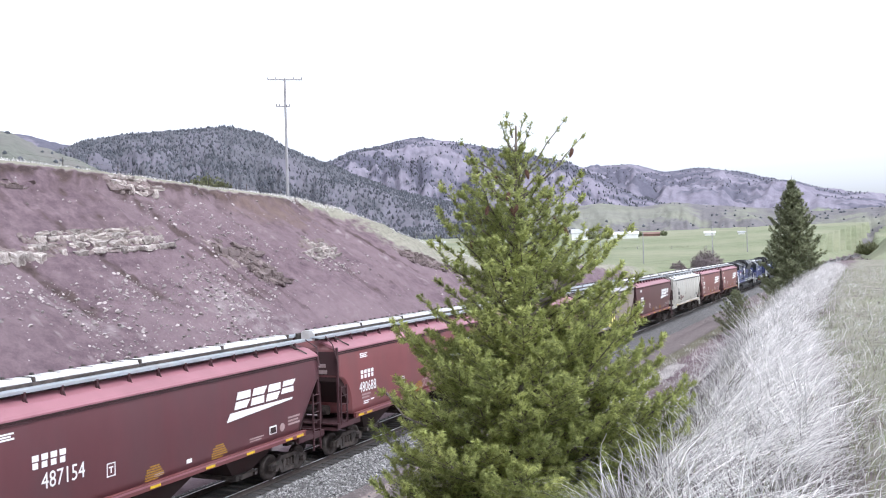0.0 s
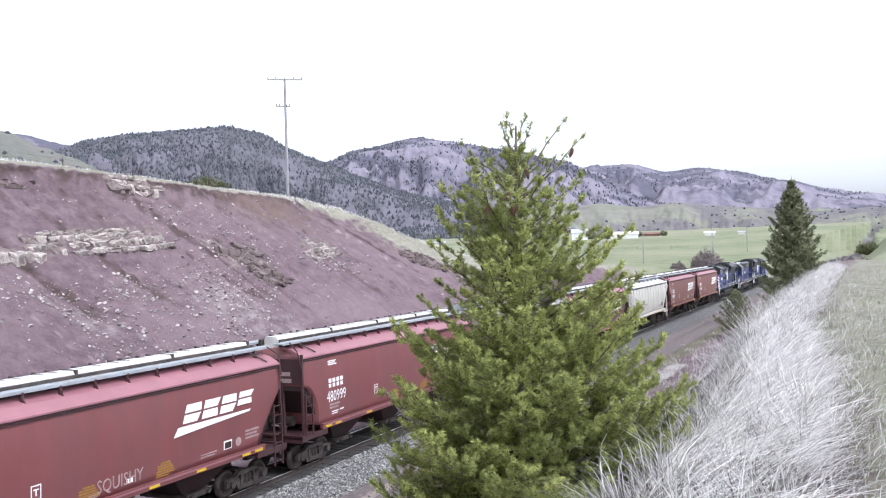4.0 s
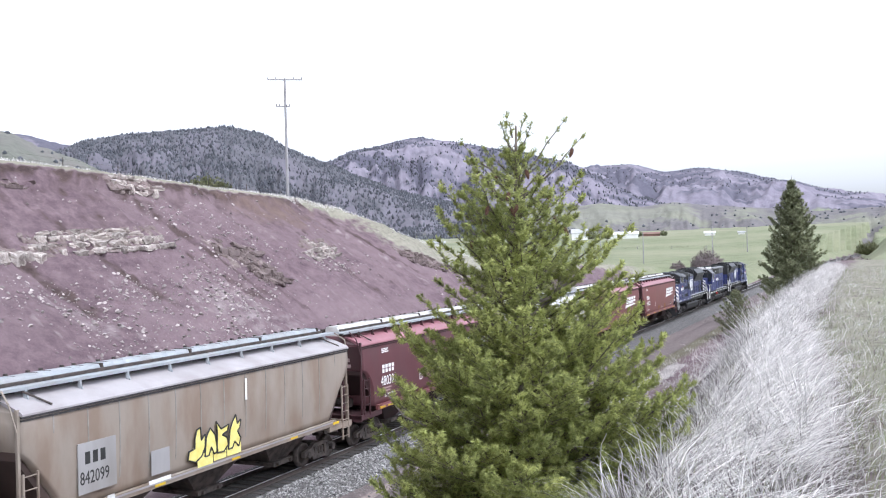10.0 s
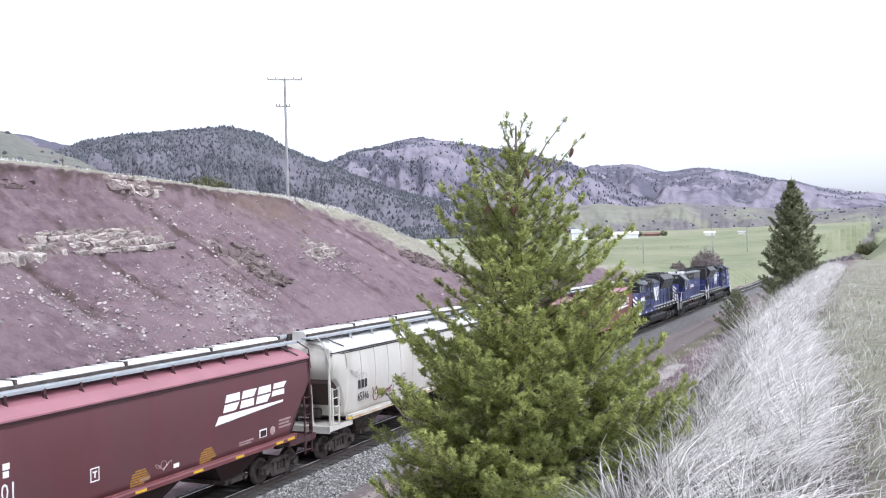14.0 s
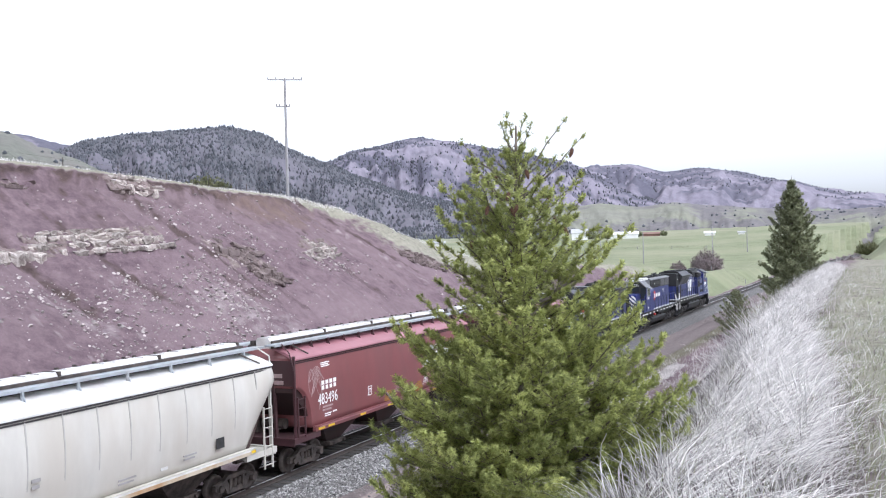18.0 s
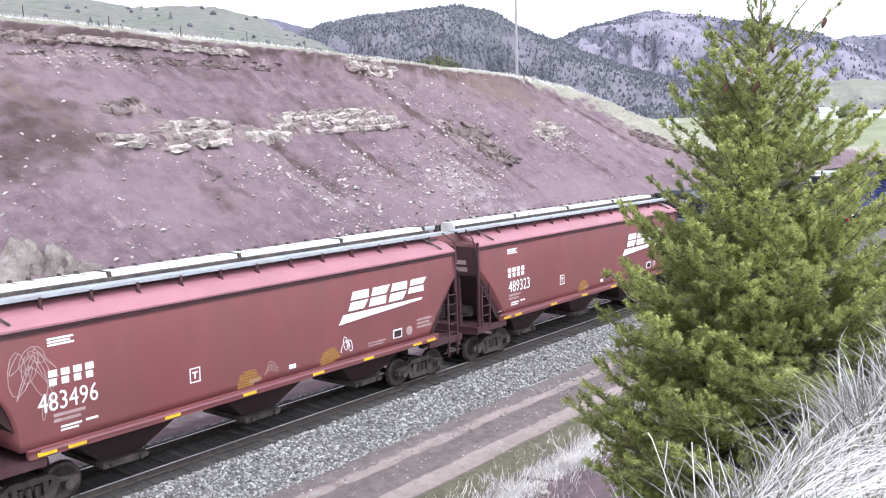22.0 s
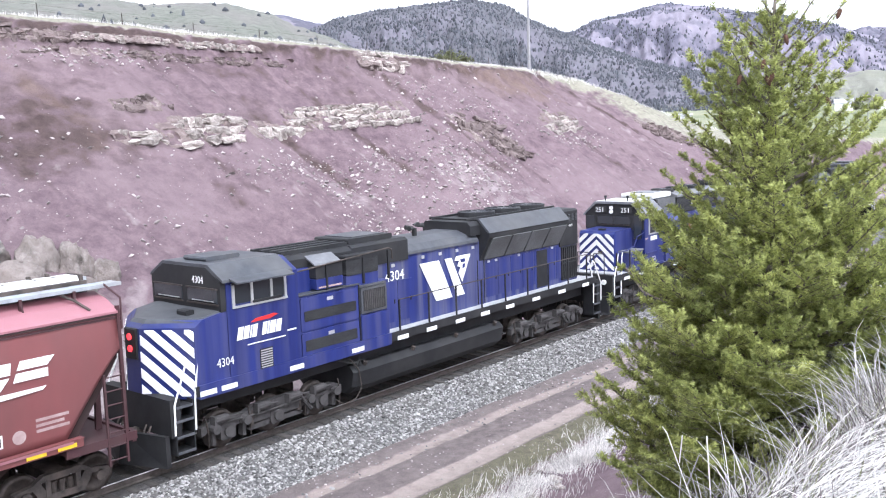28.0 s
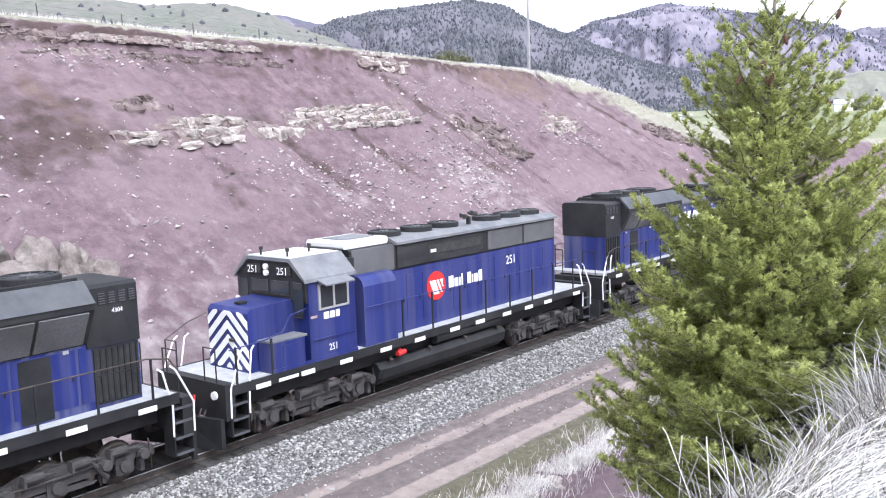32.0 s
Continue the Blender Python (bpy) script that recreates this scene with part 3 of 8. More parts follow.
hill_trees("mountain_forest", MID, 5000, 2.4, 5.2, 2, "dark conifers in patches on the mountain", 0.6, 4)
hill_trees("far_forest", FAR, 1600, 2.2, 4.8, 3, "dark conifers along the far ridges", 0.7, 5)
hill_trees("hill_junipers", LEFTHILL, 420, 0.35, 1.5, 4, "low dark junipers scattered on the grass hill", 0.0, squat=0.75)
hill_trees("hill_firs", LEFTHILL, 40, 2.2, 4.5, 6, "small dark firs on the grass hill", 0.0, squat=0.3)

# ---- a small kit for building parts ----
class Shape:
    """Vertices and faces of one part."""

    def __init__(self):
        self.v, self.f = [], []

    def add(self, verts, faces):
        o = len(self.v)
        self.v += [tuple(p) for p in verts]
        self.f += [tuple(o + i for i in f) for f in faces]
        return self

    def box(self, x0, x1, y0, y1, z0, z1, c=0.0):
        if c:
            poly = [(x0 + c, z0), (x1 - c, z0), (x1, z0 + c), (x1, z1 - c), (x1 - c, z1), (x0 + c, z1), (x0, z1 - c), (x0, z0 + c)]
            return self.prism_y(poly, y0, y1)
        vs = [(x, y, z) for x in (x0, x1) for y in (y0, y1) for z in (z0, z1)]
        return self.add(vs, [(0, 1, 3, 2), (4, 6, 7, 5), (0, 4, 5, 1), (2, 3, 7, 6), (0, 2, 6, 4), (1, 5, 7, 3)])

    def prism_y(self, poly, y0, y1):
        n = len(poly)
        self.add([(x, y0, z) for x, z in poly] + [(x, y1, z) for x, z in poly],
                 [tuple(range(n)), tuple(range(2 * n - 1, n - 1, -1))] + [(i, i + n, (i + 1) % n + n, (i + 1) % n) for i in range(n)])
        return self

    def prism_x(self, poly, x0, x1):
        n = len(poly)
        self.add([(x0, y, z) for y, z in poly] + [(x1, y, z) for y, z in poly],
                 [tuple(range(n - 1, -1, -1)), tuple(range(n, 2 * n))] + [(i, (i + 1) % n, (i + 1) % n + n, i + n) for i in range(n)])
        return self

    def loft(self, sections, caps=True):
        n = len(sections[0])
        verts = [p for s in sections for p in s]
        faces = [(k * n + i, k * n + (i + 1) % n, (k + 1) * n + (i + 1) % n, (k + 1) * n + i) for k in range(len(sections) - 1) for i in range(n)]
        if caps:
            faces += [tuple(range(n - 1, -1, -1)), tuple((len(sections) - 1) * n + i for i in range(n))]
        return self.add(verts, faces)

    def cyl(self, a, b, r, n=12, r2=None):
        a, b = Vector(a), Vector(b)
        u = (b - a).normalized()
        s = u.orthogonal().normalized()
        t = u.cross(s)
        ring = [(cos(2 * pi * i / n), sin(2 * pi * i / n)) for i in range(n)]
        r2 = r if r2 is None else r2
        return self.loft([[a + (s * c + t * d) * r for c, d in ring], [b + (s * c + t * d) * r2 for c, d in ring]])

    def tube(self, pts, r=0.02, n=6):
        for a, b in zip(pts, pts[1:]):
            self.cyl(a, b, r, n)
        return self

    def mesh(self, name, material, smooth_faces=False):
        me = bpy.data.meshes.new(name)
        me.from_pydata(self.v, [], self.f)
        me.materials.append(material)
        if smooth_faces:
            me.polygons.foreach_set("use_smooth", [True] * len(me.polygons))
        return me


def fix_normals(me):
    bm = bmesh.new()
    bm.from_mesh(me)
    bmesh.ops.recalc_face_normals(bm, faces=bm.faces)
    bm.to_mesh(me)
    bm.free()


def part(name, shape, material, parent, label="", smooth_faces=False):
    me = shape.mesh(name, material, smooth_faces)
    fix_normals(me)
    ob = new(name, me)
    ob.parent = parent
    return tagged(ob, label)


def lettering(name, text, size, material, parent, x, y, z, turn=0, tilt=90, squeeze=0.8, label=""):
    """Characters in the built-in font, as a thin mesh standing on a side wall (turn: degrees round the vertical)."""
    cu = bpy.data.curves.new(name, "FONT")
    cu.body, cu.size, cu.extrude = text, size, 0.004
    cu.resolution_u = 2
    tmp = bpy.data.objects.new(name, cu)
    me = bpy.data.meshes.new_from_object(tmp)
    bpy.data.objects.remove(tmp)
    me.name = name
    me.transform(pose(x, y, z, tilt, 0, turn) @ Matrix.Diagonal((squeeze, 1, 1, 1)))
    me.materials.clear()
    me.materials.append(material)
    ob = new(name, me)
    ob.parent = parent
    return tagged(ob, label)


def slab(shape, poly, y, d=0.008):
    """A thin raised plate on the near side wall, from points (x, z)."""
    return shape.prism_y(poly, y - d, y + d)


WHEELS = []          # every axle on the train: (object, its pose on its thing, radius)


def wheelset(parent, x, r=0.457, label=""):
    s = Shape()
    prof = [(-0.80, 0.10), (-0.80, r * 0.72), (-0.83, r * 0.78), (-0.83, r), (-0.72, r), (-0.69, r + 0.028), (-0.675, r + 0.02), (-0.68, r * 0.74), (-0.72, 0.14), (-0.70, 0.08),
            (0.70, 0.08), (0.72, 0.14), (0.68, r * 0.74), (0.675, r + 0.02), (0.69, r + 0.028), (0.72, r), (0.83, r), (0.83, r * 0.78), (0.80, r * 0.72), (0.80, 0.10)]
    n = 20
    s.loft([[(q * cos(2 * pi * i / n), y, q * sin(2 * pi * i / n)) for i in range(n)] for y, q in prof])
    ob = part("wheelset", s, M_STEEL, parent, label or "dusty steel wheels on their axle", True)
    ob.location = (x, 0, r)
    return ob


def register_wheels(thing, r):
    for o in thing.children:
        if o.name.startswith("wheelset"):
            WHEELS.append((o, o.location.copy(), r))


def freight_truck(parent, x):
    """A three-piece bogie: two cast side frames, a bolster, springs and axle boxes."""
    for side in (-1, 1):
        s = Shape()
        y = side * 0.98
        s.prism_y([(x + a, b) for a, b in [(-1.15, 0.40), (-1.15, 0.60), (-0.7, 0.67), (-0.45, 0.82), (0.45, 0.82), (0.7, 0.67), (1.15, 0.60), (1.15, 0.40), (0.98, 0.40), (0.95, 0.52), (0.72, 0.55), (0.5, 0.68), (-0.5, 0.68), (-0.72, 0.55), (-0.95, 0.52), (-0.98, 0.40)]], y - 0.08, y + 0.08)
        s.prism_y([(x + a, b) for a, b in [(-0.72, 0.56), (-0.52, 0.66), (-0.34, 0.36), (0.34, 0.36), (0.52, 0.66), (0.72, 0.56), (0.5, 0.2), (-0.5, 0.2)]], y - 0.07, y + 0.07)
        s.box(x - 0.42, x - 0.3, y - 0.09, y + 0.09, 0.3, 0.72)
        s.box(x + 0.3, x + 0.42, y - 0.09, y + 0.09, 0.3, 0.72)
        part("truck_side_frame", s, M_IRON, parent, "dusty cast steel truck side frame")
        for dx in (-0.2, 0.0, 0.2):
            s = Shape()
            s.cyl((x + dx, y - 0.02 * side, 0.36), (x + dx, y - 0.02 * side, 0.62), 0.075, 10)
            part("spring", s, M_STEEL, parent)
        for dx in (-0.89, 0.89):
            s = Shape()
            s.cyl((x + dx, y - 0.06 * side, 0.457), (x + dx, y + 0.16 * side, 0.457), 0.12, 12)
            part("axle_cap", s, M_IRON, parent)
    s = Shape()
    s.box(x - 0.22, x + 0.22, -0.95, 0.95, 0.5, 0.8, 0.04)
    part("bolster", s, M_IRON, parent)
    for dx in (-0.89, 0.89):
        wheelset(parent, x + dx)


def coupler(parent, x, side, z=0.84):
    s = Shape()
    s.box(min(x, x - side * 0.75), max(x, x - side * 0.75), -0.09, 0.09, z - 0.1, z + 0.1, 0.03)
    s.box(min(x - side * 0.2, x + side * 0.05), max(x - side * 0.2, x + side * 0.05), -0.16, 0.2, z - 0.16, z + 0.16, 0.05)
    part("coupler", s, M_IRON, parent, "rusty knuckle coupler")


def ladder(parent, x, y, z0, z1, material, wide=0.42, rungs=5, name="ladder"):
    s = Shape()
    for dx in (-wide / 2, wide / 2):
        s.box(x + dx - 0.025, x + dx + 0.025, y - 0.03, y + 0.03, z0, z1)
    for i in range(rungs):
        z = z0 + 0.12 + (z1 - z0 - 0.2) * i / (rungs - 1)
        s.cyl((x - wide / 2, y, z), (x + wide / 2, y, z), 0.018, 6)
    part(name, s, material, parent)


def red_half(z):
    """Half the width of a red car's gently rounded side at the height z."""
    u = (z - 1.62) / 2.65
    return 1.53 + 0.2 * u - 0.25 * u * u


def hopper_section(x, zb, wb, bulge=0.0, eave=4.27, top=4.66, curved=False):
    """Half-round roof on near upright sides: one cross-section of a covered hopper, from its lower edge up and over."""
    side = []
    for i in range(13):
        u = i / 12
        z = lerp(zb, eave, u)
        side.append((red_half(z) if curved else wb + (1.6 - wb) * u ** 0.6 + bulge * sin(pi * u), z))
    e = side[-1][0]
    roof = [(e + 0.03, eave + 0.02), (e + 0.02, eave + 0.06), (1.15, eave + 0.23), (0.6, top)]
    half = side + roof
    return [(x, -y, z) for y, z in half] + [(x, y, z) for y, z in reversed(half)]


def hopper_car(paints, posts, bulge=0.0, panels=0, eave=4.27, bite=False, curved=False):
    """A three-bay covered grain hopper, 17.6 m between couplers."""
    body_m, roof_m, frame_m, board_m, hatch_m = paints
    car = new("hopper_car")
    # side and roof shell, cut away at both ends: in a slant, or in a round bite at the leading end
    slant = [(-8.1 + 1.45 * i / 6, lerp(3.42, 1.62, (i / 6) ** 1.15)) for i in range(7)]
    arc = [(-8.1 + 0.98 * sin(a * pi / 20), 1.62 + 1.6 * cos(a * pi / 20)) for a in range(11)] if bite else slant
    mids = [-6.65 + 13.3 * i / 12 for i in range(1, 12)]
    full = arc + [(x, 1.62) for x in mids] + [(-x, c) for x, c in reversed(slant)]
    shell = Shape()
    shell.loft([hopper_section(x, zb, 1.5 + 0.1 * ((zb - 1.62) / (eave - 1.62)) ** 0.6, bulge, eave, eave + 0.39, curved) for x, zb in full])
    part("body", shell, body_m, car, "", True)
    # roof skin with a drip edge, lighter than the sides; the red has skylight painted in
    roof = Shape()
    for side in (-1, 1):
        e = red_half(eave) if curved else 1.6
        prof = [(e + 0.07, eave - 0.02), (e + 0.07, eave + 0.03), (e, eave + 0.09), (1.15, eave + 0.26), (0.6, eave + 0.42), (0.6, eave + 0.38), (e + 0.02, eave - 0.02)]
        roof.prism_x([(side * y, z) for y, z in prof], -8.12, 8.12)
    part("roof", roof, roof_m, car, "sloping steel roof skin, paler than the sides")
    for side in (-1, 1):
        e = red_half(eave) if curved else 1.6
        # two thin dark lines along the side, just below the drip edge
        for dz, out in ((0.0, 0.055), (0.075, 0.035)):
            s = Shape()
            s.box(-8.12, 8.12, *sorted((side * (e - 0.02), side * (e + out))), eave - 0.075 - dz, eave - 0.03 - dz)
            part("eave_rib", s, (M_RED_DARK if dz == 0 else M_REDFRAME) if body_m is M_RED else M_TRUCK, car, "dark line under the eave")
        for x in (-7.5, 7.1):
            s = Shape()
            s.tube([(x, side * 0.98, eave + 0.5), (x + 0.25, side * 1.15, eave + 0.33), (x + 0.4, side * (e - 0.02), eave + 0.14)], 0.03, 6)
            part("roof_grab", s, M_IRON, car)
    for i in range(panels):
        x = -7.1 + 14.2 * i / (panels - 1)
        z0 = 1.75 if abs(x) < 6.4 else 3.0
        for side in (-1, 1):
            rib = Shape()
            pts = [(1.5 + 0.1 * (k / 6) ** 0.6 + bulge * sin(pi * (k / 6 * 0.96 + 0.02)) + 0.012, lerp(z0, eave, k / 6)) for k in range(7)]
            rib.loft([[(x - 0.02, side * y, z), (x + 0.02, side * y, z), (x + 0.02, side * (y - 0.05), z), (x - 0.02, side * (y - 0.05), z)] for y, z in pts])
            part("seam", rib, M_SEAM if body_m is M_TAN else M_PALESEAM, car)
    for side in (-1, 1):
        s = Shape()
        s.box(-7.0, 7.0, side * 1.58 - 0.06, side * 1.58 + 0.06, 1.44, 1.62, 0.02)
        s.box(-7.0, 7.0, side * 1.6 - 0.08, side * 1.6 + 0.08, 1.62, 1.65)
        part("side_sill", s, body_m, car)
        s = Shape()
        s.box(-6.75, 6.75, side * 1.665 - 0.012, side * 1.665 + 0.012, 1.56, 1.645)
        part("sill_stripe", s, roof_m, car, "paler strip along the sill")
        s = Shape()
        s.box(-8.6, 8.6, side * 0.78 - 0.2, side * 0.78 + 0.2, eave + 0.55, eave + 0.59)
        s.box(-8.6, 8.6, side * 0.98 - 0.02, side * 0.98 + 0.02, eave + 0.52, eave + 0.605)
        s.box(-8.6, 8.6, side * 0.58 - 0.02, side * 0.58 + 0.02, eave + 0.52, eave + 0.6)
        part("running_board", s, board_m, car, "pale grey steel grating walkway along the roof")
        for i in range(posts):
            x = -7.4 + 14.8 * i / (posts - 1)
            s = Shape()
            s.box(x - 0.035, x + 0.035, side * 0.98 - 0.04, side * 0.98 + 0.04, eave + 0.26, eave + 0.55)
            s.prism_x([(side * 1.0, eave + 0.26), (side * 1.0, eave + 0.5), (side * 1.12, eave + 0.24)], x - 0.015, x + 0.015)
            s.box(x - 0.02, x + 0.02, side * 0.75 - 0.25, side * 0.75 + 0.25, eave + 0.5, eave + 0.55)
            part("walkway_bracket", s, frame_m if posts > 9 else board_m, car)
    for i in range(4):
        x = -6.0 + 4.0 * i
        s = Shape()
        s.prism_x([(-0.3, eave + 0.36), (-0.3, eave + 0.68), (-0.24, eave + 0.78), (0.24, eave + 0.78), (0.3, eave + 0.68), (0.3, eave + 0.36)], x - 1.93, x + 1.93)
        part("hatch_cover", s, hatch_m, car, "pale trough hatch cover along the roof")
        for dx in (-1.6, -0.95, -0.2, 0.25, 1.0, 1.45):
            s = Shape()
            s.box(x + dx - 0.015, x + dx + 0.015, -0.12, 0.3, eave + 0.78, eave + 0.79)
            s.box(x + dx - 0.035, x + dx + 0.035, 0.2, 0.3, eave + 0.76, eave + 0.845, 0.01)
            part("hatch_clamp", s, M_IRON, car)
        s = Shape()
        s.box(x + 1.95, x + 2.02, -0.33, 0.33, eave + 0.45, eave + 0.8)
        part("hatch_joint", s, M_IRON, car)
    # added dark strips stand in for the shadow between walkway and hatches
    for side in (-1, 1):
        s = Shape()
        s.box(-8.0, 8.0, side * 0.46 - 0.06, side * 0.46 + 0.06, eave + 0.4, eave + 0.68)
        part("roof_gutter", s, M_IRON, car, "dark strip drawn as the shadow gap between walkway and hatches")
    # chutes under the bays; on red cars the under-car shade is in their colour
    for x in (-4.3, 0.0, 4.3):
        s = Shape()
        s.loft([[(x - 1.75, -1.3, 1.6), (x + 1.75, -1.3, 1.6), (x + 1.75, 1.3, 1.6), (x - 1.75, 1.3, 1.6)], [(x - 0.55, -0.75, 0.62), (x + 0.55, -0.75, 0.62), (x + 0.55, 0.75, 0.62), (x - 0.55, 0.75, 0.62)]])
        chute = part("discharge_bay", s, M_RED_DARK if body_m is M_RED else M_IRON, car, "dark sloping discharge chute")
        s = Shape()
        s.box(x - 0.62, x + 0.62, -0.95, 0.95, 0.46, 0.62, 0.03)
        s.cyl((x - 0.4, -1.05, 0.54), (x - 0.4, -0.9, 0.54), 0.06, 8)
        s.cyl((x + 0.4, -1.05, 0.54), (x + 0.4, -0.9, 0.54), 0.06, 8)
        part("outlet_gate", s, M_IRON, chute)
    s = Shape()
    s.box(-8.2, 8.2, -0.25, 0.25, 0.95, 1.35)
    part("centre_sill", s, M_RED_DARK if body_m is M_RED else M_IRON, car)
    for side in (-1, 1):
        # end cage: platform, corner posts, slope braces and ladders
        s = Shape()
        a, b = sorted((side * 6.6, side * 8.35))
        s.box(a, b, -1.5, 1.5, 1.28, 1.36)
        s.box(*sorted((side * 8.25, side * 8.35)), -1.55, 1.55, 1.15, 1.42)
        for y in (-1.55, 1.55):
            s.box(a, b, y - 0.05, y + 0.05, 1.22, 1.42)
        part("end_platform", s, frame_m, car)
        s = Shape()
        if bite and side < 0:
            s.prism_y([(-8.09, 3.3), (-8.09, 3.05), (-6.6, 1.45), (-6.4, 1.62), (-6.4, 3.3)], -1.4, 1.4)
        else:
            s.prism_y([(side * 8.1, 3.42), (side * 8.1, 3.2), (side * 6.9, 1.45), (side * 6.7, 1.62)], -1.4, 1.4)
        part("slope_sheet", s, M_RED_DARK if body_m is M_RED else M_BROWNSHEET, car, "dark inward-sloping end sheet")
        for y in (-1.5, 1.5):
            s = Shape()
            s.box(side * 8.14 - 0.04, side * 8.14 + 0.04, y - 0.04, y + 0.04, 1.3, eave + 0.15)
            part("corner_post", s, frame_m, car)
            ladder(car, side * 7.85, y * 1.06, 0.75 if side > 0 else 1.35, 2.9, frame_m, 0.46, 7 if side > 0 else 5)
        for y in (-0.55, 0.55):
            s = Shape()
            s.prism_y([(side * 7.9, 1.35), (side * 8.05, 1.35), (side * 8.12, 3.4), (side * 8.0, 3.4)], y - 0.04, y + 0.04)
            part("end_brace", s, frame_m, car)
        s = Shape()
        s.tube([(side * 8.15, -0.98, eave + 0.6), (side * 8.3, -1.4, eave + 0.3), (side * 8.2, -1.55, eave - 0.4)], 0.025)
        part("grab_iron", s, frame_m, car)
        coupler(car, side * 8.75, side)
        freight_truck(car, side * 6.75)
    s = Shape()
    s.cyl((-7.3, -0.5, 1.75), (-7.3, 0.5, 1.75), 0.2, 12)
    s.box(-7.55, -7.2, 0.6, 1.0, 1.4, 1.9)
    part("brake_cylinder", s, M_IRON, car)
    return car


def to_side(ob):
    """Lays a mark on a red car's rounded side."""
    for v in ob.data.vertices:
        if v.co.z > 1.66:
            v.co.y += 1.598 - red_half(v.co.z)
    return ob


def scrawl(car, x, z, w, h, loops, material, label, y=-1.6, slope=0.0, seed=1):
    """A looping line of thin spray paint."""
    r = random.Random(seed)
    n, pa, pb = loops * 9, r.uniform(0, 6), r.uniform(0, 6)
    pts = []
    for i in range(n + 1):
        u = i / n
        a = u * loops * 2 * pi
        pts.append((x + w * (0.5 + 0.34 * (2 * u - 1) + 0.22 * sin(a * 0.83 + pa)), y, z + slope * u + h * (0.5 + 0.33 * sin(a + pb) + 0.17 * sin(a * 0.37 + pa))))
    s = Shape()
    s.tube(pts, 0.011, 4)
    return part("chalk_scrawl", s, material, car, label)


def stencil(car, x, z):
    """A faded yellow block of small print under a short heading."""
    s = Shape()
    for k, (a, b) in enumerate(((0.2, 0.6), (0.06, 0.66), (0.06, 0.72), (0.0, 0.78), (0.0, 0.8), (0.0, 0.55))):
        slab(s, [(x + a, z - 0.075 * k - 0.045), (x + b, z - 0.075 * k - 0.045), (x + b, z - 0.075 * k), (x + a, z - 0.075 * k)], -1.6, 0.006)
    part("yellow_stencil", s, M_OCHRE, car)


def reflectors(car, xs, y=-1.66, z=1.48):
    for x in xs:
        s = Shape()
        slab(s, [(x - 0.22, z), (x + 0.22, z), (x + 0.22, z + 0.09), (x - 0.22, z + 0.09)], y)
        part("reflector", s, M_YEL, car, "yellow reflective strip")


def bars(car, x, z, w, h, rows, material, name="small_print", y=-1.6, gap=0.45):
    """Lines of print too small to read, as plain bars."""
    s = Shape()
    for i in range(rows):
        z0 = z - i * h / rows
        slab(s, [(x, z0 - h / rows * (1 - gap)), (x + w * (1 - 0.15 * (i % 2)), z0 - h / rows * (1 - gap)), (x + w * (1 - 0.15 * (i % 2)), z0), (x, z0)], y, 0.006)
    part(name, s, material, car)


def emblem(car, x0, x1, z0, y=-1.625):
    """The maker's white mark: four slanted blocks over a long tapering bar."""
    s = Shape()
    w = (x1 - x0 - 0.5) / 4
    for i in range(4):
        a = x0 + 0.42 + i * w
        lean = 0.24
        low = z0 + 0.35 + (0.0 if i < 3 else 0.12)
        mid = (low + z0 + 0.9) / 2
        for p, q in ((low, mid - 0.03), (mid + 0.03, z0 + 0.9)):
            lp, lq = lean * (p - z0 - 0.35) / 0.55, lean * (q - z0 - 0.35) / 0.55
            cut = 0.0 if (i + (p > mid)) % 2 else w * 0.12
            slab(s, [(a + lp, p), (a + w * 0.86 + lp - cut, p), (a + w * 0.86 + lq - (0.0 if cut else w * 0.08), q), (a + lq, q)], y)
    slab(s, [(x0, z0), (x0 + 1.0, z0 + 0.06), (x1 - 0.3, z0 + 0.2), (x1 - 0.22, z0 + 0.27), (x0 + 0.2, z0 + 0.27)], y)
    part("emblem", s, M_MARK, car, "large white slanted emblem with an underline")


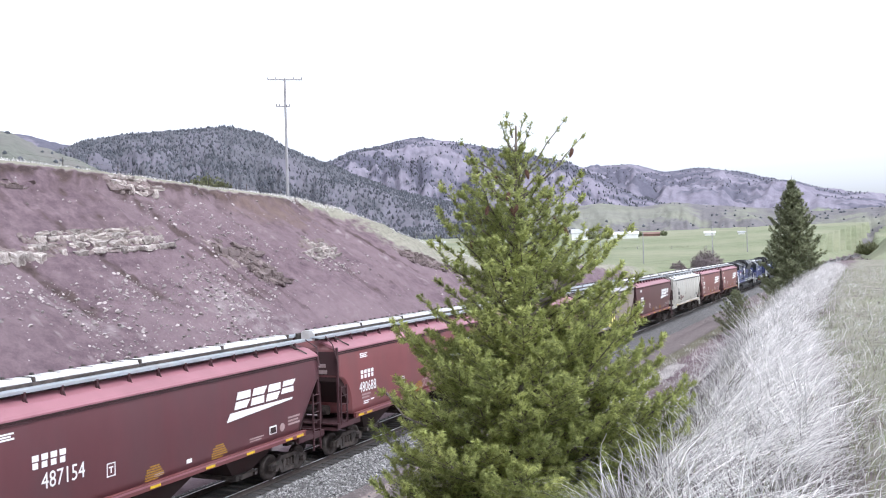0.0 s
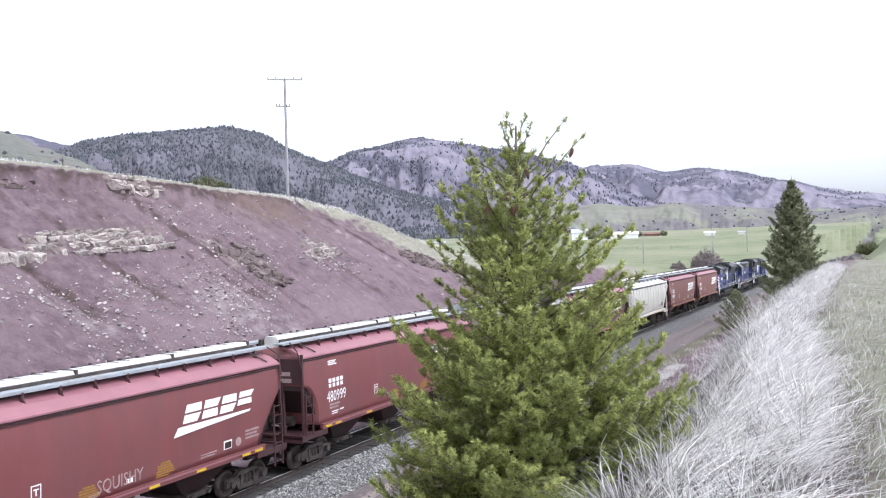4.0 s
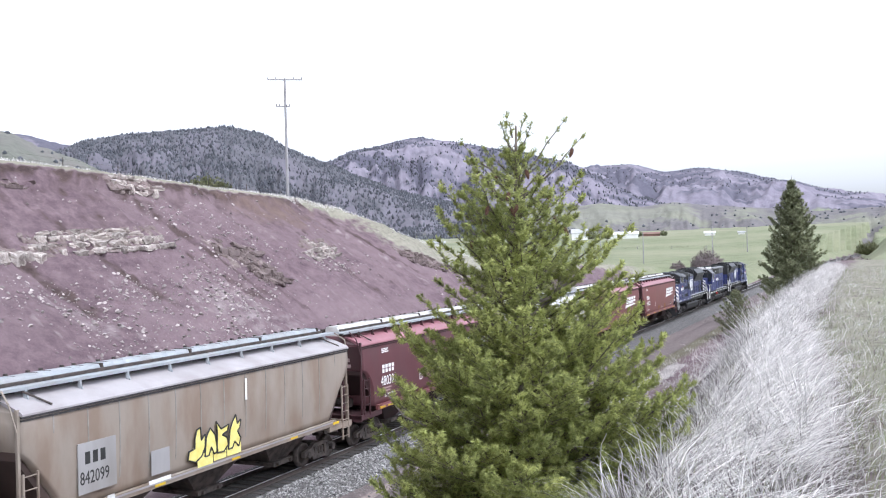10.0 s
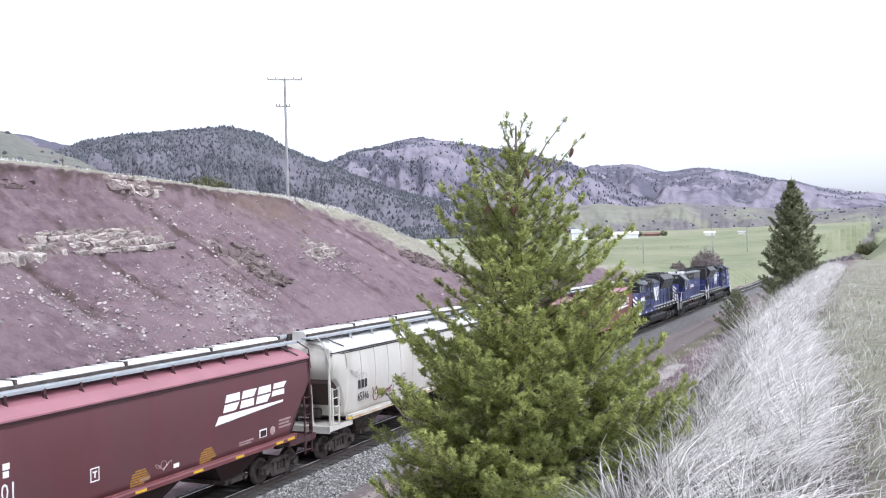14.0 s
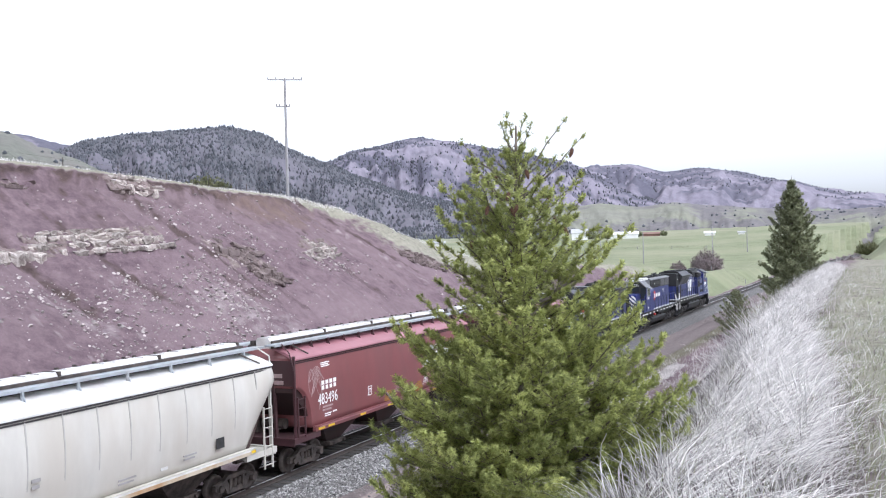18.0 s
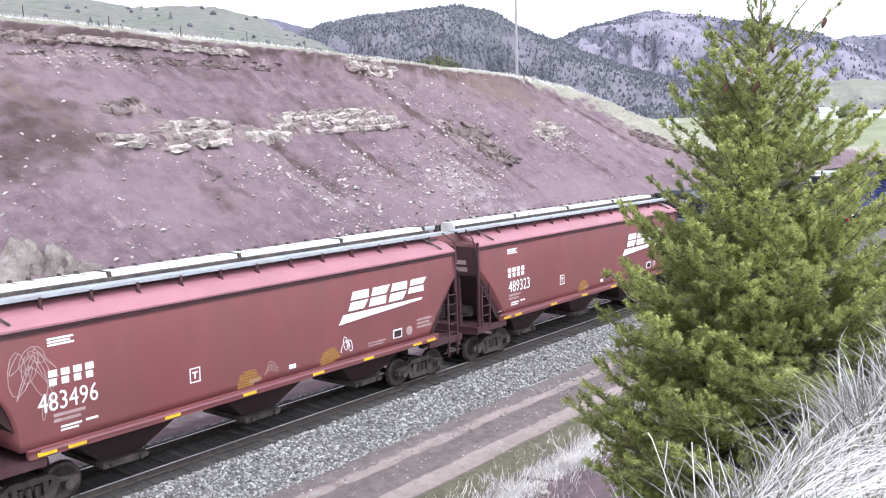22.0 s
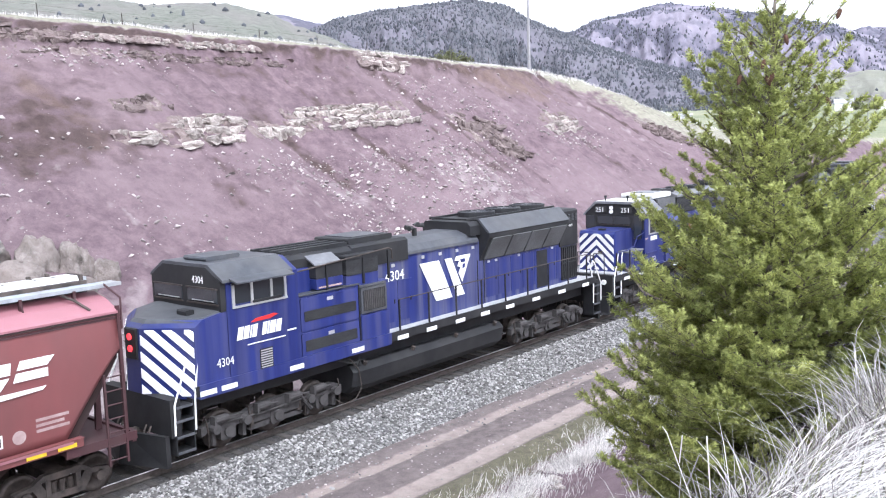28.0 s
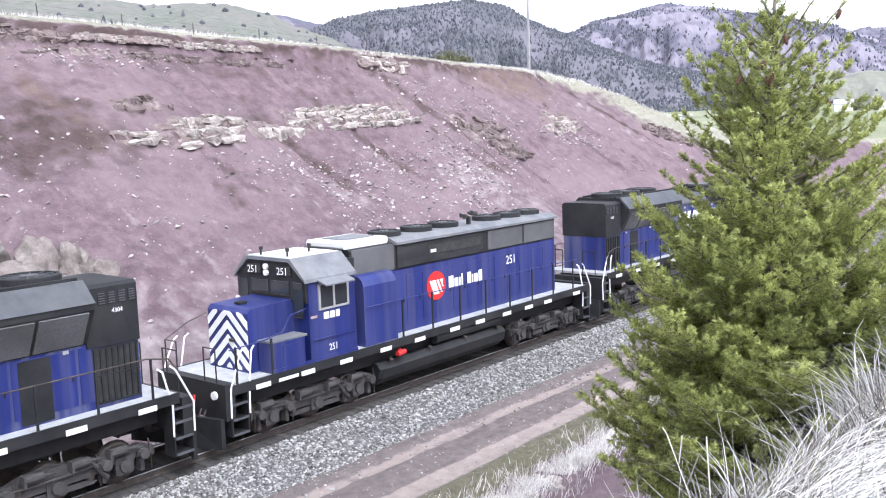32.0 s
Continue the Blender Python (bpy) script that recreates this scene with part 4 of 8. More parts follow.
def red_dress(car):
    emblem(car, 2.45, 6.5, 2.72)
    reflectors(car, (-6.6, -5.9, -3.4, -1.0, 1.5, 3.6, 5.9, 6.6))
    bars(car, -6.35, 2.3, 0.75, 0.25, 2, M_DIMMARK)
    bars(car, -7.0, 1.8, 0.35, 0.1, 1, M_DIMMARK, y=-1.58)
    bars(car, -6.35, 3.98, 0.62, 0.2, 3, M_MARK, "white_panel", gap=0.35)
    s = Shape()
    for p, q, c, d in ((-2.78, -2.46, 2.52, 2.55), (-2.78, -2.46, 2.17, 2.2), (-2.78, -2.75, 2.2, 2.52), (-2.49, -2.46, 2.2, 2.52), (-2.7, -2.54, 2.41, 2.45), (-2.64, -2.6, 2.27, 2.42)):
        slab(s, [(p, c), (q, c), (q, d), (p, d)], -1.6, 0.006)
    part("test_stencil", s, M_MARK, car, "small white outlined square")
    stencil(car, -1.3, 2.1)
    stencil(car, 1.7, 2.1)
    bars(car, -0.9, 1.82, 0.4, 0.1, 2, M_DIMMARK)
    bars(car, -6.2, 2.0, 0.5, 0.16, 2, M_MARK)
    bars(car, -5.6, 2.02, 0.3, 0.1, 1, M_MARK)
    bars(car, 0.5, 1.95, 0.25, 0.14, 1, M_MARK, "white_panel", gap=0.1)
    bars(car, 3.7, 1.95, 0.8, 0.16, 2, M_DIMMARK)
    bars(car, 4.85, 2.15, 0.42, 0.3, 1, M_MARK, "data_panel", gap=0.05)
    s = Shape()
    slab(s, [(4.9, 1.9), (5.22, 1.9), (5.22, 2.1), (4.9, 2.1)], -1.61)
    part("data_panel_field", s, M_RED_DARK, car)
    s = Shape()
    ring = [(5.62 + 0.15 * cos(a * pi / 6), 2.0 + 0.15 * sin(a * pi / 6)) for a in range(12)]
    slab(s, ring, -1.6)
    part("roundel", s, M_DIMMARK, car)
    bars(car, 6.0, 2.3, 0.75, 0.36, 3, M_DIMMARK, y=-1.595)
    for k in range(4):
        bars(car, -6.4 + 0.29 * k, 3.28, 0.2, 0.38, 2, M_MARK, "owner_mark", y=-1.606, gap=0.2)
    for o in car.children:
        if o.name.split(".")[0] in ("emblem", "small_print", "white_panel", "test_stencil", "yellow_stencil", "data_panel", "data_panel_field", "roundel", "owner_mark"):
            to_side(o)
    # a darker sheet over each end wall puts the shade there into colour
    for side in (-1, 1):
        s = Shape()
        s.box(*sorted((side * 8.095, side * 8.108)), -1.46, 1.46, 3.3, 4.24)
        part("end_panel", s, M_REDFRAME, car, "dark red end panel with the end wall's shade in its colour")
        s = Shape()
        s.box(*sorted((side * 8.1, side * 8.115)), -0.95, -0.35, 3.6, 3.75)
        s.box(*sorted((side * 8.1, side * 8.115)), -1.0, -0.3, 3.35, 3.5)
        part("end_mark", s, M_DIMMARK, car)


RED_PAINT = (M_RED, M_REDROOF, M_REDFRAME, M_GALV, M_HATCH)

ROW = "grain train"
TRAIN = []


def put(car, x, label, r=0.457, category="hopper car"):
    tagged(car, label, category, ROW)
    register_wheels(car, r)
    TRAIN.append((car, x))


red = hopper_car(RED_PAINT, 13, curved=True)
red_dress(red)
bitten = hopper_car(RED_PAINT, 13, bite=True, curved=True)
red_dress(bitten)
slots = {"A": 19.87, "B": 37.62, "C": 55.38, "D": 72.83, "E": 90.14, "F": 107.85, "G": 125.69, "H": 143.31}
RED_LABEL = "dusty red steel covered hopper car with white markings"
FLEET = {"A": "487154", "B": "480688", "C": "480999", "E": "480301", "H": "489323", "G": "483496"}
for key, number in FLEET.items():
    kind = red if key in "AH" else bitten
    this = kind if key in "HG" else copy_thing(kind, pose(0, 0, 0))
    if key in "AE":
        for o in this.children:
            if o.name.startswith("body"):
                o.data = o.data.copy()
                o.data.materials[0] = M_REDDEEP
    if key == "A":
        for o in this.children:
            if o.name.startswith("owner_mark"):
                o.location.x += 1.15
    to_side(lettering("car_number", number, 0.6, M_MARK, this, {"A": -5.0, "H": -6.4, "G": -6.7}.get(key, -6.58), -1.615, 2.39, label="white painted number"))
    if key == "B":
        to_side(lettering("spray_tag", "SQUISHY", 0.52, M_DIMMARK, this, -0.62, -1.606, 1.8, label="thin pale spray-painted word", squeeze=0.85))
    if key in "CE":
        to_side(scrawl(this, -0.3, 1.85, 0.7, 0.3, 5, M_DIMMARK, "thin pale spray-painted scrawl", seed=3))
    if key == "G":
        to_side(scrawl(this, 2.55, 1.85, 0.5, 0.5, 4, M_MARK, "thin white looping scrawl", seed=5))
        to_side(scrawl(this, -0.35, 1.85, 0.5, 0.35, 4, M_DIMMARK, "thin pale spray-painted scrawl", seed=6))
        to_side(scrawl(this, -7.3, 2.7, 1.1, 1.15, 6, M_DIMMARK, "tall pale spray-painted scrawl", seed=8))
        to_side(scrawl(this, -7.25, 3.3, 1.1, 0.6, 4, M_DIMMARK, "pale spray-painted scrawl", seed=9))
        to_side(scrawl(this, -6.6, 2.2, 0.3, 0.75, 3, M_DIMMARK, "pale spray-painted scrawl", seed=10))
        put(this, slots[key], "dusty red covered hopper car with a pale painted scrawl")
    else:
        put(this, slots[key], RED_LABEL)

# weathered tan car with a spray-painted tag
tan_car = hopper_car((M_TAN, M_TANROOF, M_TAN, M_GALV, M_GALV), 9, bulge=0.04, panels=13, eave=4.35)
s = Shape()
slab(s, [(-6.35, 1.95), (-4.95, 1.95), (-4.95, 3.3), (-6.35, 3.3)], -1.645, 0.012)
part("number_board", s, M_GREY, tan_car, "light grey painted patch behind the number")
lettering("car_number", "842099", 0.5, M_INK, tan_car, -6.3, -1.66, 2.2, label="black painted number", squeeze=0.72)
for k in range(3):
    bars(tan_car, -6.1 + 0.28 * k, 3.05, 0.18, 0.34, 1, M_INK, "owner_mark", -1.657, 0.05)
bars(tan_car, -3.55, 2.55, 0.8, 0.75, 1, M_GREY, "grey_patch", -1.65, 0.05)
GLYPHS = ([(-1.95, 1.95), (-1.9, 2.2), (-1.62, 2.25), (-1.6, 2.55), (-1.5, 2.8), (-1.32, 2.85), (-1.3, 2.45), (-1.1, 2.6), (-1.12, 2.2), (-1.3, 1.95), (-1.6, 1.82)],
          [(-1.15, 1.9), (-1.05, 2.5), (-0.85, 2.75), (-0.62, 2.5), (-0.5, 1.95), (-0.68, 1.9), (-0.82, 2.15), (-0.95, 1.9)],
          [(-0.55, 1.9), (-0.5, 2.55), (-0.55, 2.9), (-0.3, 2.62), (0.1, 2.7), (0.02, 2.5), (-0.25, 2.42), (0.0, 2.3), (0.05, 2.05), (-0.2, 1.88)],
          [(0.05, 1.9), (0.15, 2.5), (0.3, 2.75), (0.48, 2.95), (0.55, 2.65), (0.75, 2.75), (0.68, 2.5), (0.55, 2.4), (0.72, 2.15), (0.6, 1.9), (0.4, 2.1), (0.25, 1.9)])
tag = new("graffiti")
tag.parent = tan_car
tagged(tag, "yellow graffiti letters with black outlines")
for k, loop in enumerate(GLYPHS):
    s = Shape()
    slab(s, loop, -1.667 - 0.006 * k, 0.01)
    part("painted_letter", s, M_SPRAY, tag)
    s = Shape()
    s.tube([(x, -1.68 - 0.006 * k, z) for x, z in loop + loop[:1]], 0.026, 5)
    part("outline", s, M_INK, tag)
for x0, x1 in ((-1.5, -0.75), (-0.7, -0.05), (0.0, 0.75)):
    bars(tan_car, x0, 2.02 + 0.05 * (x0 > -1), x1 - x0, 0.42, 1, M_SPRAY, "yellow_block", -1.675, 0.05)
bars(tan_car, -3.7, 1.72, 0.95, 0.12, 1, M_MARK, "white_panel", -1.68, 0.05)
bars(tan_car, -5.35, 1.72, 0.28, 0.22, 1, M_HATCH, "white_panel", -1.675, 0.05)
reflectors(tan_car, (-7.3, -6.8, -3.2, 0.5, 4.0, 7.0))
bars(tan_car, 1.1, 4.05, 0.1, 0.75, 1, M_MARK, "white_panel", -1.655, 0.05)
for o in tan_car.children_recursive:          # a slightly shorter car than the rest
    if o.name.startswith("wheelset"):
        o.location.x *= 0.974
    elif o.data:
        o.data.transform(Matrix.Diagonal((0.974, 1, 1, 1)))
put(tan_car, slots["D"], "rusty tan ribbed covered hopper car with yellow graffiti")
# cream-white car with rounded sides
white_car = hopper_car((M_WHITE, M_HATCH, M_WHITE, M_GALV, M_HATCH), 9, bulge=0.13, panels=13, eave=4.3, bite=True)
bars(white_car, 4.9, 2.35, 0.4, 0.36, 1, M_INK, "data_panel", -1.7, 0.05)
bars(white_car, 6.0, 2.6, 0.7, 0.4, 3, M_GREY)
for k in range(3):
    bars(white_car, -6.25 + 0.27 * k, 2.95, 0.19, 0.36, 1, M_INK, "owner_mark", -1.71, 0.05)
lettering("car_number", "65746", 0.5, M_INK, white_car, -6.3, -1.7, 2.1, label="black painted number", squeeze=0.74)
s = Shape()
s.tube([(-5.1, -1.73, 2.5), (-5.0, -1.73, 2.33), (-4.85, -1.73, 2.35), (-4.75, -1.73, 2.52), (-4.7, -1.73, 2.3), (-4.65, -1.73, 2.1), (-4.78, -1.73, 1.95), (-4.98, -1.73, 1.95), (-5.08, -1.73, 2.12), (-5.0, -1.73, 2.33)], 0.022, 5)
part("chalk_scrawl", s, M_RED, white_car, "small red spray-painted scrawl")
scrawl(white_car, -4.4, 2.05, 1.2, 0.25, 6, M_RED, "thin red spray-painted scrawl", -1.72, 0.1, 12)
scrawl(white_car, -6.9, 3.2, 1.3, 0.35, 5, M_PALESEAM, "faint grey scrawl", -1.74, -0.3, 13)
bars(white_car, -2.3, 2.75, 0.28, 0.32, 2, M_GREY, y=-1.74)
bars(white_car, 0.6, 2.05, 0.7, 0.2, 2, M_GREY, y=-1.73)
bars(white_car, 2.3, 2.0, 0.3, 0.15, 1, M_HATCH, y=-1.73)
bars(white_car, 3.3, 2.15, 0.6, 0.2, 2, M_GREY, y=-1.73)
s = Shape()
for side in (-1, 1):
    s.box(-6.75, 6.75, side * 1.69 - 0.01, side * 1.69 + 0.01, 1.45, 1.56)
part("rusty_sill", s, M_RUSTSILL, white_car, "cream sill stained orange with rust")
reflectors(white_car, (-6.8, -3.2, 0.2, 4.0, 6.8))
put(white_car, slots["F"], "cream-white covered hopper car with rounded ribbed sides")


# ---- locomotives ----
def loco_truck(parent, x, half=2.5):
    """A three-axle bogie with a long cast frame, brake cylinders and exposed wheels."""
    for side in (-1, 1):
        y = side * 1.05
        s = Shape()
        s.prism_y([(x + a, b) for a, b in [(-half, 0.55), (-half, 0.78), (-half + 0.35, 0.92), (-1.1, 0.86), (-0.7, 0.98), (0.7, 0.98), (1.1, 0.86), (half - 0.35, 0.92), (half, 0.78), (half, 0.55), (half - 0.2, 0.62), (1.25, 0.6), (0.9, 0.5), (-0.9, 0.5), (-1.25, 0.6), (-half + 0.2, 0.62)]], y - 0.09, y + 0.09)
        part("truck_frame", s, M_TRUCK, parent, "grimy cast truck frame")
        for dx in (-1.68, 0.0, 1.68):
            s = Shape()
            s.box(x + dx - 0.24, x + dx + 0.24, y - 0.12, y + 0.12, 0.3, 0.74, 0.05)
            s.cyl((x + dx, y, 0.52), (x + dx, y + side * 0.2, 0.52), 0.15, 12)
            part("axle_box", s, M_TRUCK, parent)
        for dx in (-2.15, -1.15, 1.15, 2.15):
            s = Shape()
            s.cyl((x + dx, y + side * 0.08, 0.7), (x + dx, y + side * 0.3, 0.7), 0.13, 10)
            s.box(x + dx - 0.05, x + dx + 0.05, y - 0.12, y + 0.12, 0.25, 0.7)
            s.box(x + dx - 0.14, x + dx + 0.14, y - 0.14, y + 0.14, 0.62, 0.68)
            part("brake_cylinder", s, M_TRUCK, parent)
        for dx in (-0.85, 0.85):
            s = Shape()
            s.cyl((x + dx, y, 0.42), (x + dx, y, 0.86), 0.1, 10)
            part("spring", s, M_STEEL, parent)
        s = Shape()
        s.tube([(x - half + 0.3, y + side * 0.13, 0.8), (x - 0.6, y + side * 0.16, 0.72), (x + 0.6, y + side * 0.16, 0.74), (x + half - 0.3, y + side * 0.13, 0.84)], 0.03)
        part("brake_pipe", s, M_TRUCK, parent)
        for dx in (-1.95, -0.55, 0.55, 1.5):
            s = Shape()
            s.cyl((x + dx - 0.22, y + side * 0.2, 0.93), (x + dx + 0.2, y + side * 0.2, 0.93), 0.11, 10)
            s.cyl((x + dx + 0.2, y + side * 0.2, 0.93), (x + dx + 0.5, y + side * 0.2, 0.9), 0.025, 6)
            s.box(x + dx - 0.26, x + dx - 0.2, y + side * 0.2 - 0.1, y + side * 0.2 + 0.1, 0.78, 1.04)
            part("air_cylinder", s, M_TRUCK, parent)
        for dx in (-2.35, -0.98, 0.98, 2.35):
            s = Shape()
            s.tube([(x + dx, y + side * 0.1, 1.0), (x + dx + 0.05, y + side * 0.12, 0.6), (x + dx + 0.12, y, 0.18)], 0.022, 5)
            part("sand_pipe", s, M_STEEL, parent)
        s = Shape()
        s.prism_y([(x - 1.0, 0.36), (x - 0.9, 0.3), (x + 0.9, 0.3), (x + 1.0, 0.36), (x + 0.7, 0.44), (x - 0.7, 0.44)], y - 0.05, y + 0.05)
        part("spring_plank", s, M_TRUCK, parent)
        s = Shape()
        s.cyl((x + 1.2, y + side * 0.16, 0.4), (x + 0.75, y + side * 0.16, 0.95), 0.05, 8)
        s.cyl((x + 1.2, y + side * 0.16, 0.4), (x + 0.95, y + side * 0.16, 0.7), 0.07, 8)
        part("damper", s, M_TRUCK, parent)
    for dx in (-1.68, 0.0, 1.68):
        wheelset(parent, x + dx, 0.508)


def stripes(parent, x, y0, y1, z0, z1, peak, material, n=5, name="stripe", d=0.012):
    """White warning stripes on an end wall that faces -x, slanting down and outward from the middle line."""
    w = (z1 - z0 + (y1 - peak) * 0.9) / n
    for i in range(n + 3):
        for side in (-1, 1):
            lim = (peak - y0) if side < 0 else (y1 - peak)
            zt = z1 + 0.9 * lim - 0.6 * w - i * w
            poly = []
            for k in range(9):
                q = lim * k / 8
                poly.append((q, min(z1, max(z0, zt + 0.0 - 0.9 * q))))
            low = [(q, min(z1, max(z0, zt - 0.9 * q - 0.58 * w))) for q, _ in poly]
            keep = [k for k in range(9) if poly[k][1] - low[k][1] > 0.004]
            if len(keep) < 2:
                continue
            a, b = keep[0], keep[-1]
            loop = [(peak + side * poly[k][0], poly[k][1]) for k in range(a, b + 1)] + [(peak + side * low[k][0], low[k][1]) for k in range(b, a - 1, -1)]
            s = Shape()
            s.prism_x(loop, x - d, x + 0.004)
            part(name, s, material, parent, "white slanted warning stripe")


def handrail(parent, pts, posts, z_deck, y, material, z_top, name="handrail"):
    s = Shape()
    s.tube(pts, 0.02)
    part(name, s, material, parent)
    for x in posts:
        s = Shape()
        s.box(x - 0.025, x + 0.025, y - 0.02, y + 0.02, z_deck - 0.25, z_top)
        part("handrail_post", s, M_BLACK, parent)


def steps_at(parent, x, side_x, y_side):
    """Corner steps under the porch with bright grab rails."""
    s = Shape()
    y0, y1 = sorted((y_side * 1.05, y_side * 1.5))
    for z in (0.45, 0.85, 1.25, 1.6):
        s.box(x - 0.25, x + 0.25, y0, y1, z, z + 0.04)
        edge = Shape()
        edge.box(x - 0.25, x + 0.25, *sorted((y_side * 1.5, y_side * 1.53)), z - 0.01, z + 0.05)
        part("step_edge", edge, M_HOODROOF, parent)
    s.box(x - 0.28, x - 0.25, y0, y1, 0.42, 1.75)
    s.box(x + 0.25, x + 0.28, y0, y1, 0.42, 1.75)
    part("step_well", s, M_BLACK, parent)
    for dx in (-0.3, 0.3):
        s = Shape()
        y = y_side * 1.52
        s.tube([(x + dx, y, 0.95), (x + dx + 0.02, y, 1.7), (x + dx * 0.6 - side_x * 0.3, y * 0.97, 2.6), (x + dx * 0.6 - side_x * 0.42, y * 0.95, 2.7)], 0.026)
        part("grab_rail", s, M_MARK, parent, "white-painted grab rail")


def fuel_tank(parent, x0, x1, z0=0.36, z1=1.15):
    s = Shape()
    prof = [(-1.0, z0), (-1.32, z0 + 0.25), (-1.42, z1 - 0.2), (-1.25, z1), (1.25, z1), (1.42, z1 - 0.2), (1.32, z0 + 0.25), (1.0, z0)]
    s.loft([[(x, y * k, lerp(0.75, z, k)) for y, z in prof] for x, k in ((x0, 0.93), (x0 + 0.1, 1), (x1 - 0.1, 1), (x1, 0.93))])
    part("fuel_tank", s, M_BLACK, parent, "long dusty black fuel tank")
    s = Shape()
    for k in range(4):
        x = lerp(x0 + 0.5, x1 - 0.5, k / 3)
        s.cyl((x, -1.3, z1 - 0.05), (x, -1.36, z1 + 0.06), 0.07, 8)
    part("filler_cap", s, M_IRON, parent)


def underframe(parent, x0, x1, deck):
    s = Shape()
    s.box(x0, x1, -1.5, 1.5, deck - 0.1, deck)
    part("walkway", s, M_DECK, parent, "light grey walkway deck")
    for side in (-1, 1):
        s = Shape()
        s.box(x0, x1, side * 1.52 - 0.03, side * 1.52 + 0.03, deck - 0.24, deck + 0.02)
        part("side_frame", s, M_BLACK, parent)
    s = Shape()
    s.box(x0 + 0.3, x1 - 0.3, -1.0, 1.0, deck - 0.75, deck - 0.1)
    part("frame_beam", s, M_BLACK, parent)


def sill_marks(parent, xs, deck, w=0.5):
    for x in xs:
        s = Shape()
        slab(s, [(x - w / 2, deck - 0.25), (x + w / 2, deck - 0.25), (x + w / 2, deck - 0.12), (x - w / 2, deck - 0.12)], -1.572)
        part("sill_reflector", s, M_MARK, parent, "white reflective strip")


def plow(parent, x, side):
    s = Shape()
    s.loft([[(x, -1.4, 0.95), (x, -1.4, 0.15), (x + side * 0.12, -1.4, 0.15), (x + side * 0.12, -1.4, 0.95)],
            [(x - side * -0.35, 0, 0.95), (x + side * 0.5, 0, 0.15), (x + side * 0.6, 0, 0.15), (x + side * 0.45, 0, 0.95)],
            [(x, 1.4, 0.95), (x, 1.4, 0.15), (x + side * 0.12, 1.4, 0.15), (x + side * 0.12, 1.4, 0.95)]])
    part("snow_plow", s, M_BLACK, parent)
    s = Shape()
    s.box(*sorted((x, x - side * 0.3)), -1.5, 1.5, 0.9, 1.85)
    part("end_sill", s, M_BLACK, parent)
    s = Shape()
    for y in (-0.7, -0.5, 0.5, 0.7):
        s.tube([(x + side * 0.05, y, 1.1), (x + side * 0.2, y * 1.02, 0.8), (x + side * 0.12, y * 1.1, 0.5)], 0.025)
    part("brake_hose", s, M_IRON, parent)


def fan(parent, x, z, r=0.62):
    """A roof fan: an open drum, a grid over it and a hub."""
    s = Shape()
    n = 24
    ring = [(cos(2 * pi * k / n), sin(2 * pi * k / n)) for k in range(n)]
    s.loft([[(x + c * r * q, d * r * q, z + h) for c, d in ring] for q, h in ((1.0, 0.0), (1.0, 0.15), (0.96, 0.17), (0.86, 0.17), (0.84, 0.08), (0.2, 0.06))])
    drum = part("roof_fan", s, M_BLACK, parent, "round black roof fan")
    s = Shape()
    for k in range(6):
        c, d = cos(k * pi / 6), sin(k * pi / 6)
        s.cyl((x - c * r * 0.9, -d * r * 0.9, z + 0.15), (x + c * r * 0.9, d * r * 0.9, z + 0.15), 0.012, 4)
    s.cyl((x, 0, z + 0.06), (x, 0, z + 0.17), r * 0.3, 14)
    part("fan_grid", s, M_HOODROOF, drum)


def horns(parent, x, y, z):
    s = Shape()
    s.box(x - 0.06, x + 0.06, y - 0.06, y + 0.06, z - 0.1, z + 0.22)
    for k, (dx, dy) in enumerate(((-0.35, -0.08), (-0.3, 0.12), (0.33, -0.1), (0.3, 0.1), (-0.1, -0.25))):
        s.cyl((x, y + dy * 0.4, z + 0.22 + 0.04 * k), (x + dx, y + dy, z + 0.24 + 0.03 * k), 0.025, 8, 0.085)
    part("air_horn", s, M_INK, parent, "black cluster of air horns")


def hood(parent, x0, x1, half, z0, z1, material, name="hood", c=0.18, label=""):
    s = Shape()
    s.prism_x([(-half, z0), (-half, z1 - c), (-half + c * 1.4, z1), (half - c * 1.4, z1), (half, z1 - c), (half, z0)], x0, x1)
    return part(name, s, material, parent, label)


def doors(parent, xs, z0, z1, y, w):
    """Hood doors, each a thin raised panel with a latch."""
    for x in xs:
        s = Shape()
        s.box(x + 0.03, x + w - 0.03, y - 0.012, y + 0.01, z0, z1, 0.02)
        d = part("hood_door", s, M_BLUE, parent)
        s = Shape()
        s.box(x + w - 0.14, x + w - 0.1, y - 0.03, y, lerp(z0, z1, 0.45), lerp(z0, z1, 0.55))
        part("latch", s, M_BLACK, d)


def plate(parent, name, material, x0, x1, y0, y1, z0, z1, c=0.0, label=""):
    """One box-like panel or housing on a locomotive."""
    s = Shape()
    s.box(x0, x1, y0, y1, z0, z1, c)
    return part(name, s, material, parent, label)


def word_blocks(parent, x, z, y, widths, tall, gap, lean=0.0, caps=(), name="owner_mark"):
    """A brand word as plain blocks, one to a character; 0 leaves a space."""
    for k, w in enumerate(widths):
        if w:
            t = tall if not caps or k in caps else tall * 0.76
            s = Shape()
            slab(s, [(x, z), (x + w, z), (x + w + lean * t, z + t), (x + lean * t, z + t)], y)
            part(name, s, M_MARK, parent)
        x += (w or tall * 0.35) + gap


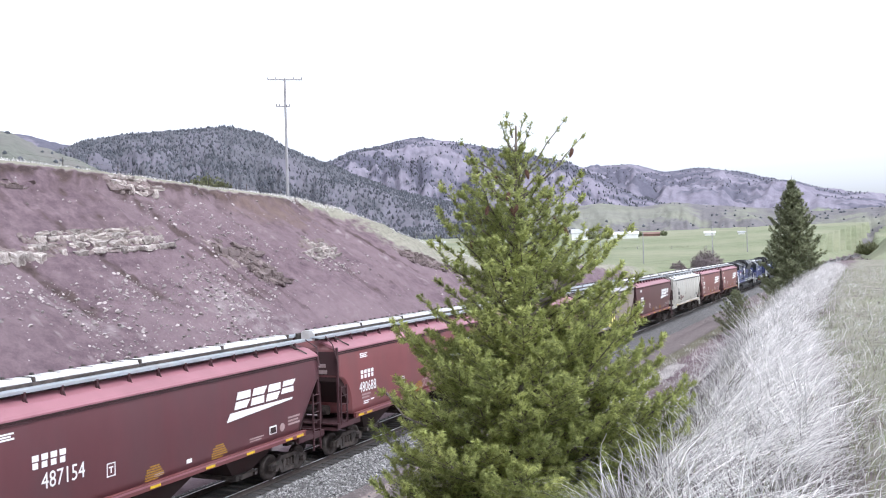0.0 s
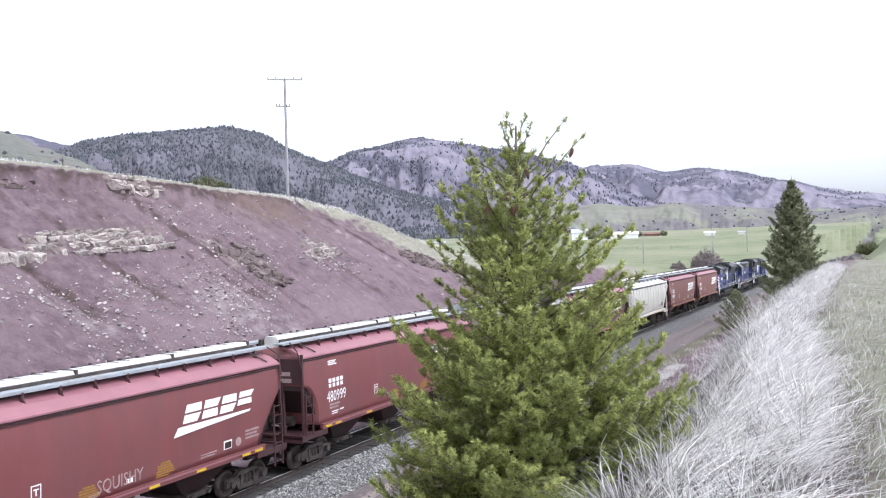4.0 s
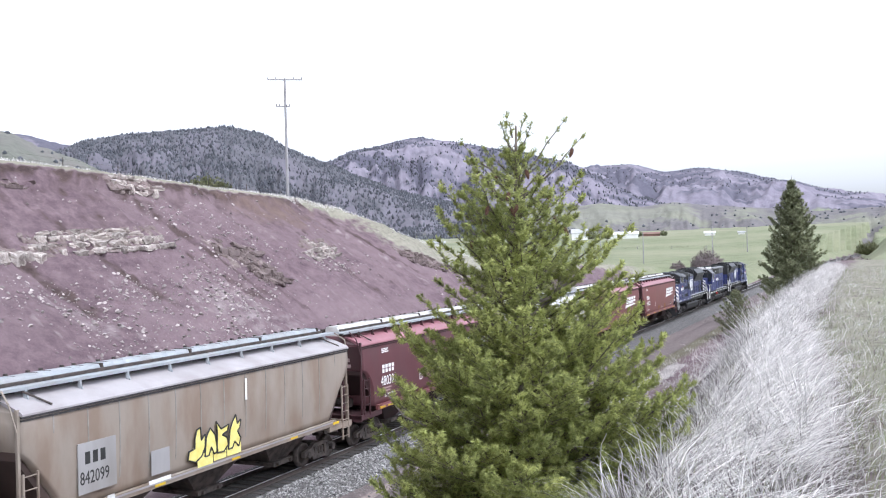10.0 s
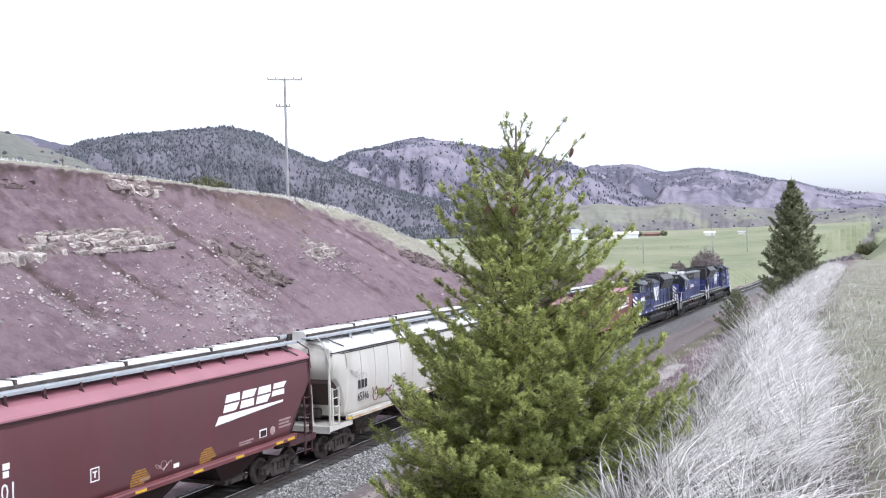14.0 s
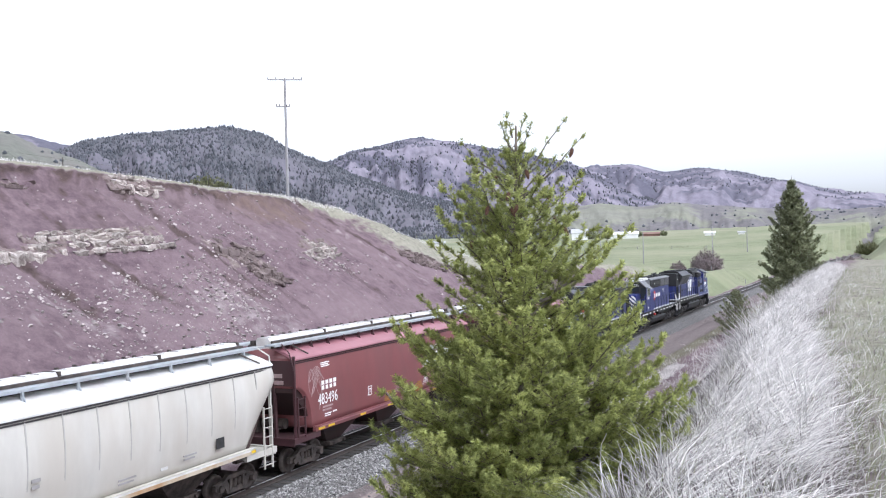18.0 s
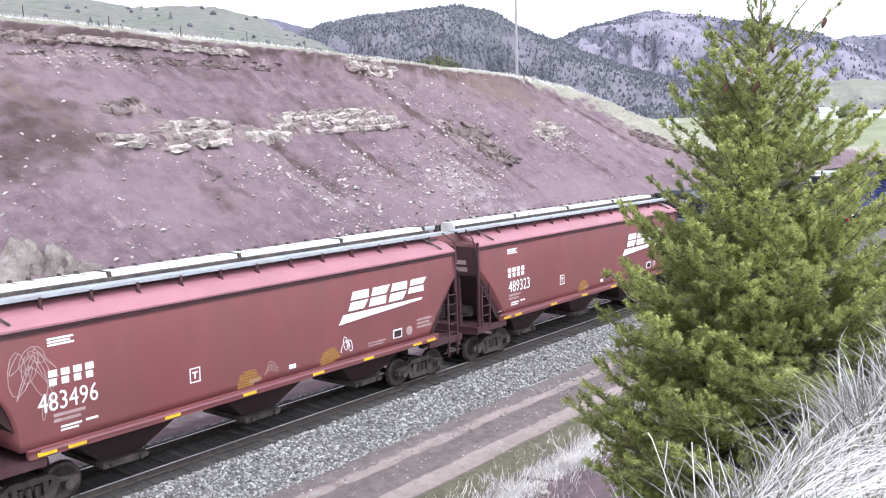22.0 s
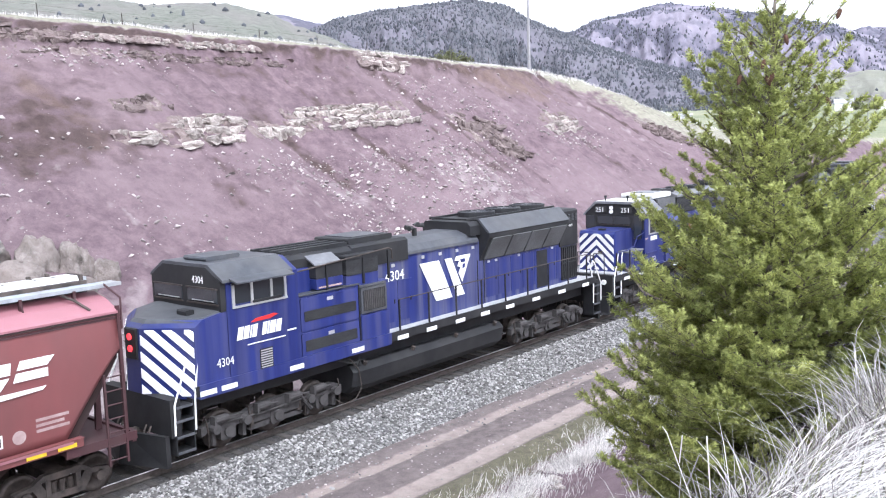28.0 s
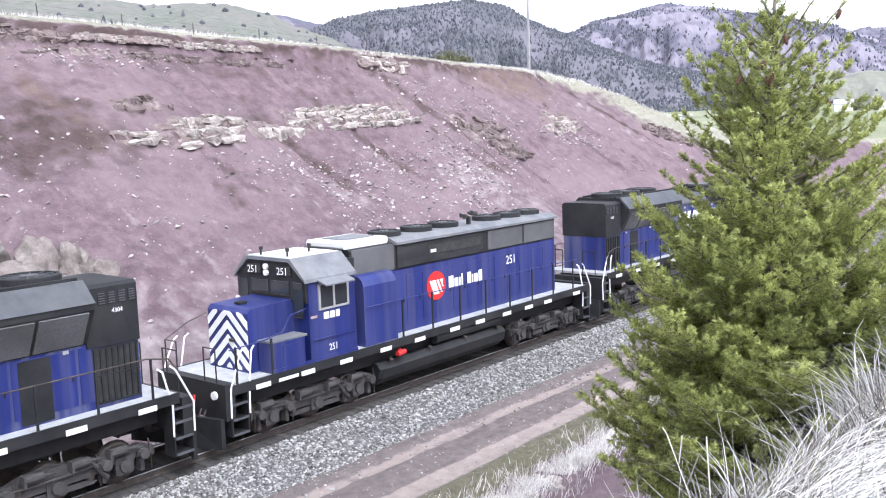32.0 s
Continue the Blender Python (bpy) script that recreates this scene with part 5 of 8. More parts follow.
def loco_modern(number, logo=True):
    """A wide-nosed six-axle diesel, 21.8 m long; its cab end looks to -x."""
    lo = new("locomotive")
    deck = 2.0
    underframe(lo, -9.6, 10.1, deck)
    fuel_tank(lo, -3.9, 3.75, 0.36, 1.28)
    loco_truck(lo, -6.75)
    loco_truck(lo, 7.05)
    plow(lo, -10.35, -1)
    plow(lo, 10.5, 1)
    coupler(lo, -10.85, -1)
    coupler(lo, 10.85, 1)
    # wide nose
    front = [(-8.3, -1.5), (-9.55, -1.5), (-10.35, -0.3), (-10.35, 0.3), (-9.55, 1.5), (-8.3, 1.5)]
    s = Shape()
    s.loft([[(x + dx * (1 if x < -9 else 0), y, z if x < -9 else zb) for x, y in front] for dx, z, zb in ((0.0, 1.7, 1.7), (0.06, 3.5, 3.72), (0.3, 3.66, 3.8))])
    nose = part("nose", s, M_BLUE, lo, "wide faceted blue nose")
    s = Shape()
    s.loft([[(x + dx * (1 if x < -9 else 0), y * k, (z if x < -9 else zb)) for x, y in front] for dx, z, zb, k in ((0.2, 3.6, 3.77, 0.99), (0.32, 3.69, 3.84, 0.93))])
    part("nose_top", s, M_ROOFTOP, nose, "dark dusty top of the nose")
    plate(nose, "nose_vent", M_BLACK, -9.3, -9.05, -0.9, -0.5, 3.7, 3.84, 0.03)
    for side in (-1, 1):
        for i in range(9):
            zt = 4.6 - 0.42 * i
            up, low = [], []
            for k in range(13):
                q = k / 12
                z = zt - 1.2 * q
                up.append((q, min(3.46, max(1.78, z))))
                low.append((q, min(3.46, max(1.78, z - 0.24))))
            keep = [k for k in range(13) if up[k][1] - low[k][1] > 0.005]
            if len(keep) < 2:
                continue
            loop = [up[k] for k in range(keep[0], keep[-1] + 1)] + [low[k] for k in range(keep[-1], keep[0] - 1, -1)]
            s = Shape()
            n = len(loop)
            pts = [(lerp(-10.33, -9.57, q) + 0.06 * (z - 1.7) / 1.8, side * lerp(0.32, 1.47, q), z) for q, z in loop]
            s.add([(x - 0.025, y + side * 0.02, z) for x, y, z in pts] + [(x + 0.01, y, z) for x, y, z in pts], [tuple(range(n)), tuple(range(2 * n - 1, n - 1, -1))] + [(j, j + n, (j + 1) % n + n, (j + 1) % n) for j in range(n)])
            part("stripe", s, M_MARK, nose, "white slanted warning stripe")
    plate(nose, "headlight_housing", M_BLACK, -10.37, -10.2, -0.24, 0.24, 2.7, 3.5, 0.03)
    for y in (0.0,):
        for z in (2.98, 3.28):
            s = Shape()
            s.cyl((-10.35, y, z), (-10.41, y, z), 0.085, 12)
            part("headlight", s, M_LAMPRED, nose, "small glowing orange-red lamp")
    # crew cab
    s = Shape()
    s.prism_x([(-1.53, 1.9), (-1.53, 4.52), (-0.95, 4.88), (0.95, 4.88), (1.53, 4.52), (1.53, 1.9)], -8.5, -6.08)
    cab = part("cab", s, M_BLUE, lo, "blue crew cab")
    s = Shape()
    s.prism_x([(-1.6, 4.5), (-1.58, 4.57), (-0.98, 4.94), (0.98, 4.94), (1.58, 4.57), (1.6, 4.5), (0.9, 4.86), (-0.9, 4.86)], -8.64, -6.3)
    part("cab_roof", s, M_HOODROOF, cab, "dusty grey cab roof")
    plate(cab, "roof_cooler", M_HOODROOF, -8.3, -7.2, -0.5, 0.5, 4.94, 5.06, 0.04)
    s = Shape()
    s.prism_x([(-1.5, 3.74), (-1.5, 4.52), (-0.95, 4.86), (0.95, 4.86), (1.5, 4.52), (1.5, 3.74)], -8.66, -8.46)
    part("cab_front", s, M_BLACK, cab, "black cab front round the windscreens")
    for y0, y1 in ((-1.38, -0.12), (0.12, 1.38)):
        pane = plate(cab, "windscreen", M_GLASS, -8.68, -8.64, y0, y1, 3.95, 4.33, 0.02)
        plate(pane, "wiper", M_SILVER, -8.7, -8.685, y0 + 0.12, y1 - 0.2, 3.99, 4.01)
        for z in (3.92, 4.33):
            plate(pane, "glazing_bar", M_STEEL, -8.7, -8.66, y0 - 0.03, y1 + 0.03, z - 0.02, z + 0.015)
    for x0, x1 in ((-8.26, -7.74), (-7.66, -7.08), (-7.0, -6.6)):
        plate(cab, "side_window", M_GLASS, x0, x1, -1.55, -1.52, 3.9, 4.4, 0.02)
    for a in (-8.34, -7.74, -7.08, -6.6):
        plate(cab, "window_frame", M_SILVER, a, a + 0.08, -1.57, -1.53, 3.83, 4.44)
    plate(cab, "window_frame", M_SILVER, -8.34, -6.5, -1.575, -1.53, 3.79, 3.85)
    plate(cab, "window_frame", M_BLACK, -8.34, -6.5, -1.575, -1.53, 4.4, 4.46)
    plate(cab, "arm_rest", M_BLACK, -7.7, -6.7, -1.6, -1.55, 3.85, 3.92, 0.02)
    s = Shape()
    s.prism_x([(-1.55, 4.55), (-1.55, 4.6), (-1.9, 4.5), (-1.9, 4.46)], -8.42, -6.5)
    part("sun_visor", s, M_HOODROOF, cab, "grey sun visor over the side windows")
    lettering("loco_number", number, 0.32, M_MARK, cab, -8.92, -1.535, 2.36, squeeze=0.85, label="white painted number")
    lettering("loco_number", number, 0.27, M_MARK, cab, -8.675, -0.35, 4.44, turn=-90, squeeze=0.9, label="white cab number")
    if logo:
        word_blocks(cab, -8.26, 2.94, -1.545, (0.17, 0.17, 0.05, 0.14, 0, 0.14, 0.05, 0.18, 0.17), 0.33, 0.035, 0.22)
        s = Shape()
        slab(s, [(-7.78, 3.34), (-7.15, 3.34), (-6.85, 3.42), (-7.0, 3.46), (-7.6, 3.42)], -1.545)
        part("owner_mark_accent", s, M_REDPAINT, cab, "red swoosh over the lettering")
        bars(cab, -7.92, 2.78, 1.3, 0.03, 1, M_MARK, "pinstripe", -1.54, 0.1)
        bars(cab, -6.55, 2.92, 0.32, 0.05, 1, M_MARK, "small_print", -1.54, 0.1)
    louvre = plate(cab, "louvre", M_GRILLE, -7.53, -7.1, -1.545, -1.52, 2.02, 2.56)
    for i in range(8):
        plate(louvre, "slat", M_SILVER, -7.51, -7.12, -1.56, -1.54, 2.05 + 0.065 * i, 2.08 + 0.065 * i)
    # equipment cabinet behind the cab: two doors with dark filter strips under a dusty ledge
    hood(lo, -6.08, -2.42, 1.42, deck, 3.72, M_BLUE, "equipment_cabinet", 0.03, "blue equipment cabinet")
    plate(lo, "cabinet_ledge", M_HOODROOF, -6.05, -3.62, -1.47, -1.1, 3.72, 3.76)
    plate(lo, "cabinet_ledge", M_HOODROOF, -3.66, -2.52, -1.5, -1.1, 3.62, 3.68)
    for z0, z1, g0, g1 in ((2.72, 3.66, 2.98, 3.27), (1.84, 2.66, 2.13, 2.44)):
        door = plate(lo, "cabinet_door", M_BLUE, -5.96, -3.7, -1.455, -1.41, z0, z1, 0.03)
        plate(door, "filter_strip", M_GRILLE, -5.84, -3.8, -1.468, -1.45, g0, g1, 0.02, "dark dusty filter strip")
        plate(door, "plate_label", M_SILVER, -4.95, -4.72, -1.465, -1.45, z1 - 0.2, z1 - 0.1)
    plate(lo, "side_skirt", M_BLUE, -9.5, -2.42, -1.565, -1.5, 1.68, 2.03, 0.0, "blue skirt along the sill")
    plate(lo, "lower_panel", M_BLUE, -3.62, -2.44, -1.5, -1.41, 2.03, 2.78, 0.02)
    intake = plate(lo, "intake_box", M_HOODROOF, -3.6, -2.5, -1.5, -1.41, 2.82, 3.6, 0.03, "grey-framed air intake")
    plate(intake, "intake_mesh", M_GRILLE, -3.52, -2.58, -1.515, -1.49, 2.9, 3.52)
    for i in range(11):
        plate(intake, "intake_slat", M_TRUCK, -3.5 + 0.08 * i, -3.46 + 0.08 * i, -1.53, -1.51, 2.92, 3.5)
    # upper works between cab and engine hood
    hood(lo, -6.1, -3.5, 1.15, 3.7, 4.45, M_BLUE, "upper_cabinet", 0.05, "blue upper cabinet")
    hood(lo, -6.1, -3.5, 1.1, 4.45, 4.82, M_BLACK, "upper_hood", 0.12, "black upper hood")
    hood(lo, -3.5, -0.98, 1.08, 4.12, 4.84, M_BLACK, "blower_hood", 0.08, "black blower hood")
    plate(lo, "filter_box", M_BLACK, -5.3, -4.25, -1.42, -1.1, 4.1, 4.5, 0.04)
    plate(lo, "relay_box", M_BLUE, -5.3, -4.25, -1.43, -1.1, 3.8, 4.1, 0.02)
    plate(lo, "print_strip", M_DIMMARK, -5.22, -4.33, -1.44, -1.42, 3.83, 3.88)
    s = Shape()
    s.prism_x([(-1.42, 4.5), (-1.4, 4.55), (-1.02, 4.76), (-1.02, 4.7)], -5.34, -4.3)
    part("access_hatch", s, M_PALEROOF, lo, "pale metal hatch")
    plate(lo, "blower_box", M_GRILLE, -4.1, -2.75, -1.42, -1.1, 4.02, 4.5, 0.04, "dark blower housing")
    plate(lo, "blower_lid", M_BLACK, -4.14, -2.7, -1.45, -1.0, 4.5, 4.62, 0.03)
    plate(lo, "conduit_box", M_BLUE, -4.1, -2.75, -1.4, -1.1, 3.7, 4.02, 0.02)
    plate(lo, "roof_box", M_BLACK, -3.3, -1.35, -0.75, 0.75, 4.84, 5.0, 0.04)
    plate(lo, "roof_box_lid", M_HOODROOF, -3.0, -1.6, -0.6, 0.6, 5.0, 5.03)
    for y in (-0.75, -0.35, 0.05, 0.45):
        plate(lo, "roof_duct", M_BLACK, -6.0, -3.4, y - 0.05, y + 0.1, 4.8, 4.94, 0.02)
    s = Shape()
    s.tube([(-6.05, -1.44, 4.42), (-2.3, -1.44, 4.66), (-2.15, -1.44, 4.6), (-2.12, -1.44, 4.3)], 0.025)
    part("roof_rail", s, M_STEEL, lo)
    for x, z in ((-4.9, 4.48), (-3.4, 4.58), (-2.3, 4.6)):
        plate(lo, "rail_stay", M_BLACK, x - 0.03, x + 0.03, -1.46, -1.4, 3.72, z)
    for x in (-6.06, -3.64):
        plate(lo, "panel_seam", M_BLACK, x - 0.02, x + 0.02, -1.46, -1.41, 2.03, 3.72)
    s = Shape()
    s.tube([(-4.0, -1.3, 1.5), (-3.75, -1.42, 1.15), (-3.7, -1.45, 0.6), (-3.95, -1.42, 0.3), (-4.4, -1.4, 0.25), (-4.7, -1.35, 0.45)], 0.018, 6)
    part("air_hose", s, M_STEEL, lo, "looping hose behind the truck")
    s = Shape()
    for k in range(5):
        s.tube([(-4.6 + 0.12 * k, -1.25, 1.6), (-4.2 + 0.15 * k, -1.35, 1.45 - 0.05 * k), (-3.6, -1.3, 1.3 + 0.05 * k)], 0.016, 5)
    part("cable_bundle", s, M_INK, lo)
    # engine hood
    hood(lo, -2.42, 9.42, 1.03, deck, 4.34, M_BLUEHOOD, "engine_hood", 0.06, "long blue engine hood with faded streaks")
    s = Shape()
    s.prism_x([(-1.1, 4.26), (-1.08, 4.36), (-0.9, 4.55), (-0.5, 4.7), (0.5, 4.7), (0.9, 4.55), (1.08, 4.36), (1.1, 4.26)], -0.98, 2.75)
    part("hood_roof", s, M_HOODROOF, lo, "dusty grey rounded hood roof")
    doors(lo, [-2.3 + 0.78 * i for i in range(15) if not 2 <= i <= 6], 2.2, 3.5, -1.03, 0.76)
    for x in (2.72, 3.1):
        plate(lo, "panel_seam", M_BLACK, x - 0.015, x + 0.015, -1.05, -1.02, 2.03, 3.6)
    # flared radiators
    s = Shape()
    s.prism_x([(-1.03, 3.56), (-1.5, 4.42), (-1.5, 4.56), (-1.05, 5.03), (1.05, 5.03), (1.5, 4.56), (1.5, 4.42), (1.03, 3.56)], 2.85, 8.1)
    rad = part("radiator_housing", s, M_BLACK, lo, "black flared radiator housing")
    s = Shape()
    s.prism_x([(-1.08, 4.5), (-1.08, 4.84), (-0.95, 4.98), (0.95, 4.98), (1.08, 4.84), (1.08, 4.5)], 2.3, 2.9)
    part("radiator_front", s, M_BLACK, rad)
    for i in range(4):
        x = 3.05 + 1.25 * i
        s = Shape()
        s.add([(x, -1.07, 3.62), (x + 1.16, -1.07, 3.62), (x + 1.16, -1.48, 4.38), (x, -1.48, 4.38), (x, -1.11, 3.6), (x + 1.16, -1.11, 3.6), (x + 1.16, -1.52, 4.36), (x, -1.52, 4.36)],
              [(0, 1, 2, 3), (7, 6, 5, 4), (0, 4, 5, 1), (1, 5, 6, 2), (2, 6, 7, 3), (3, 7, 4, 0)])
        part("radiator_panel", s, M_MESH, rad, "grey mesh radiator panel")
    s = Shape()
    s.prism_x([(-1.53, 4.57), (-1.07, 5.05), (-0.98, 5.05), (-1.42, 4.57)], 2.84, 8.12)
    part("radiator_edge", s, M_HOODROOF, rad, "dusty sloping top edge")
    for y in (-0.8, 0.8):
        plate(rad, "roof_lip", M_BLACK, 2.4, 8.1, y - 0.04, y + 0.04, 5.03, 5.1)
    for x in (4.1, 5.75, 7.4):
        fan(lo, x, 5.03, 0.7)
    hood(lo, 8.08, 9.44, 1.08, 3.45, 4.9, M_BLACK, "rear_hood", 0.08, "black rear hood end")
    for i in range(4):
        vent = plate(lo, "rear_vent", M_GRILLE, 8.42 + 0.26 * i, 8.6 + 0.26 * i, -1.1, -1.07, 4.42, 4.72)
        for k in range(5):
            plate(vent, "slat", M_HOODROOF, 8.43 + 0.26 * i, 8.59 + 0.26 * i, -1.115, -1.095, 4.44 + 0.058 * k, 4.462 + 0.058 * k)
    grille = plate(lo, "rear_grille", M_INK, 8.2, 9.38, -1.05, -1.02, 2.12, 3.42, 0.0, "black slatted rear grille")
    for i in range(8):
        plate(grille, "grille_bar", M_BLACK, 8.22 + 0.155 * i, 8.27 + 0.155 * i, -1.09, -1.04, 2.14, 3.4)
    for z in (2.12, 2.76, 3.4):
        plate(grille, "grille_rail", M_BLACK, 8.2, 9.38, -1.085, -1.04, z - 0.025, z + 0.025)
    plate(lo, "dark_door", M_BLACK, 6.46, 7.2, -1.05, -1.02, 2.05, 3.48, 0.02)
    if logo:
        s = Shape()
        slab(s, [(0.38, 2.53), (1.24, 2.53), (0.57, 3.88), (-0.42, 3.88)], -1.06)
        slab(s, [(1.5, 2.53), (1.92, 2.53), (1.24, 3.88), (0.88, 3.88)], -1.06)
        slab(s, [(1.8, 2.98), (2.3, 3.9), (1.5, 3.9), (1.42, 3.76), (1.66, 3.72), (1.56, 3.55), (1.74, 3.5), (1.62, 3.3)], -1.06)
        mark = part("emblem", s, M_MARK, lo, "white slanting-stroke emblem")
        s = Shape()
        slab(s, [(1.72, 3.78), (1.94, 3.78), (1.98, 3.66), (1.76, 3.66)], -1.072)
        slab(s, [(1.84, 3.6), (1.98, 3.6), (1.94, 3.46), (1.82, 3.46)], -1.072)
        part("notch", s, M_BLUE, mark)
        lettering("loco_number", number, 0.46, M_MARK, lo, -2.08, -1.06, 3.52, squeeze=0.98, label="large white painted number")
        plate(lo, "plate_label", M_SILVER, -1.75, -1.6, -1.055, -1.03, 3.95, 4.05)
    lettering("loco_number", number, 0.15, M_MARK, lo, 8.75, -1.095, 4.2, squeeze=0.95, label="white painted number")
    for x in (-0.3, 0.6, 1.5, 2.4, 3.3, 3.75, 5.2, 7.5):
        plate(lo, "lifting_lug", M_SILVER, x, x + 0.14, -1.06, -1.03, 4.04 if x < 3 else 3.44, 4.14 if x < 3 else 3.52)
    handrail(lo, [(-1.95, -1.5, deck + 1.0), (9.3, -1.5, deck + 1.02), (9.9, -1.5, deck + 0.9), (10.15, -1.5, deck + 0.55)], [-1.95 + 1.42 * i for i in range(9)], deck, -1.5, M_STEEL, deck + 1.0)
    handrail(lo, [(-1.95, 1.5, deck + 1.0), (9.8, 1.5, deck + 1.0)], [-1.95 + 1.42 * i for i in range(9)], deck, 1.5, M_STEEL, deck + 1.0)
    for xx, sx in ((-9.95, -1), (10.2, 1)):
        for ys in (-1, 1):
            steps_at(lo, xx, sx, ys)
    s = Shape()
    for y in (-1.1, -0.5, 0.5, 1.1):
        s.tube([(10.4, y, 1.8), (10.4, y, 2.95)], 0.02)
    s.tube([(10.4, -1.1, 2.95), (10.4, -0.5, 2.95)], 0.02)
    s.tube([(10.4, 0.5, 2.95), (10.4, 1.1, 2.95)], 0.02)
    part("end_rail", s, M_BLACK, lo)
    sill_marks(lo, (-9.25, -8.6, -6.3, -3.9, -1.9, -0.5, 1.0, 2.4, 3.9, 5.6, 7.4, 9.2), deck)
    horns(lo, 0.25, -0.3, 4.74)
    return lo


def loco_classic():
    """An older six-axle road switcher with a low narrow nose, 19.6 m long, cab end to -x."""
    lo = new("locomotive")
    deck = 1.78
    underframe(lo, -9.0, 9.0, deck)
    fuel_tank(lo, -3.25, 3.4, 0.36, 1.12)
    loco_truck(lo, -5.75, 2.4)
    loco_truck(lo, 6.4, 2.4)
    plow(lo, -9.2, -1)
    plow(lo, 9.2, 1)
    coupler(lo, -9.75, -1)
    coupler(lo, 9.75, 1)
    s = Shape()
    s.prism_y([(-7.87, deck), (-7.85, 3.42), (-7.74, 3.54), (-6.2, 3.58), (-6.15, deck)], -0.88, 0.88)
    nose = part("nose", s, M_BLUE, lo, "low blue nose")
    stripes(nose, -7.87, -0.86, 0.86, deck + 0.05, 3.44, 0.0, M_MARK, 6)
    plate(nose, "sand_hatch", M_BLACK, -7.5, -7.25, -0.12, 0.12, 3.55, 3.62, 0.02)
    plate(nose, "nose_latch", M_IRON, -7.93, -7.87, -0.3, -0.1, 2.6, 2.68)
    s = Shape()
    s.prism_x([(-1.5, deck), (-1.5, 4.14), (-0.95, 4.68), (0.95, 4.68), (1.5, 4.14), (1.5, deck)], -6.2, -4.36)
    cab = part("cab", s, M_BLUE, lo, "blue crew cab")
    s = Shape()
    s.prism_x([(-1.48, 3.5), (-1.48, 4.14), (-0.95, 4.66), (0.95, 4.66), (1.48, 4.14), (1.48, 3.5)], -6.28, -6.18)
    part("cab_front", s, M_BLACK, cab, "black cab front with windscreens")
    for y0, y1, z0 in ((-1.38, -1.0, 3.1), (-0.82, -0.06, 3.7), (0.06, 0.82, 3.7), (1.0, 1.38, 3.1)):
        plate(cab, "windscreen", M_GLASS, -6.3, -6.27, y0, y1, z0, 4.08, 0.02)
        plate(cab, "glazing_bar", M_STEEL, -6.315, -6.29, y0, y1, z0 - 0.03, z0)
    for y0 in (-0.95, 0.35):
        plate(cab, "number_board", M_INK, -6.33, -6.27, y0, y0 + 0.62, 4.22, 4.52, 0.04)
    s = Shape()
    s.prism_x([(-1.56, 4.08), (-1.54, 4.18), (-0.96, 4.74), (0.96, 4.74), (1.54, 4.18), (1.56, 4.08), (0.9, 4.64), (-0.9, 4.64)], -6.36, -4.33)
    part("cab_roof", s, M_PALEROOF, cab, "pale grey cab roof")
    s = Shape()
    s.box(-6.3, -4.4, -0.9, 0.9, 4.735, 4.76)
    part("roof_top", s, M_HATCH, cab, "bleached flat cab roof top")
    for x, y in ((-6.1, -0.6), (-6.15, 0.5), (-5.0, -0.3)):
        s = Shape()
        s.cyl((x, y, 4.74), (x, y, 4.95), 0.03, 8)
        s.cyl((x, y, 4.9), (x + 0.02, y, 5.0), 0.06, 8)
        part("roof_aerial", s, M_BLACK, cab)
    plate(cab, "side_window", M_GLASS, -5.78, -4.7, -1.53, -1.49, 3.3, 3.96, 0.02)
    for a in (-5.84, -5.28, -4.72):
        plate(cab, "window_frame", M_SILVER, a, a + 0.07, -1.545, -1.49, 3.25, 4.0)
    for z in (3.24, 3.95):
        plate(cab, "window_frame", M_SILVER, -5.84, -4.65, -1.545, -1.49, z, z + 0.06)
    s = Shape()
    s.prism_x([(-1.52, 4.1), (-1.52, 4.15), (-1.9, 4.01), (-1.9, 3.97)], -5.88, -4.72)
    part("sun_visor", s, M_PALEROOF, cab)
    lettering("loco_number", "251", 0.3, M_MARK, cab, -6.34, -0.37, 4.26, turn=-90, squeeze=1.05, label="white cab number board")
    lettering("loco_number", "251", 0.3, M_MARK, cab, -6.34, 0.93, 4.26, turn=-90, squeeze=1.05, label="white cab number board")
    lettering("loco_number", "251", 0.28, M_MARK, cab, -5.5, -1.51, 2.02, squeeze=0.85, label="small white number")
    word_blocks(cab, -5.65, 2.96, -1.51, (0.2, 0.17, 0.15), 0.2, 0.05)
    bars(cab, -6.15, 3.12, 0.24, 0.08, 1, M_DIMMARK, "small_print", -1.51, 0.1)
    plate(cab, "cab_handrail", M_BLUE, -6.1, -4.5, -1.56, -1.53, 2.42, 2.45)
    for z in (4.28, 4.46):
        s = Shape()
        s.cyl((-6.28, 0.12, z), (-6.36, 0.12, z), 0.085, 12)
        part("headlight", s, M_MARK, cab)
    # blower housing, long hood, grey upper band and radiators
    # black filler paints the shade of the recess between cab and blower
    plate(lo, "rear_bulkhead", M_BLACK, -4.34, -3.95, -1.1, 1.1, deck, 4.5)
    s = Shape()
    s.prism_x([(-1.42, deck), (-1.42, 3.62), (-1.36, 3.78), (-1.22, 3.9), (-1.0, 3.94), (1.0, 3.94), (1.22, 3.9), (1.36, 3.78), (1.42, 3.62), (1.42, deck)], -3.92, -2.46)
    part("blower_housing", s, M_BLUE, lo, "blue rounded blower housing")
    hood(lo, -4.0, 7.38, 0.95, deck, 3.85, M_BLUE, "long_hood", 0.04, "long blue hood")
    hood(lo, -4.0, 7.38, 0.96, 3.85, 4.72, M_BLACK, "upper_hood", 0.06, "dark upper hood band")
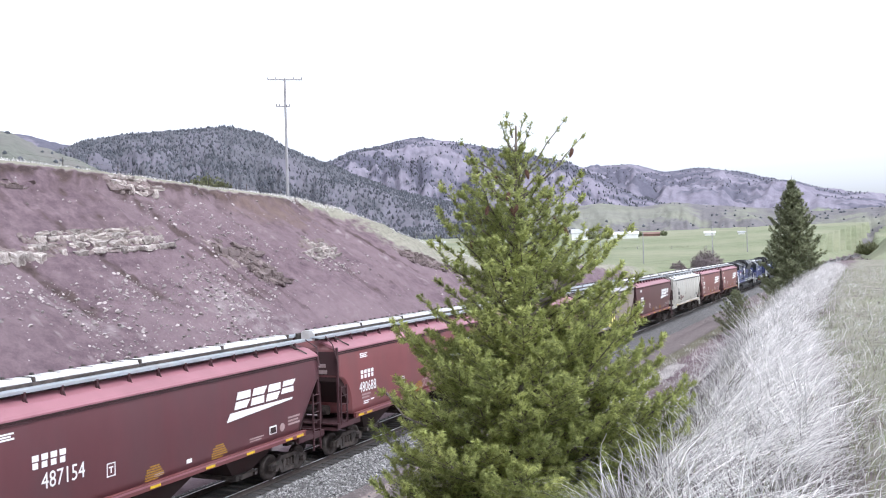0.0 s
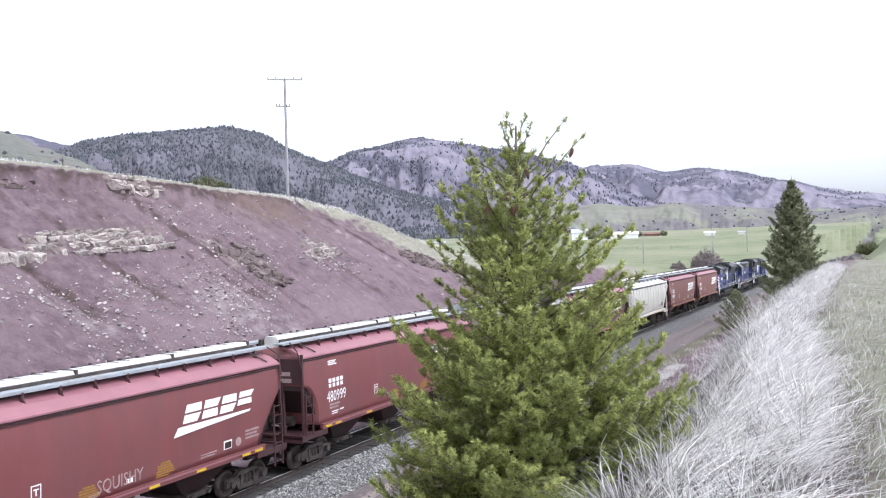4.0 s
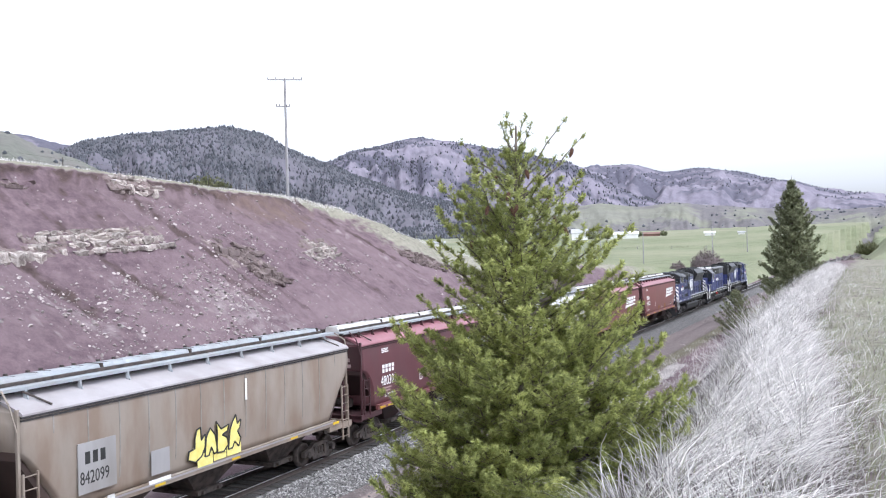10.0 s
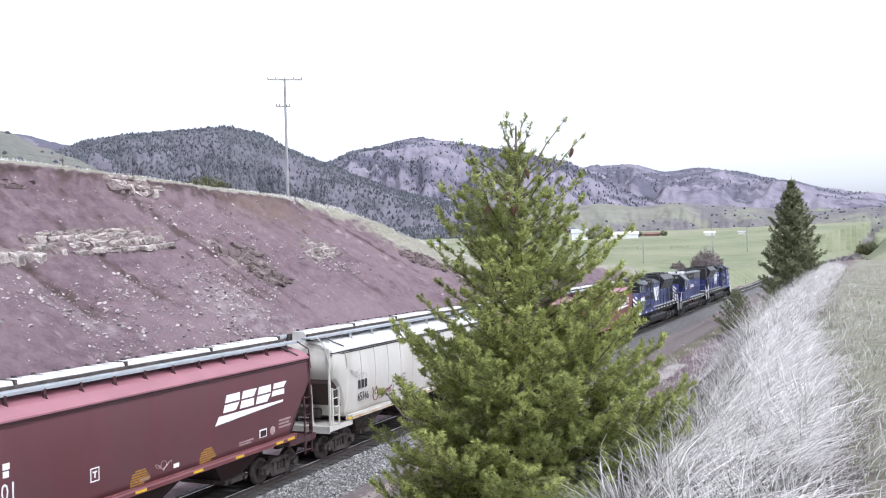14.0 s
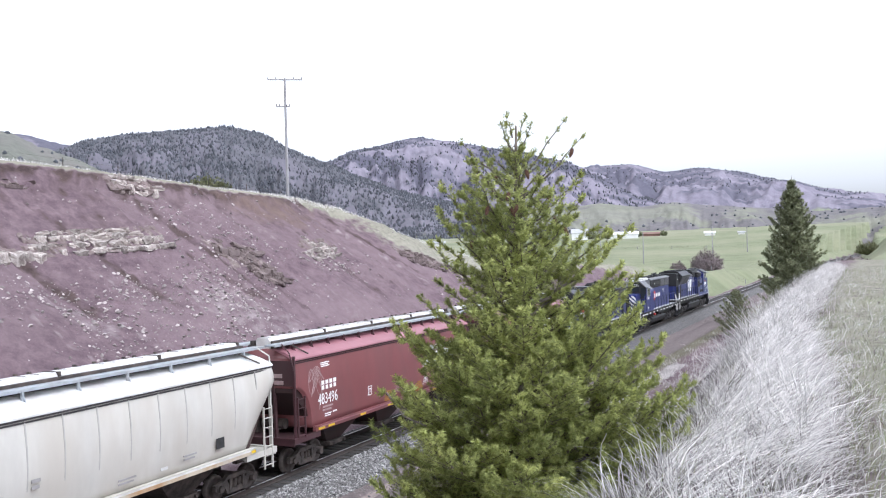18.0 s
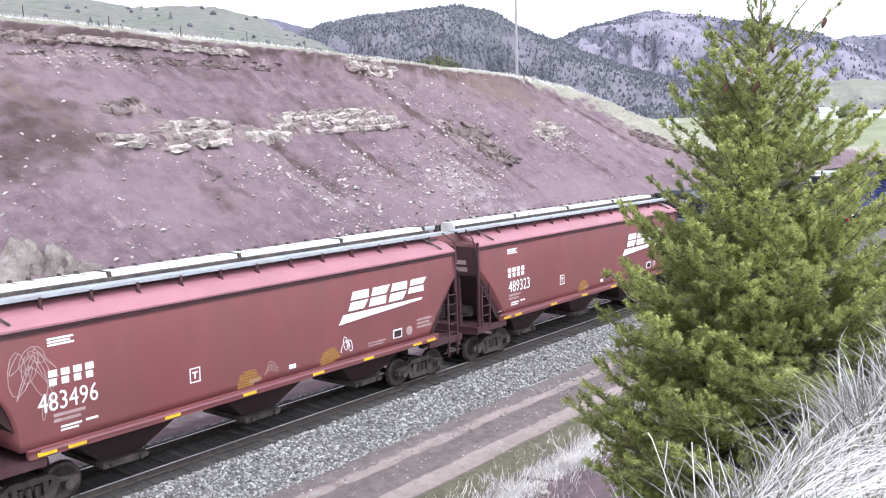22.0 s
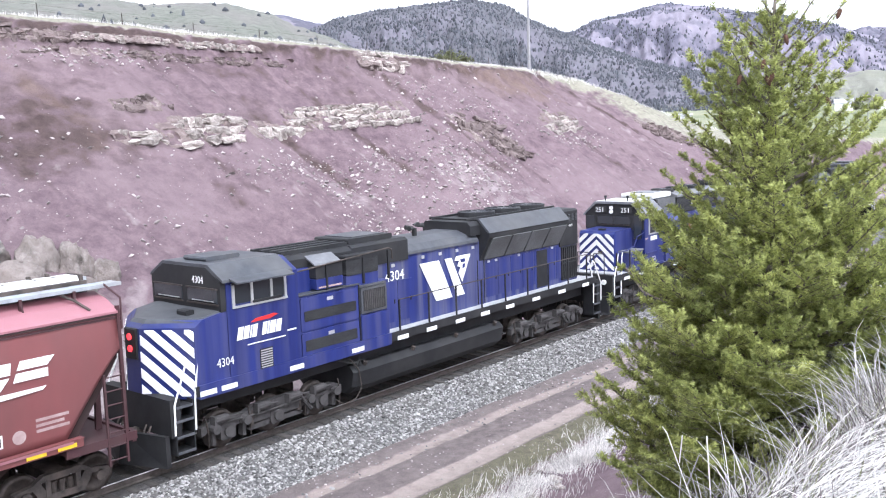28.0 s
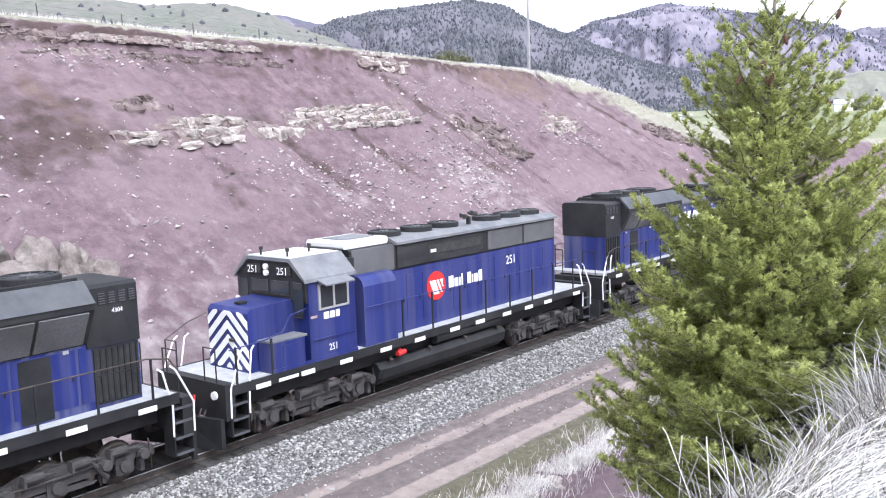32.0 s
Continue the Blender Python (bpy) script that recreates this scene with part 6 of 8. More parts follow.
    plate(lo, "inertial_filter", M_MESH, -3.92, -2.05, -1.0, 1.0, 3.88, 4.68, 0.04, "grey filter housing")
    s = Shape()
    s.prism_x([(-1.08, 4.64), (-1.08, 4.72), (-0.8, 4.84), (0.8, 4.84), (1.08, 4.72), (1.08, 4.64)], -2.0, 7.42)
    part("hood_roof", s, M_PALEROOF, lo, "pale dusty hood roof")
    plate(lo, "roof_box", M_HATCH, -4.1, -2.1, -0.8, 0.8, 4.72, 4.95, 0.06, "bleached roof box behind the cab")
    plate(lo, "roof_box_lid", M_PALEROOF, -3.7, -2.4, -0.5, 0.5, 4.95, 4.98)
    rg = plate(lo, "radiator_grille", M_GRILLE, -1.92, 2.62, -1.02, -0.95, 3.9, 4.6, 0.02, "dark radiator grille")
    plate(rg, "shutter", M_INK, -0.4, 2.45, -1.035, -1.01, 4.15, 4.45)
    plate(rg, "plate_label", M_MARK, -0.3, -0.02, -1.045, -1.03, 4.2, 4.3)
    for x0, x1 in ((2.95, 5.1), (5.2, 7.3)):
        plate(lo, "radiator_panel", M_MESH, x0, x1, -1.0, -0.95, 3.9, 4.58, 0.02, "grey mesh panel")
    doors(lo, [-2.3 + 0.8 * i for i in range(12)], deck + 0.25, 3.6, -0.95, 0.78)
    for x in (-1.4, 0.2, 1.65, 4.2, 5.5, 6.8):
        fan(lo, x, 4.84, 0.55)
    s = Shape()
    s.cyl((0.0, -0.965, 3.04), (0.0, -0.985, 3.04), 0.49, 28)
    disc = part("roundel", s, M_REDPAINT, lo, "red round emblem with white strokes")
    for a, b, low, high in ((-0.36, -0.06, 2.76, 3.24), (0.0, 0.1, 2.8, 3.24), (0.16, 0.34, 2.98, 3.24)):
        s = Shape()
        slab(s, [(a + 0.22, low), (min(b + 0.2, 0.3), low), (b, high), (a, high)], -0.99)
        part("stroke", s, M_MARK, disc)
    word_blocks(lo, 0.66, 2.86, -0.985, (0.25, 0.2, 0.07, 0.07, 0, 0.2, 0.07, 0.2, 0.2), 0.4, 0.06, 0.0, (0, 3, 5, 8))
    lettering("loco_number", "251", 0.45, M_MARK, lo, 4.02, -0.985, 3.24, squeeze=0.95, label="white painted number")
    handrail(lo, [(-3.92, -1.5, deck + 1.22), (4.6, -1.5, deck + 1.2), (8.2, -1.5, deck + 1.15), (8.7, -1.5, deck + 0.8)], [-2.3 + 1.45 * i for i in range(8)], deck, -1.5, M_BLUE, deck + 1.2)
    handrail(lo, [(-9.0, -1.5, deck + 0.95), (-7.8, -1.5, deck + 1.0), (-7.2, -1.5, deck + 1.1), (-6.9, -1.5, deck + 1.5), (-6.3, -1.5, deck + 1.6)], [-8.8, -7.6], deck, -1.5, M_BLUE, deck + 1.0)
    handrail(lo, [(-3.9, 1.5, deck + 1.2), (8.6, 1.5, deck + 1.15)], [-2.3 + 1.45 * i for i in range(8)], deck, 1.5, M_BLUE, deck + 1.2)
    plate(lo, "battery_box", M_BLUE, -7.6, -6.4, -1.49, -0.95, deck, 2.62, 0.03)
    plate(lo, "battery_lid", M_PALEROOF, -7.62, -6.3, -1.5, -0.93, 2.62, 2.67)
    plate(lo, "battery_box", M_BLUE, -7.2, -6.45, -1.52, -1.48, deck + 0.1, 2.5, 0.02)
    plate(lo, "side_skirt", M_BLUE, -7.6, -4.36, -1.535, -1.5, 1.72, 1.9)
    s = Shape()
    s.cyl((-0.6, -1.3, 1.38), (3.0, -1.3, 1.38), 0.17, 14)
    part("air_reservoir", s, M_BLACK, lo, "long black air reservoir over the tank")
    for xx, sx in ((-8.75, -1), (8.85, 1)):
        for ys in (-1, 1):
            steps_at(lo, xx, sx, ys)
    for y in (-1.1, -0.6, 0.6, 1.1):
        s = Shape()
        s.tube([(-9.15, y, 1.7), (-9.15, y, 2.75)], 0.02)
        part("end_rail_post", s, M_BLACK, lo)
    s = Shape()
    s.tube([(-9.15, -1.1, 2.75), (-9.15, -0.6, 2.75)], 0.02)
    s.tube([(-9.15, 0.6, 2.75), (-9.15, 1.1, 2.75), (-8.4, 1.1, 3.1), (-7.9, 0.9, 3.3)], 0.02)
    part("end_rail", s, M_STEEL, lo)
    s = Shape()
    s.cyl((-9.25, -1.15, 1.55), (-9.32, -1.15, 1.55), 0.11, 14)
    part("ditch_light", s, M_MARK, lo)
    s = Shape()
    s.tube([(-9.4, -0.45, 1.5), (-9.5, -0.5, 1.2), (-9.45, -0.42, 0.9)], 0.04)
    part("red_hose", s, M_REDPAINT, lo, "red air hose at the front sill")
    sill_marks(lo, (-8.0, -6.4, -4.9, -3.2, -1.6, 0.2, 1.6, 3.2, 4.6, 5.9, 8.0), deck)
    bars(lo, -7.45, deck - 0.14, 0.7, 0.1, 1, M_MARK, "small_print", -1.555, 0.1)
    horns(lo, 2.6, -0.4, 4.9)
    s = Shape()
    s.cyl((-2.6, -1.48, 1.32), (-2.25, -1.48, 1.32), 0.09, 10)
    s.cyl((-2.42, -1.42, 1.2), (-2.42, -1.42, 1.45), 0.05, 8)
    part("red_valve", s, M_REDPAINT, lo)
    return lo


lead = loco_modern("4304")
put(lead, 163.0, "blue and black diesel locomotive with a striped wide nose", 0.508, "locomotive")
middle = loco_classic()
put(middle, 183.7, "blue older diesel locomotive with a red round emblem", 0.508, "locomotive")
tail = loco_modern("4306")
for o in tail.children_recursive:                 # this one runs cab-last: the same build, handed
    if o.name.startswith("loco_number"):
        xs = [v.co.x for v in o.data.vertices]
        o.data.transform(Matrix.Translation((-(min(xs) + max(xs)), 0, 0)))
        continue
    o.data.transform(Matrix.Diagonal((-1, 1, 1, 1)))
    o.data.flip_normals()
    o.location.x = -o.location.x
put(tail, 204.4, "blue and black diesel locomotive with its flared radiators toward the train", 0.508, "locomotive")
for k in [k for k, (w, at, r) in enumerate(WHEELS) if w.parent is tail]:
    WHEELS[k] = (WHEELS[k][0], WHEELS[k][0].location.copy(), 0.508)


# ---- track: ballast bed, ties and rails ----
def along(name, profile, xs, material, label, kind="structure", parent=None, dz=0.0, wobble=0.0):
    v, f = [], []
    n = len(profile)
    for x in xs:
        for k, (y, z) in enumerate(profile):
            w = wobble * noise.noise(Vector((x * 1.7, y * 2.0, 2.0))) if 0 < k < n - 1 else 0
            v.append((x, track_y(x) + y, z + dz + w))
    for i in range(len(xs) - 1):
        for k in range(n - 1):
            f.append((i * n + k, i * n + k + 1, (i + 1) * n + k + 1, (i + 1) * n + k))
    me = bpy.data.meshes.new(name)
    me.from_pydata(v, [], f)
    me.materials.append(material)
    fix_normals(me)
    ob = new(name, me)
    ob.parent = parent
    return tagged(ob, label, kind=kind) if not parent else tagged(ob, label)


TX = steps((-60, 0, 2), (0, 70, 0.35), (70, 240, 2), (240, 620, 10))
along("ballast_bed", [(-3.15, -0.9), (-2.9, -0.78), (-2.5, -0.62), (-2.0, -0.4), (-1.7, -0.27), (-1.45, -0.22), (-0.7, -0.24), (0.7, -0.24), (1.45, -0.22), (1.8, -0.3), (2.4, -0.55), (3.1, -0.9)], TX, M_BALLAST, "grey crushed-stone track ballast", wobble=0.05)
# a strip of oily ballast whose colour also holds the train's shadow
along("oily_ballast", [(-1.32, -0.262), (-1.2, -0.2), (-0.95, -0.19), (-0.6, -0.2), (0.0, -0.21), (0.6, -0.2), (0.95, -0.19), (1.4, -0.2), (1.62, -0.262)], TX, M_SHADEBALLAST, "oily ballast between the rails, with the train's shade in its colour", wobble=0.015)
track = tagged(new("railway_track"), "single railway track with steel rails on wooden ties", "track", kind="structure")
RX = steps((-60, 70, 2), (70, 240, 4), (240, 620, 10))
for side in (-1, 1):
    c = side * 0.753
    rail = along("rail", [(c - 0.07, -0.17), (c - 0.07, -0.155), (c - 0.012, -0.13), (c - 0.012, -0.045), (c - 0.036, -0.035), (c - 0.036, -0.004), (c + 0.036, -0.004), (c + 0.036, -0.035), (c + 0.012, -0.045), (c + 0.012, -0.13), (c + 0.07, -0.155), (c + 0.07, -0.17)], RX, M_RAIL, "rusty steel rail", parent=track)
    along("rail_head", [(c - 0.035, -0.003), (c - 0.03, 0.0), (c + 0.03, 0.0), (c + 0.035, -0.003)], RX, M_RAILTOP, "bright worn rail head", parent=rail)
tie = Shape()
tie.box(-0.115, 0.115, -1.3, 1.3, -0.36, -0.172, 0.015)
tie_me = tie.mesh("tie", M_TIE)
rnd = random.Random(8)
for i in range(150):
    x = -4 + 0.52 * i
    t = new("tie", tie_me)
    t.parent = track
    t.matrix_local = pose(x + rnd.uniform(-0.03, 0.03), track_y(x) + rnd.uniform(-0.05, 0.05), rnd.uniform(-0.02, 0.008), 0, 0, rnd.uniform(-2, 2))

# loose ballast on the near shoulder


def stone_pile(name, spots, material, label, rnd, category="stones", flat=0.7):
    """Many small angular stones as one mesh; spots: (x, y, z, size)."""
    v, f = [], []
    base = [(1, 0, 0), (0.3, 0.9, 0.1), (-0.8, 0.5, 0), (-0.7, -0.6, 0.1), (0.4, -0.9, -0.1), (0.1, 0.1, 1), (-0.1, 0.0, -0.9)]
    faces = [(0, 1, 5), (1, 2, 5), (2, 3, 5), (3, 4, 5), (4, 0, 5), (1, 0, 6), (2, 1, 6), (3, 2, 6), (4, 3, 6), (0, 4, 6)]
    for x, y, z, r in spots:
        o = len(v)
        a = rnd.random() * 6.28
        c, s = cos(a), sin(a)
        tx, ty = rnd.uniform(-0.5, 0.5), rnd.uniform(-0.5, 0.5)
        for p, q, w in base:
            p, q, w = p * rnd.uniform(0.6, 1.2), q * rnd.uniform(0.6, 1.2), w * rnd.uniform(0.6, 1.2) * flat
            w += tx * p + ty * q
            v.append((x + r * (p * c - q * s), y + r * (p * s + q * c), z + r * w))
        f += [tuple(o + i for i in t) for t in faces]
    me = bpy.data.meshes.new(name)
    me.from_pydata(v, [], f)
    me.materials.append(material)
    return tagged(new(name, me), label, category, kind="stuff")


def shoulder(y):
    return knots(y, [(-3.3, -0.85), (-2.9, -0.78), (-2.5, -0.62), (-2.0, -0.4), (-1.7, -0.27), (-1.45, -0.22), (1.45, -0.22)])


spots = []
for i in range(40000):
    x = 5 + 60 * rnd.random() ** 1.3
    y = rnd.uniform(-3.3, -1.3)
    if rnd.random() < 0.08:
        y -= rnd.random() ** 2 * 1.2
    if i % 5 == 0:
        y = rnd.uniform(1.5, 3.1)
    spots.append((x, track_y(x) + y, max(shoulder(-abs(y)), -0.8) + 0.005, rnd.uniform(0.022, 0.07)))
stone_pile("ballast_stones", spots, M_BSTONE, "grey angular ballast stones on the shoulder", rnd)

# ---- the cut: rock ledges, outcrops and fallen stones ----


def boulder_mesh(k):
    r = random.Random(100 + k)
    bm = bmesh.new()
    for i in range(22):
        p = Vector((r.uniform(-1, 1), r.uniform(-1, 1), r.uniform(-1, 1)))
        m = max(abs(p.x), abs(p.y), abs(p.z))
        p = p / m * r.uniform(0.75, 1.0)
        bm.verts.new((p.x, p.y, p.z))
    bmesh.ops.convex_hull(bm, input=bm.verts)
    loose = [v for v in bm.verts if not v.link_faces]
    bmesh.ops.delete(bm, geom=loose, context="VERTS")
    me = bpy.data.meshes.new("stone")
    bm.to_mesh(me)
    bm.free()
    me.materials.append(M_ROCK)
    return me


BOULDERS = [boulder_mesh(k) for k in range(12)]


def slope_point(x, up):
    """The place on the cut's face at a height z above the rails."""
    y = 5.5 + track_y(x) + up / 0.75
    for _ in range(6):
        y += (up - height(x, y)) / 0.8
    return y


def block_mesh(k, material):
    """A squared, chipped block of layered rock, about one unit in each direction."""
    r = random.Random(500 + k)
    bm = bmesh.new()
    bmesh.ops.create_cube(bm, size=1.0)
    bmesh.ops.subdivide_edges(bm, edges=bm.edges[:], cuts=2, use_grid_fill=True)
    o = Vector((k * 3.7, k * 1.3, 0.5))
    for v in bm.verts:
        n = sum(abs(c) > 0.49 for c in v.co)
        v.co *= 1 - (0.0, 0.0, 0.05, 0.13)[n] * r.uniform(0.5, 1.5)
        v.co += Vector((noise.noise(v.co * 2.1 + o), noise.noise(v.co * 2.3 - o), noise.noise(v.co * 2.2 + o * 2))) * 0.2
    me = bpy.data.meshes.new("block")
    bm.to_mesh(me)
    bm.free()
    me.materials.append(material)
    return me


BLOCKS = {m.name: [block_mesh(k, m) for k in range(12)] for m in (M_ROCK, M_DARKROCK)}


def ledge(label, x0, x1, z0, z1, size, seed, lean=0.0, material=M_ROCK, fill=0.78, out=0.3):
    """Courses of broken rock standing out of the earth face, block by block, the lowest hanging over a shadowed foot."""
    r = random.Random(seed)
    xm = (x0 + x1) / 2
    top = tagged(new("rock_ledge"), label, "rock", "rock ledges in the cut")
    top.location = (xm, slope_point(xm, (z0 + z1) / 2), (z0 + z1) / 2)
    rock_face(top, x0 - 0.3, x1 + 0.3, z0 + 0.05, z1 + 0.1, seed, lean, 0.25 * size, size, M_FACE, fill)
    z = z0
    while z < z1:
        h = min(size * r.uniform(0.42, 0.72), max(0.2, z1 - z))
        x = x0 + r.uniform(-0.3, 0.6) * size
        while x < x1:
            w = size * (0.3 + 1.2 * r.random() ** 1.6)
            u, q = (x + w / 2 - x0) / (x1 - x0), (z + h / 2 - z0) / (z1 - z0)
            zz = z + h / 2 + lean * (u - 0.5) + 0.2 * size * noise.noise(Vector((x * 0.5, seed, 3.0)))
            gone = noise.noise(Vector((x * 0.6, zz * 1.1, seed * 3.7))) + 0.35 * abs(2 * u - 1) ** 3 + 0.3 * q * q + r.uniform(-0.12, 0.12)
            if gone < fill - 0.4:
                o = new("block", r.choice(BLOCKS[material.name]))
                o.parent = top
                depth = size * r.uniform(0.9, 1.3)
                y = slope_point(x + w / 2, zz) + 0.5 * depth - out * size * (1.25 - 0.7 * q) + r.uniform(-0.3, 0.3) * size
                o.matrix_local = Matrix.Translation(Vector((x + w / 2, y, zz)) - top.location) @ pose(0, 0, 0, r.uniform(-14, 14), -degrees(atan2(lean, x1 - x0)) + r.uniform(-11, 11), r.uniform(-32, 32)) @ Matrix.Diagonal((w * r.uniform(0.8, 1.15), depth, h * r.uniform(0.7, 1.3), 1))
            x += w
        z += h
    return top


def rock_face(top, x0, x1, z0, z1, seed, lean, out, size, material, fill):
    """The standing face of a ledge: courses of fractured blocks with upright cracks, buried at its edges."""
    nx, nz = int((x1 - x0) / 0.09) + 1, int((z1 - z0) / 0.06) + 1
    v, f = [], []
    for j in range(nz + 1):
        for i in range(nx + 1):
            u, w = i / nx, j / nz
            x, z = lerp(x0, x1, u), lerp(z0, z1, w) + lean * (u - 0.5)
            y = 5.5 + track_y(x) + z / 0.75
            for _ in range(3):
                y += (z - height(x, y)) / 0.8
            bend = 0.35 * noise.noise(Vector((x * 0.8, seed, 0)))
            lay = (z - lean * (u - 0.5)) / (0.42 * size) + bend
            row = int(lay // 1)
            col = x / (size * (0.5 + 0.4 * noise.cell(Vector((row + 0.5, seed, 1.5))))) + 7.3 * noise.cell(Vector((row + 0.5, seed, 9.5))) + 0.3 * noise.noise(Vector((x * 2, z * 2, seed)))
            block = noise.cell(Vector((row + 0.5, (col // 1) + 0.5, seed + 0.5)))
            crack = min(smooth(0, 0.16, min(lay % 1, 1 - lay % 1)), 0.3 + 0.7 * smooth(0, 0.12, min(col % 1, 1 - col % 1)))
            env = fill + 0.9 * noise.noise(Vector((x * 0.6, z * 0.9, seed * 3.7))) + 0.3 * (block - 0.5) - 0.55 * abs(2 * u - 1) ** 4 - 0.75 * abs(2 * w - 1) ** 3
            env = min(1.0, max(-0.6, env * 3))
            o = out * env * (0.3 + 0.2 * w + 0.6 * block * crack) - 0.05
            g = Vector((noise.noise(Vector((x, z, 3)) * 5.1), 0, noise.noise(Vector((x, z, 9)) * 5.3))) * 0.05
            v.append(Vector((x, y - o, z + 0.2 * o)) + g - top.location)
    m = nx + 1
    for j in range(nz):
        for i in range(nx):
            k = j * m + i
            f += [(k, k + 1, k + m + 1), (k, k + m + 1, k + m)]
    s = Shape()
    s.v, s.f = [tuple(p) for p in v], f
    ob = new("rock_face", s.mesh("rock_face", material))
    ob.parent = top


ledge("pale ledge of broken layered rock in the earth bank", 25.0, 29.7, 7.85, 9.25, 0.8, 1, 0.2, fill=0.95, out=0.4)
ledge("low pale rock ledge half buried in earth", 22.5, 25.1, 7.95, 8.6, 0.7, 21, 0.0, fill=0.8)
ledge("short pale rock ledge jutting from the earth bank", 30.6, 33.9, 8.05, 8.95, 0.8, 2, 0.1, fill=0.85, out=0.45)
ledge("stepped tan rock ledge with square blocks", 34.2, 43.9, 8.55, 9.9, 0.7, 3, 0.5, fill=0.92, out=0.35)
ledge("dark leaning rock outcrop with fallen blocks", 47.2, 51.0, 6.4, 9.2, 0.75, 4, -0.9, material=M_DARKROCK, fill=0.72)
ledge("pale stepped rock outcrop", 57.4, 62.6, 7.8, 9.4, 0.7, 5, 0.3, fill=0.72)
ledge("tan block of rock just under the turf", 43.7, 47.3, 12.2, 13.5, 0.85, 6, -0.2, fill=0.85)
ledge("pale thin rock band just under the turf", 25.0, 36.0, 13.2, 13.6, 0.42, 7, -0.1, fill=0.85, out=0.45)
ledge("low dark rock band under the turf", 20.0, 38.0, 12.3, 12.8, 0.5, 8, -0.1, material=M_DARKROCK, fill=0.52, out=0.15)
ledge("broken dark rock under the turf", 17.0, 24.5, 13.0, 13.7, 0.6, 9, -0.1, material=M_DARKROCK, fill=0.6, out=0.2)
ledge("faint brown rock rib on the upper face", 23.4, 26.7, 9.5, 10.2, 0.6, 10, 0.1, material=M_DARKROCK, fill=0.65)
ledge("dark rock rib by the end of the cut", 71.0, 77.0, 6.4, 8.0, 0.6, 11, -2.0, material=M_DARKROCK, fill=0.6)


def rounded_mesh(k):
    """A worn, lumpy boulder with gullies."""
    bm = bmesh.new()
    bmesh.ops.create_icosphere(bm, subdivisions=4, radius=1.0)
    o = Vector((k * 7.3, k * 1.7, 0))
    for v in bm.verts:
        d = v.co.normalized()
        n = noise.noise(d * 1.3 + o) * 0.3 + noise.noise(d * 3.1 + o) * 0.2 + noise.noise(d * 8 + o) * 0.09 + noise.noise(d * 17 + o) * 0.04 - 0.3 * (0.3 - min(0.3, abs(noise.noise(Vector((d.x * 4.5, d.y * 4.5, d.z * 0.9)) + o)) * 1.5))
        v.co = d * (1 + n)
    me = bpy.data.meshes.new("boulder")
    bm.to_mesh(me)
    bm.free()
    me.materials.append(M_BOULDER)
    me.polygons.foreach_set("use_smooth", [True] * len(me.polygons))
    return me


ROUNDED = [rounded_mesh(k) for k in range(5)]
crag = tagged(new("rock_outcrop"), "rounded pale boulders bulging from the scree", "rock", "rock ledges in the cut")
crag.location = (14.5, slope_point(14.5, 3.6), 3.6)
for k, (x, z, w, h) in enumerate(((11.4, 4.2, 1.1, 0.9), (12.8, 3.5, 1.3, 1.1), (14.2, 4.4, 1.0, 0.9), (14.6, 3.2, 1.3, 1.0), (15.8, 4.0, 0.9, 1.0), (16.9, 3.6, 0.8, 1.0), (17.7, 3.2, 0.6, 0.8), (16.2, 2.8, 1.0, 0.8), (12.2, 2.6, 1.2, 0.8))):
    o = new("boulder", ROUNDED[k % 5])
    o.parent = crag
    o.matrix_local = Matrix.Translation(Vector((x, slope_point(x, z) + 0.35, z)) - crag.location) @ pose(0, 0, 0, 0, 8 * (k % 3) - 8, 50 * k) @ Matrix.Diagonal((w, w * 0.8, h, 1))

spots = []
for i in range(8500):
    mode = rnd.random()
    if mode < 0.24:
        x, z = rnd.uniform(8, 30) - 4 * rnd.random(), rnd.uniform(1.2, 8.6)
        if rnd.random() > smooth(33, 14, x) * (0.4 + noise.noise(Vector((x * 0.5, z * 0.6, 1)))):
            continue
    elif mode < 0.66:
        cx, cz, wx, wz = rnd.choice(((33, 6.2, 2.5, 1.4), (43.5, 6.6, 2.5, 1.6), (45, 5.6, 2.5, 1.3), (30, 6.6, 5, 1.0), (38.5, 6.8, 3.0, 1.2), (42.5, 6.2, 3, 1.3), (48, 7.5, 4, 2.0), (46, 11, 4, 1.5), (52, 9.5, 3, 1.8), (60, 7.4, 4, 0.8), (36, 5.2, 3, 1.5), (33, 3.5, 3, 1), (42, 4.2, 3.5, 1.1), (25, 12.2, 5, 0.5)))
        x, z = rnd.gauss(cx, wx * 0.5), rnd.gauss(cz, wz * 0.6)
    else:
        x, z = rnd.uniform(10, 80), 1 + 12 * rnd.random()
        if rnd.random() > 0.3:
            continue
    if z < 0.8 or x < 5:
        continue
    y = 5.5 + track_y(x) + z / 0.75
    h = height(x, y)
    if h < natural(x, y) - 0.25:
        k = rnd.random()
        spots.append((x, y, h + 0.01, 0.02 + 0.13 * k ** 6 + 0.035 * k))
stone_pile("fallen_stones", spots, M_STONES, "pale fallen stones strewn over the earth face", rnd)
spots = []
for i in range(2600):
    x, d = rnd.uniform(6, 60), -3.0 - 5.4 * rnd.random() ** 1.2
    spots.append((x, track_y(x) + d, height(x, track_y(x) + d), rnd.uniform(0.015, 0.05)))
stone_pile("road_gravel", spots, M_STONES, "small gravel on the dirt road", rnd)


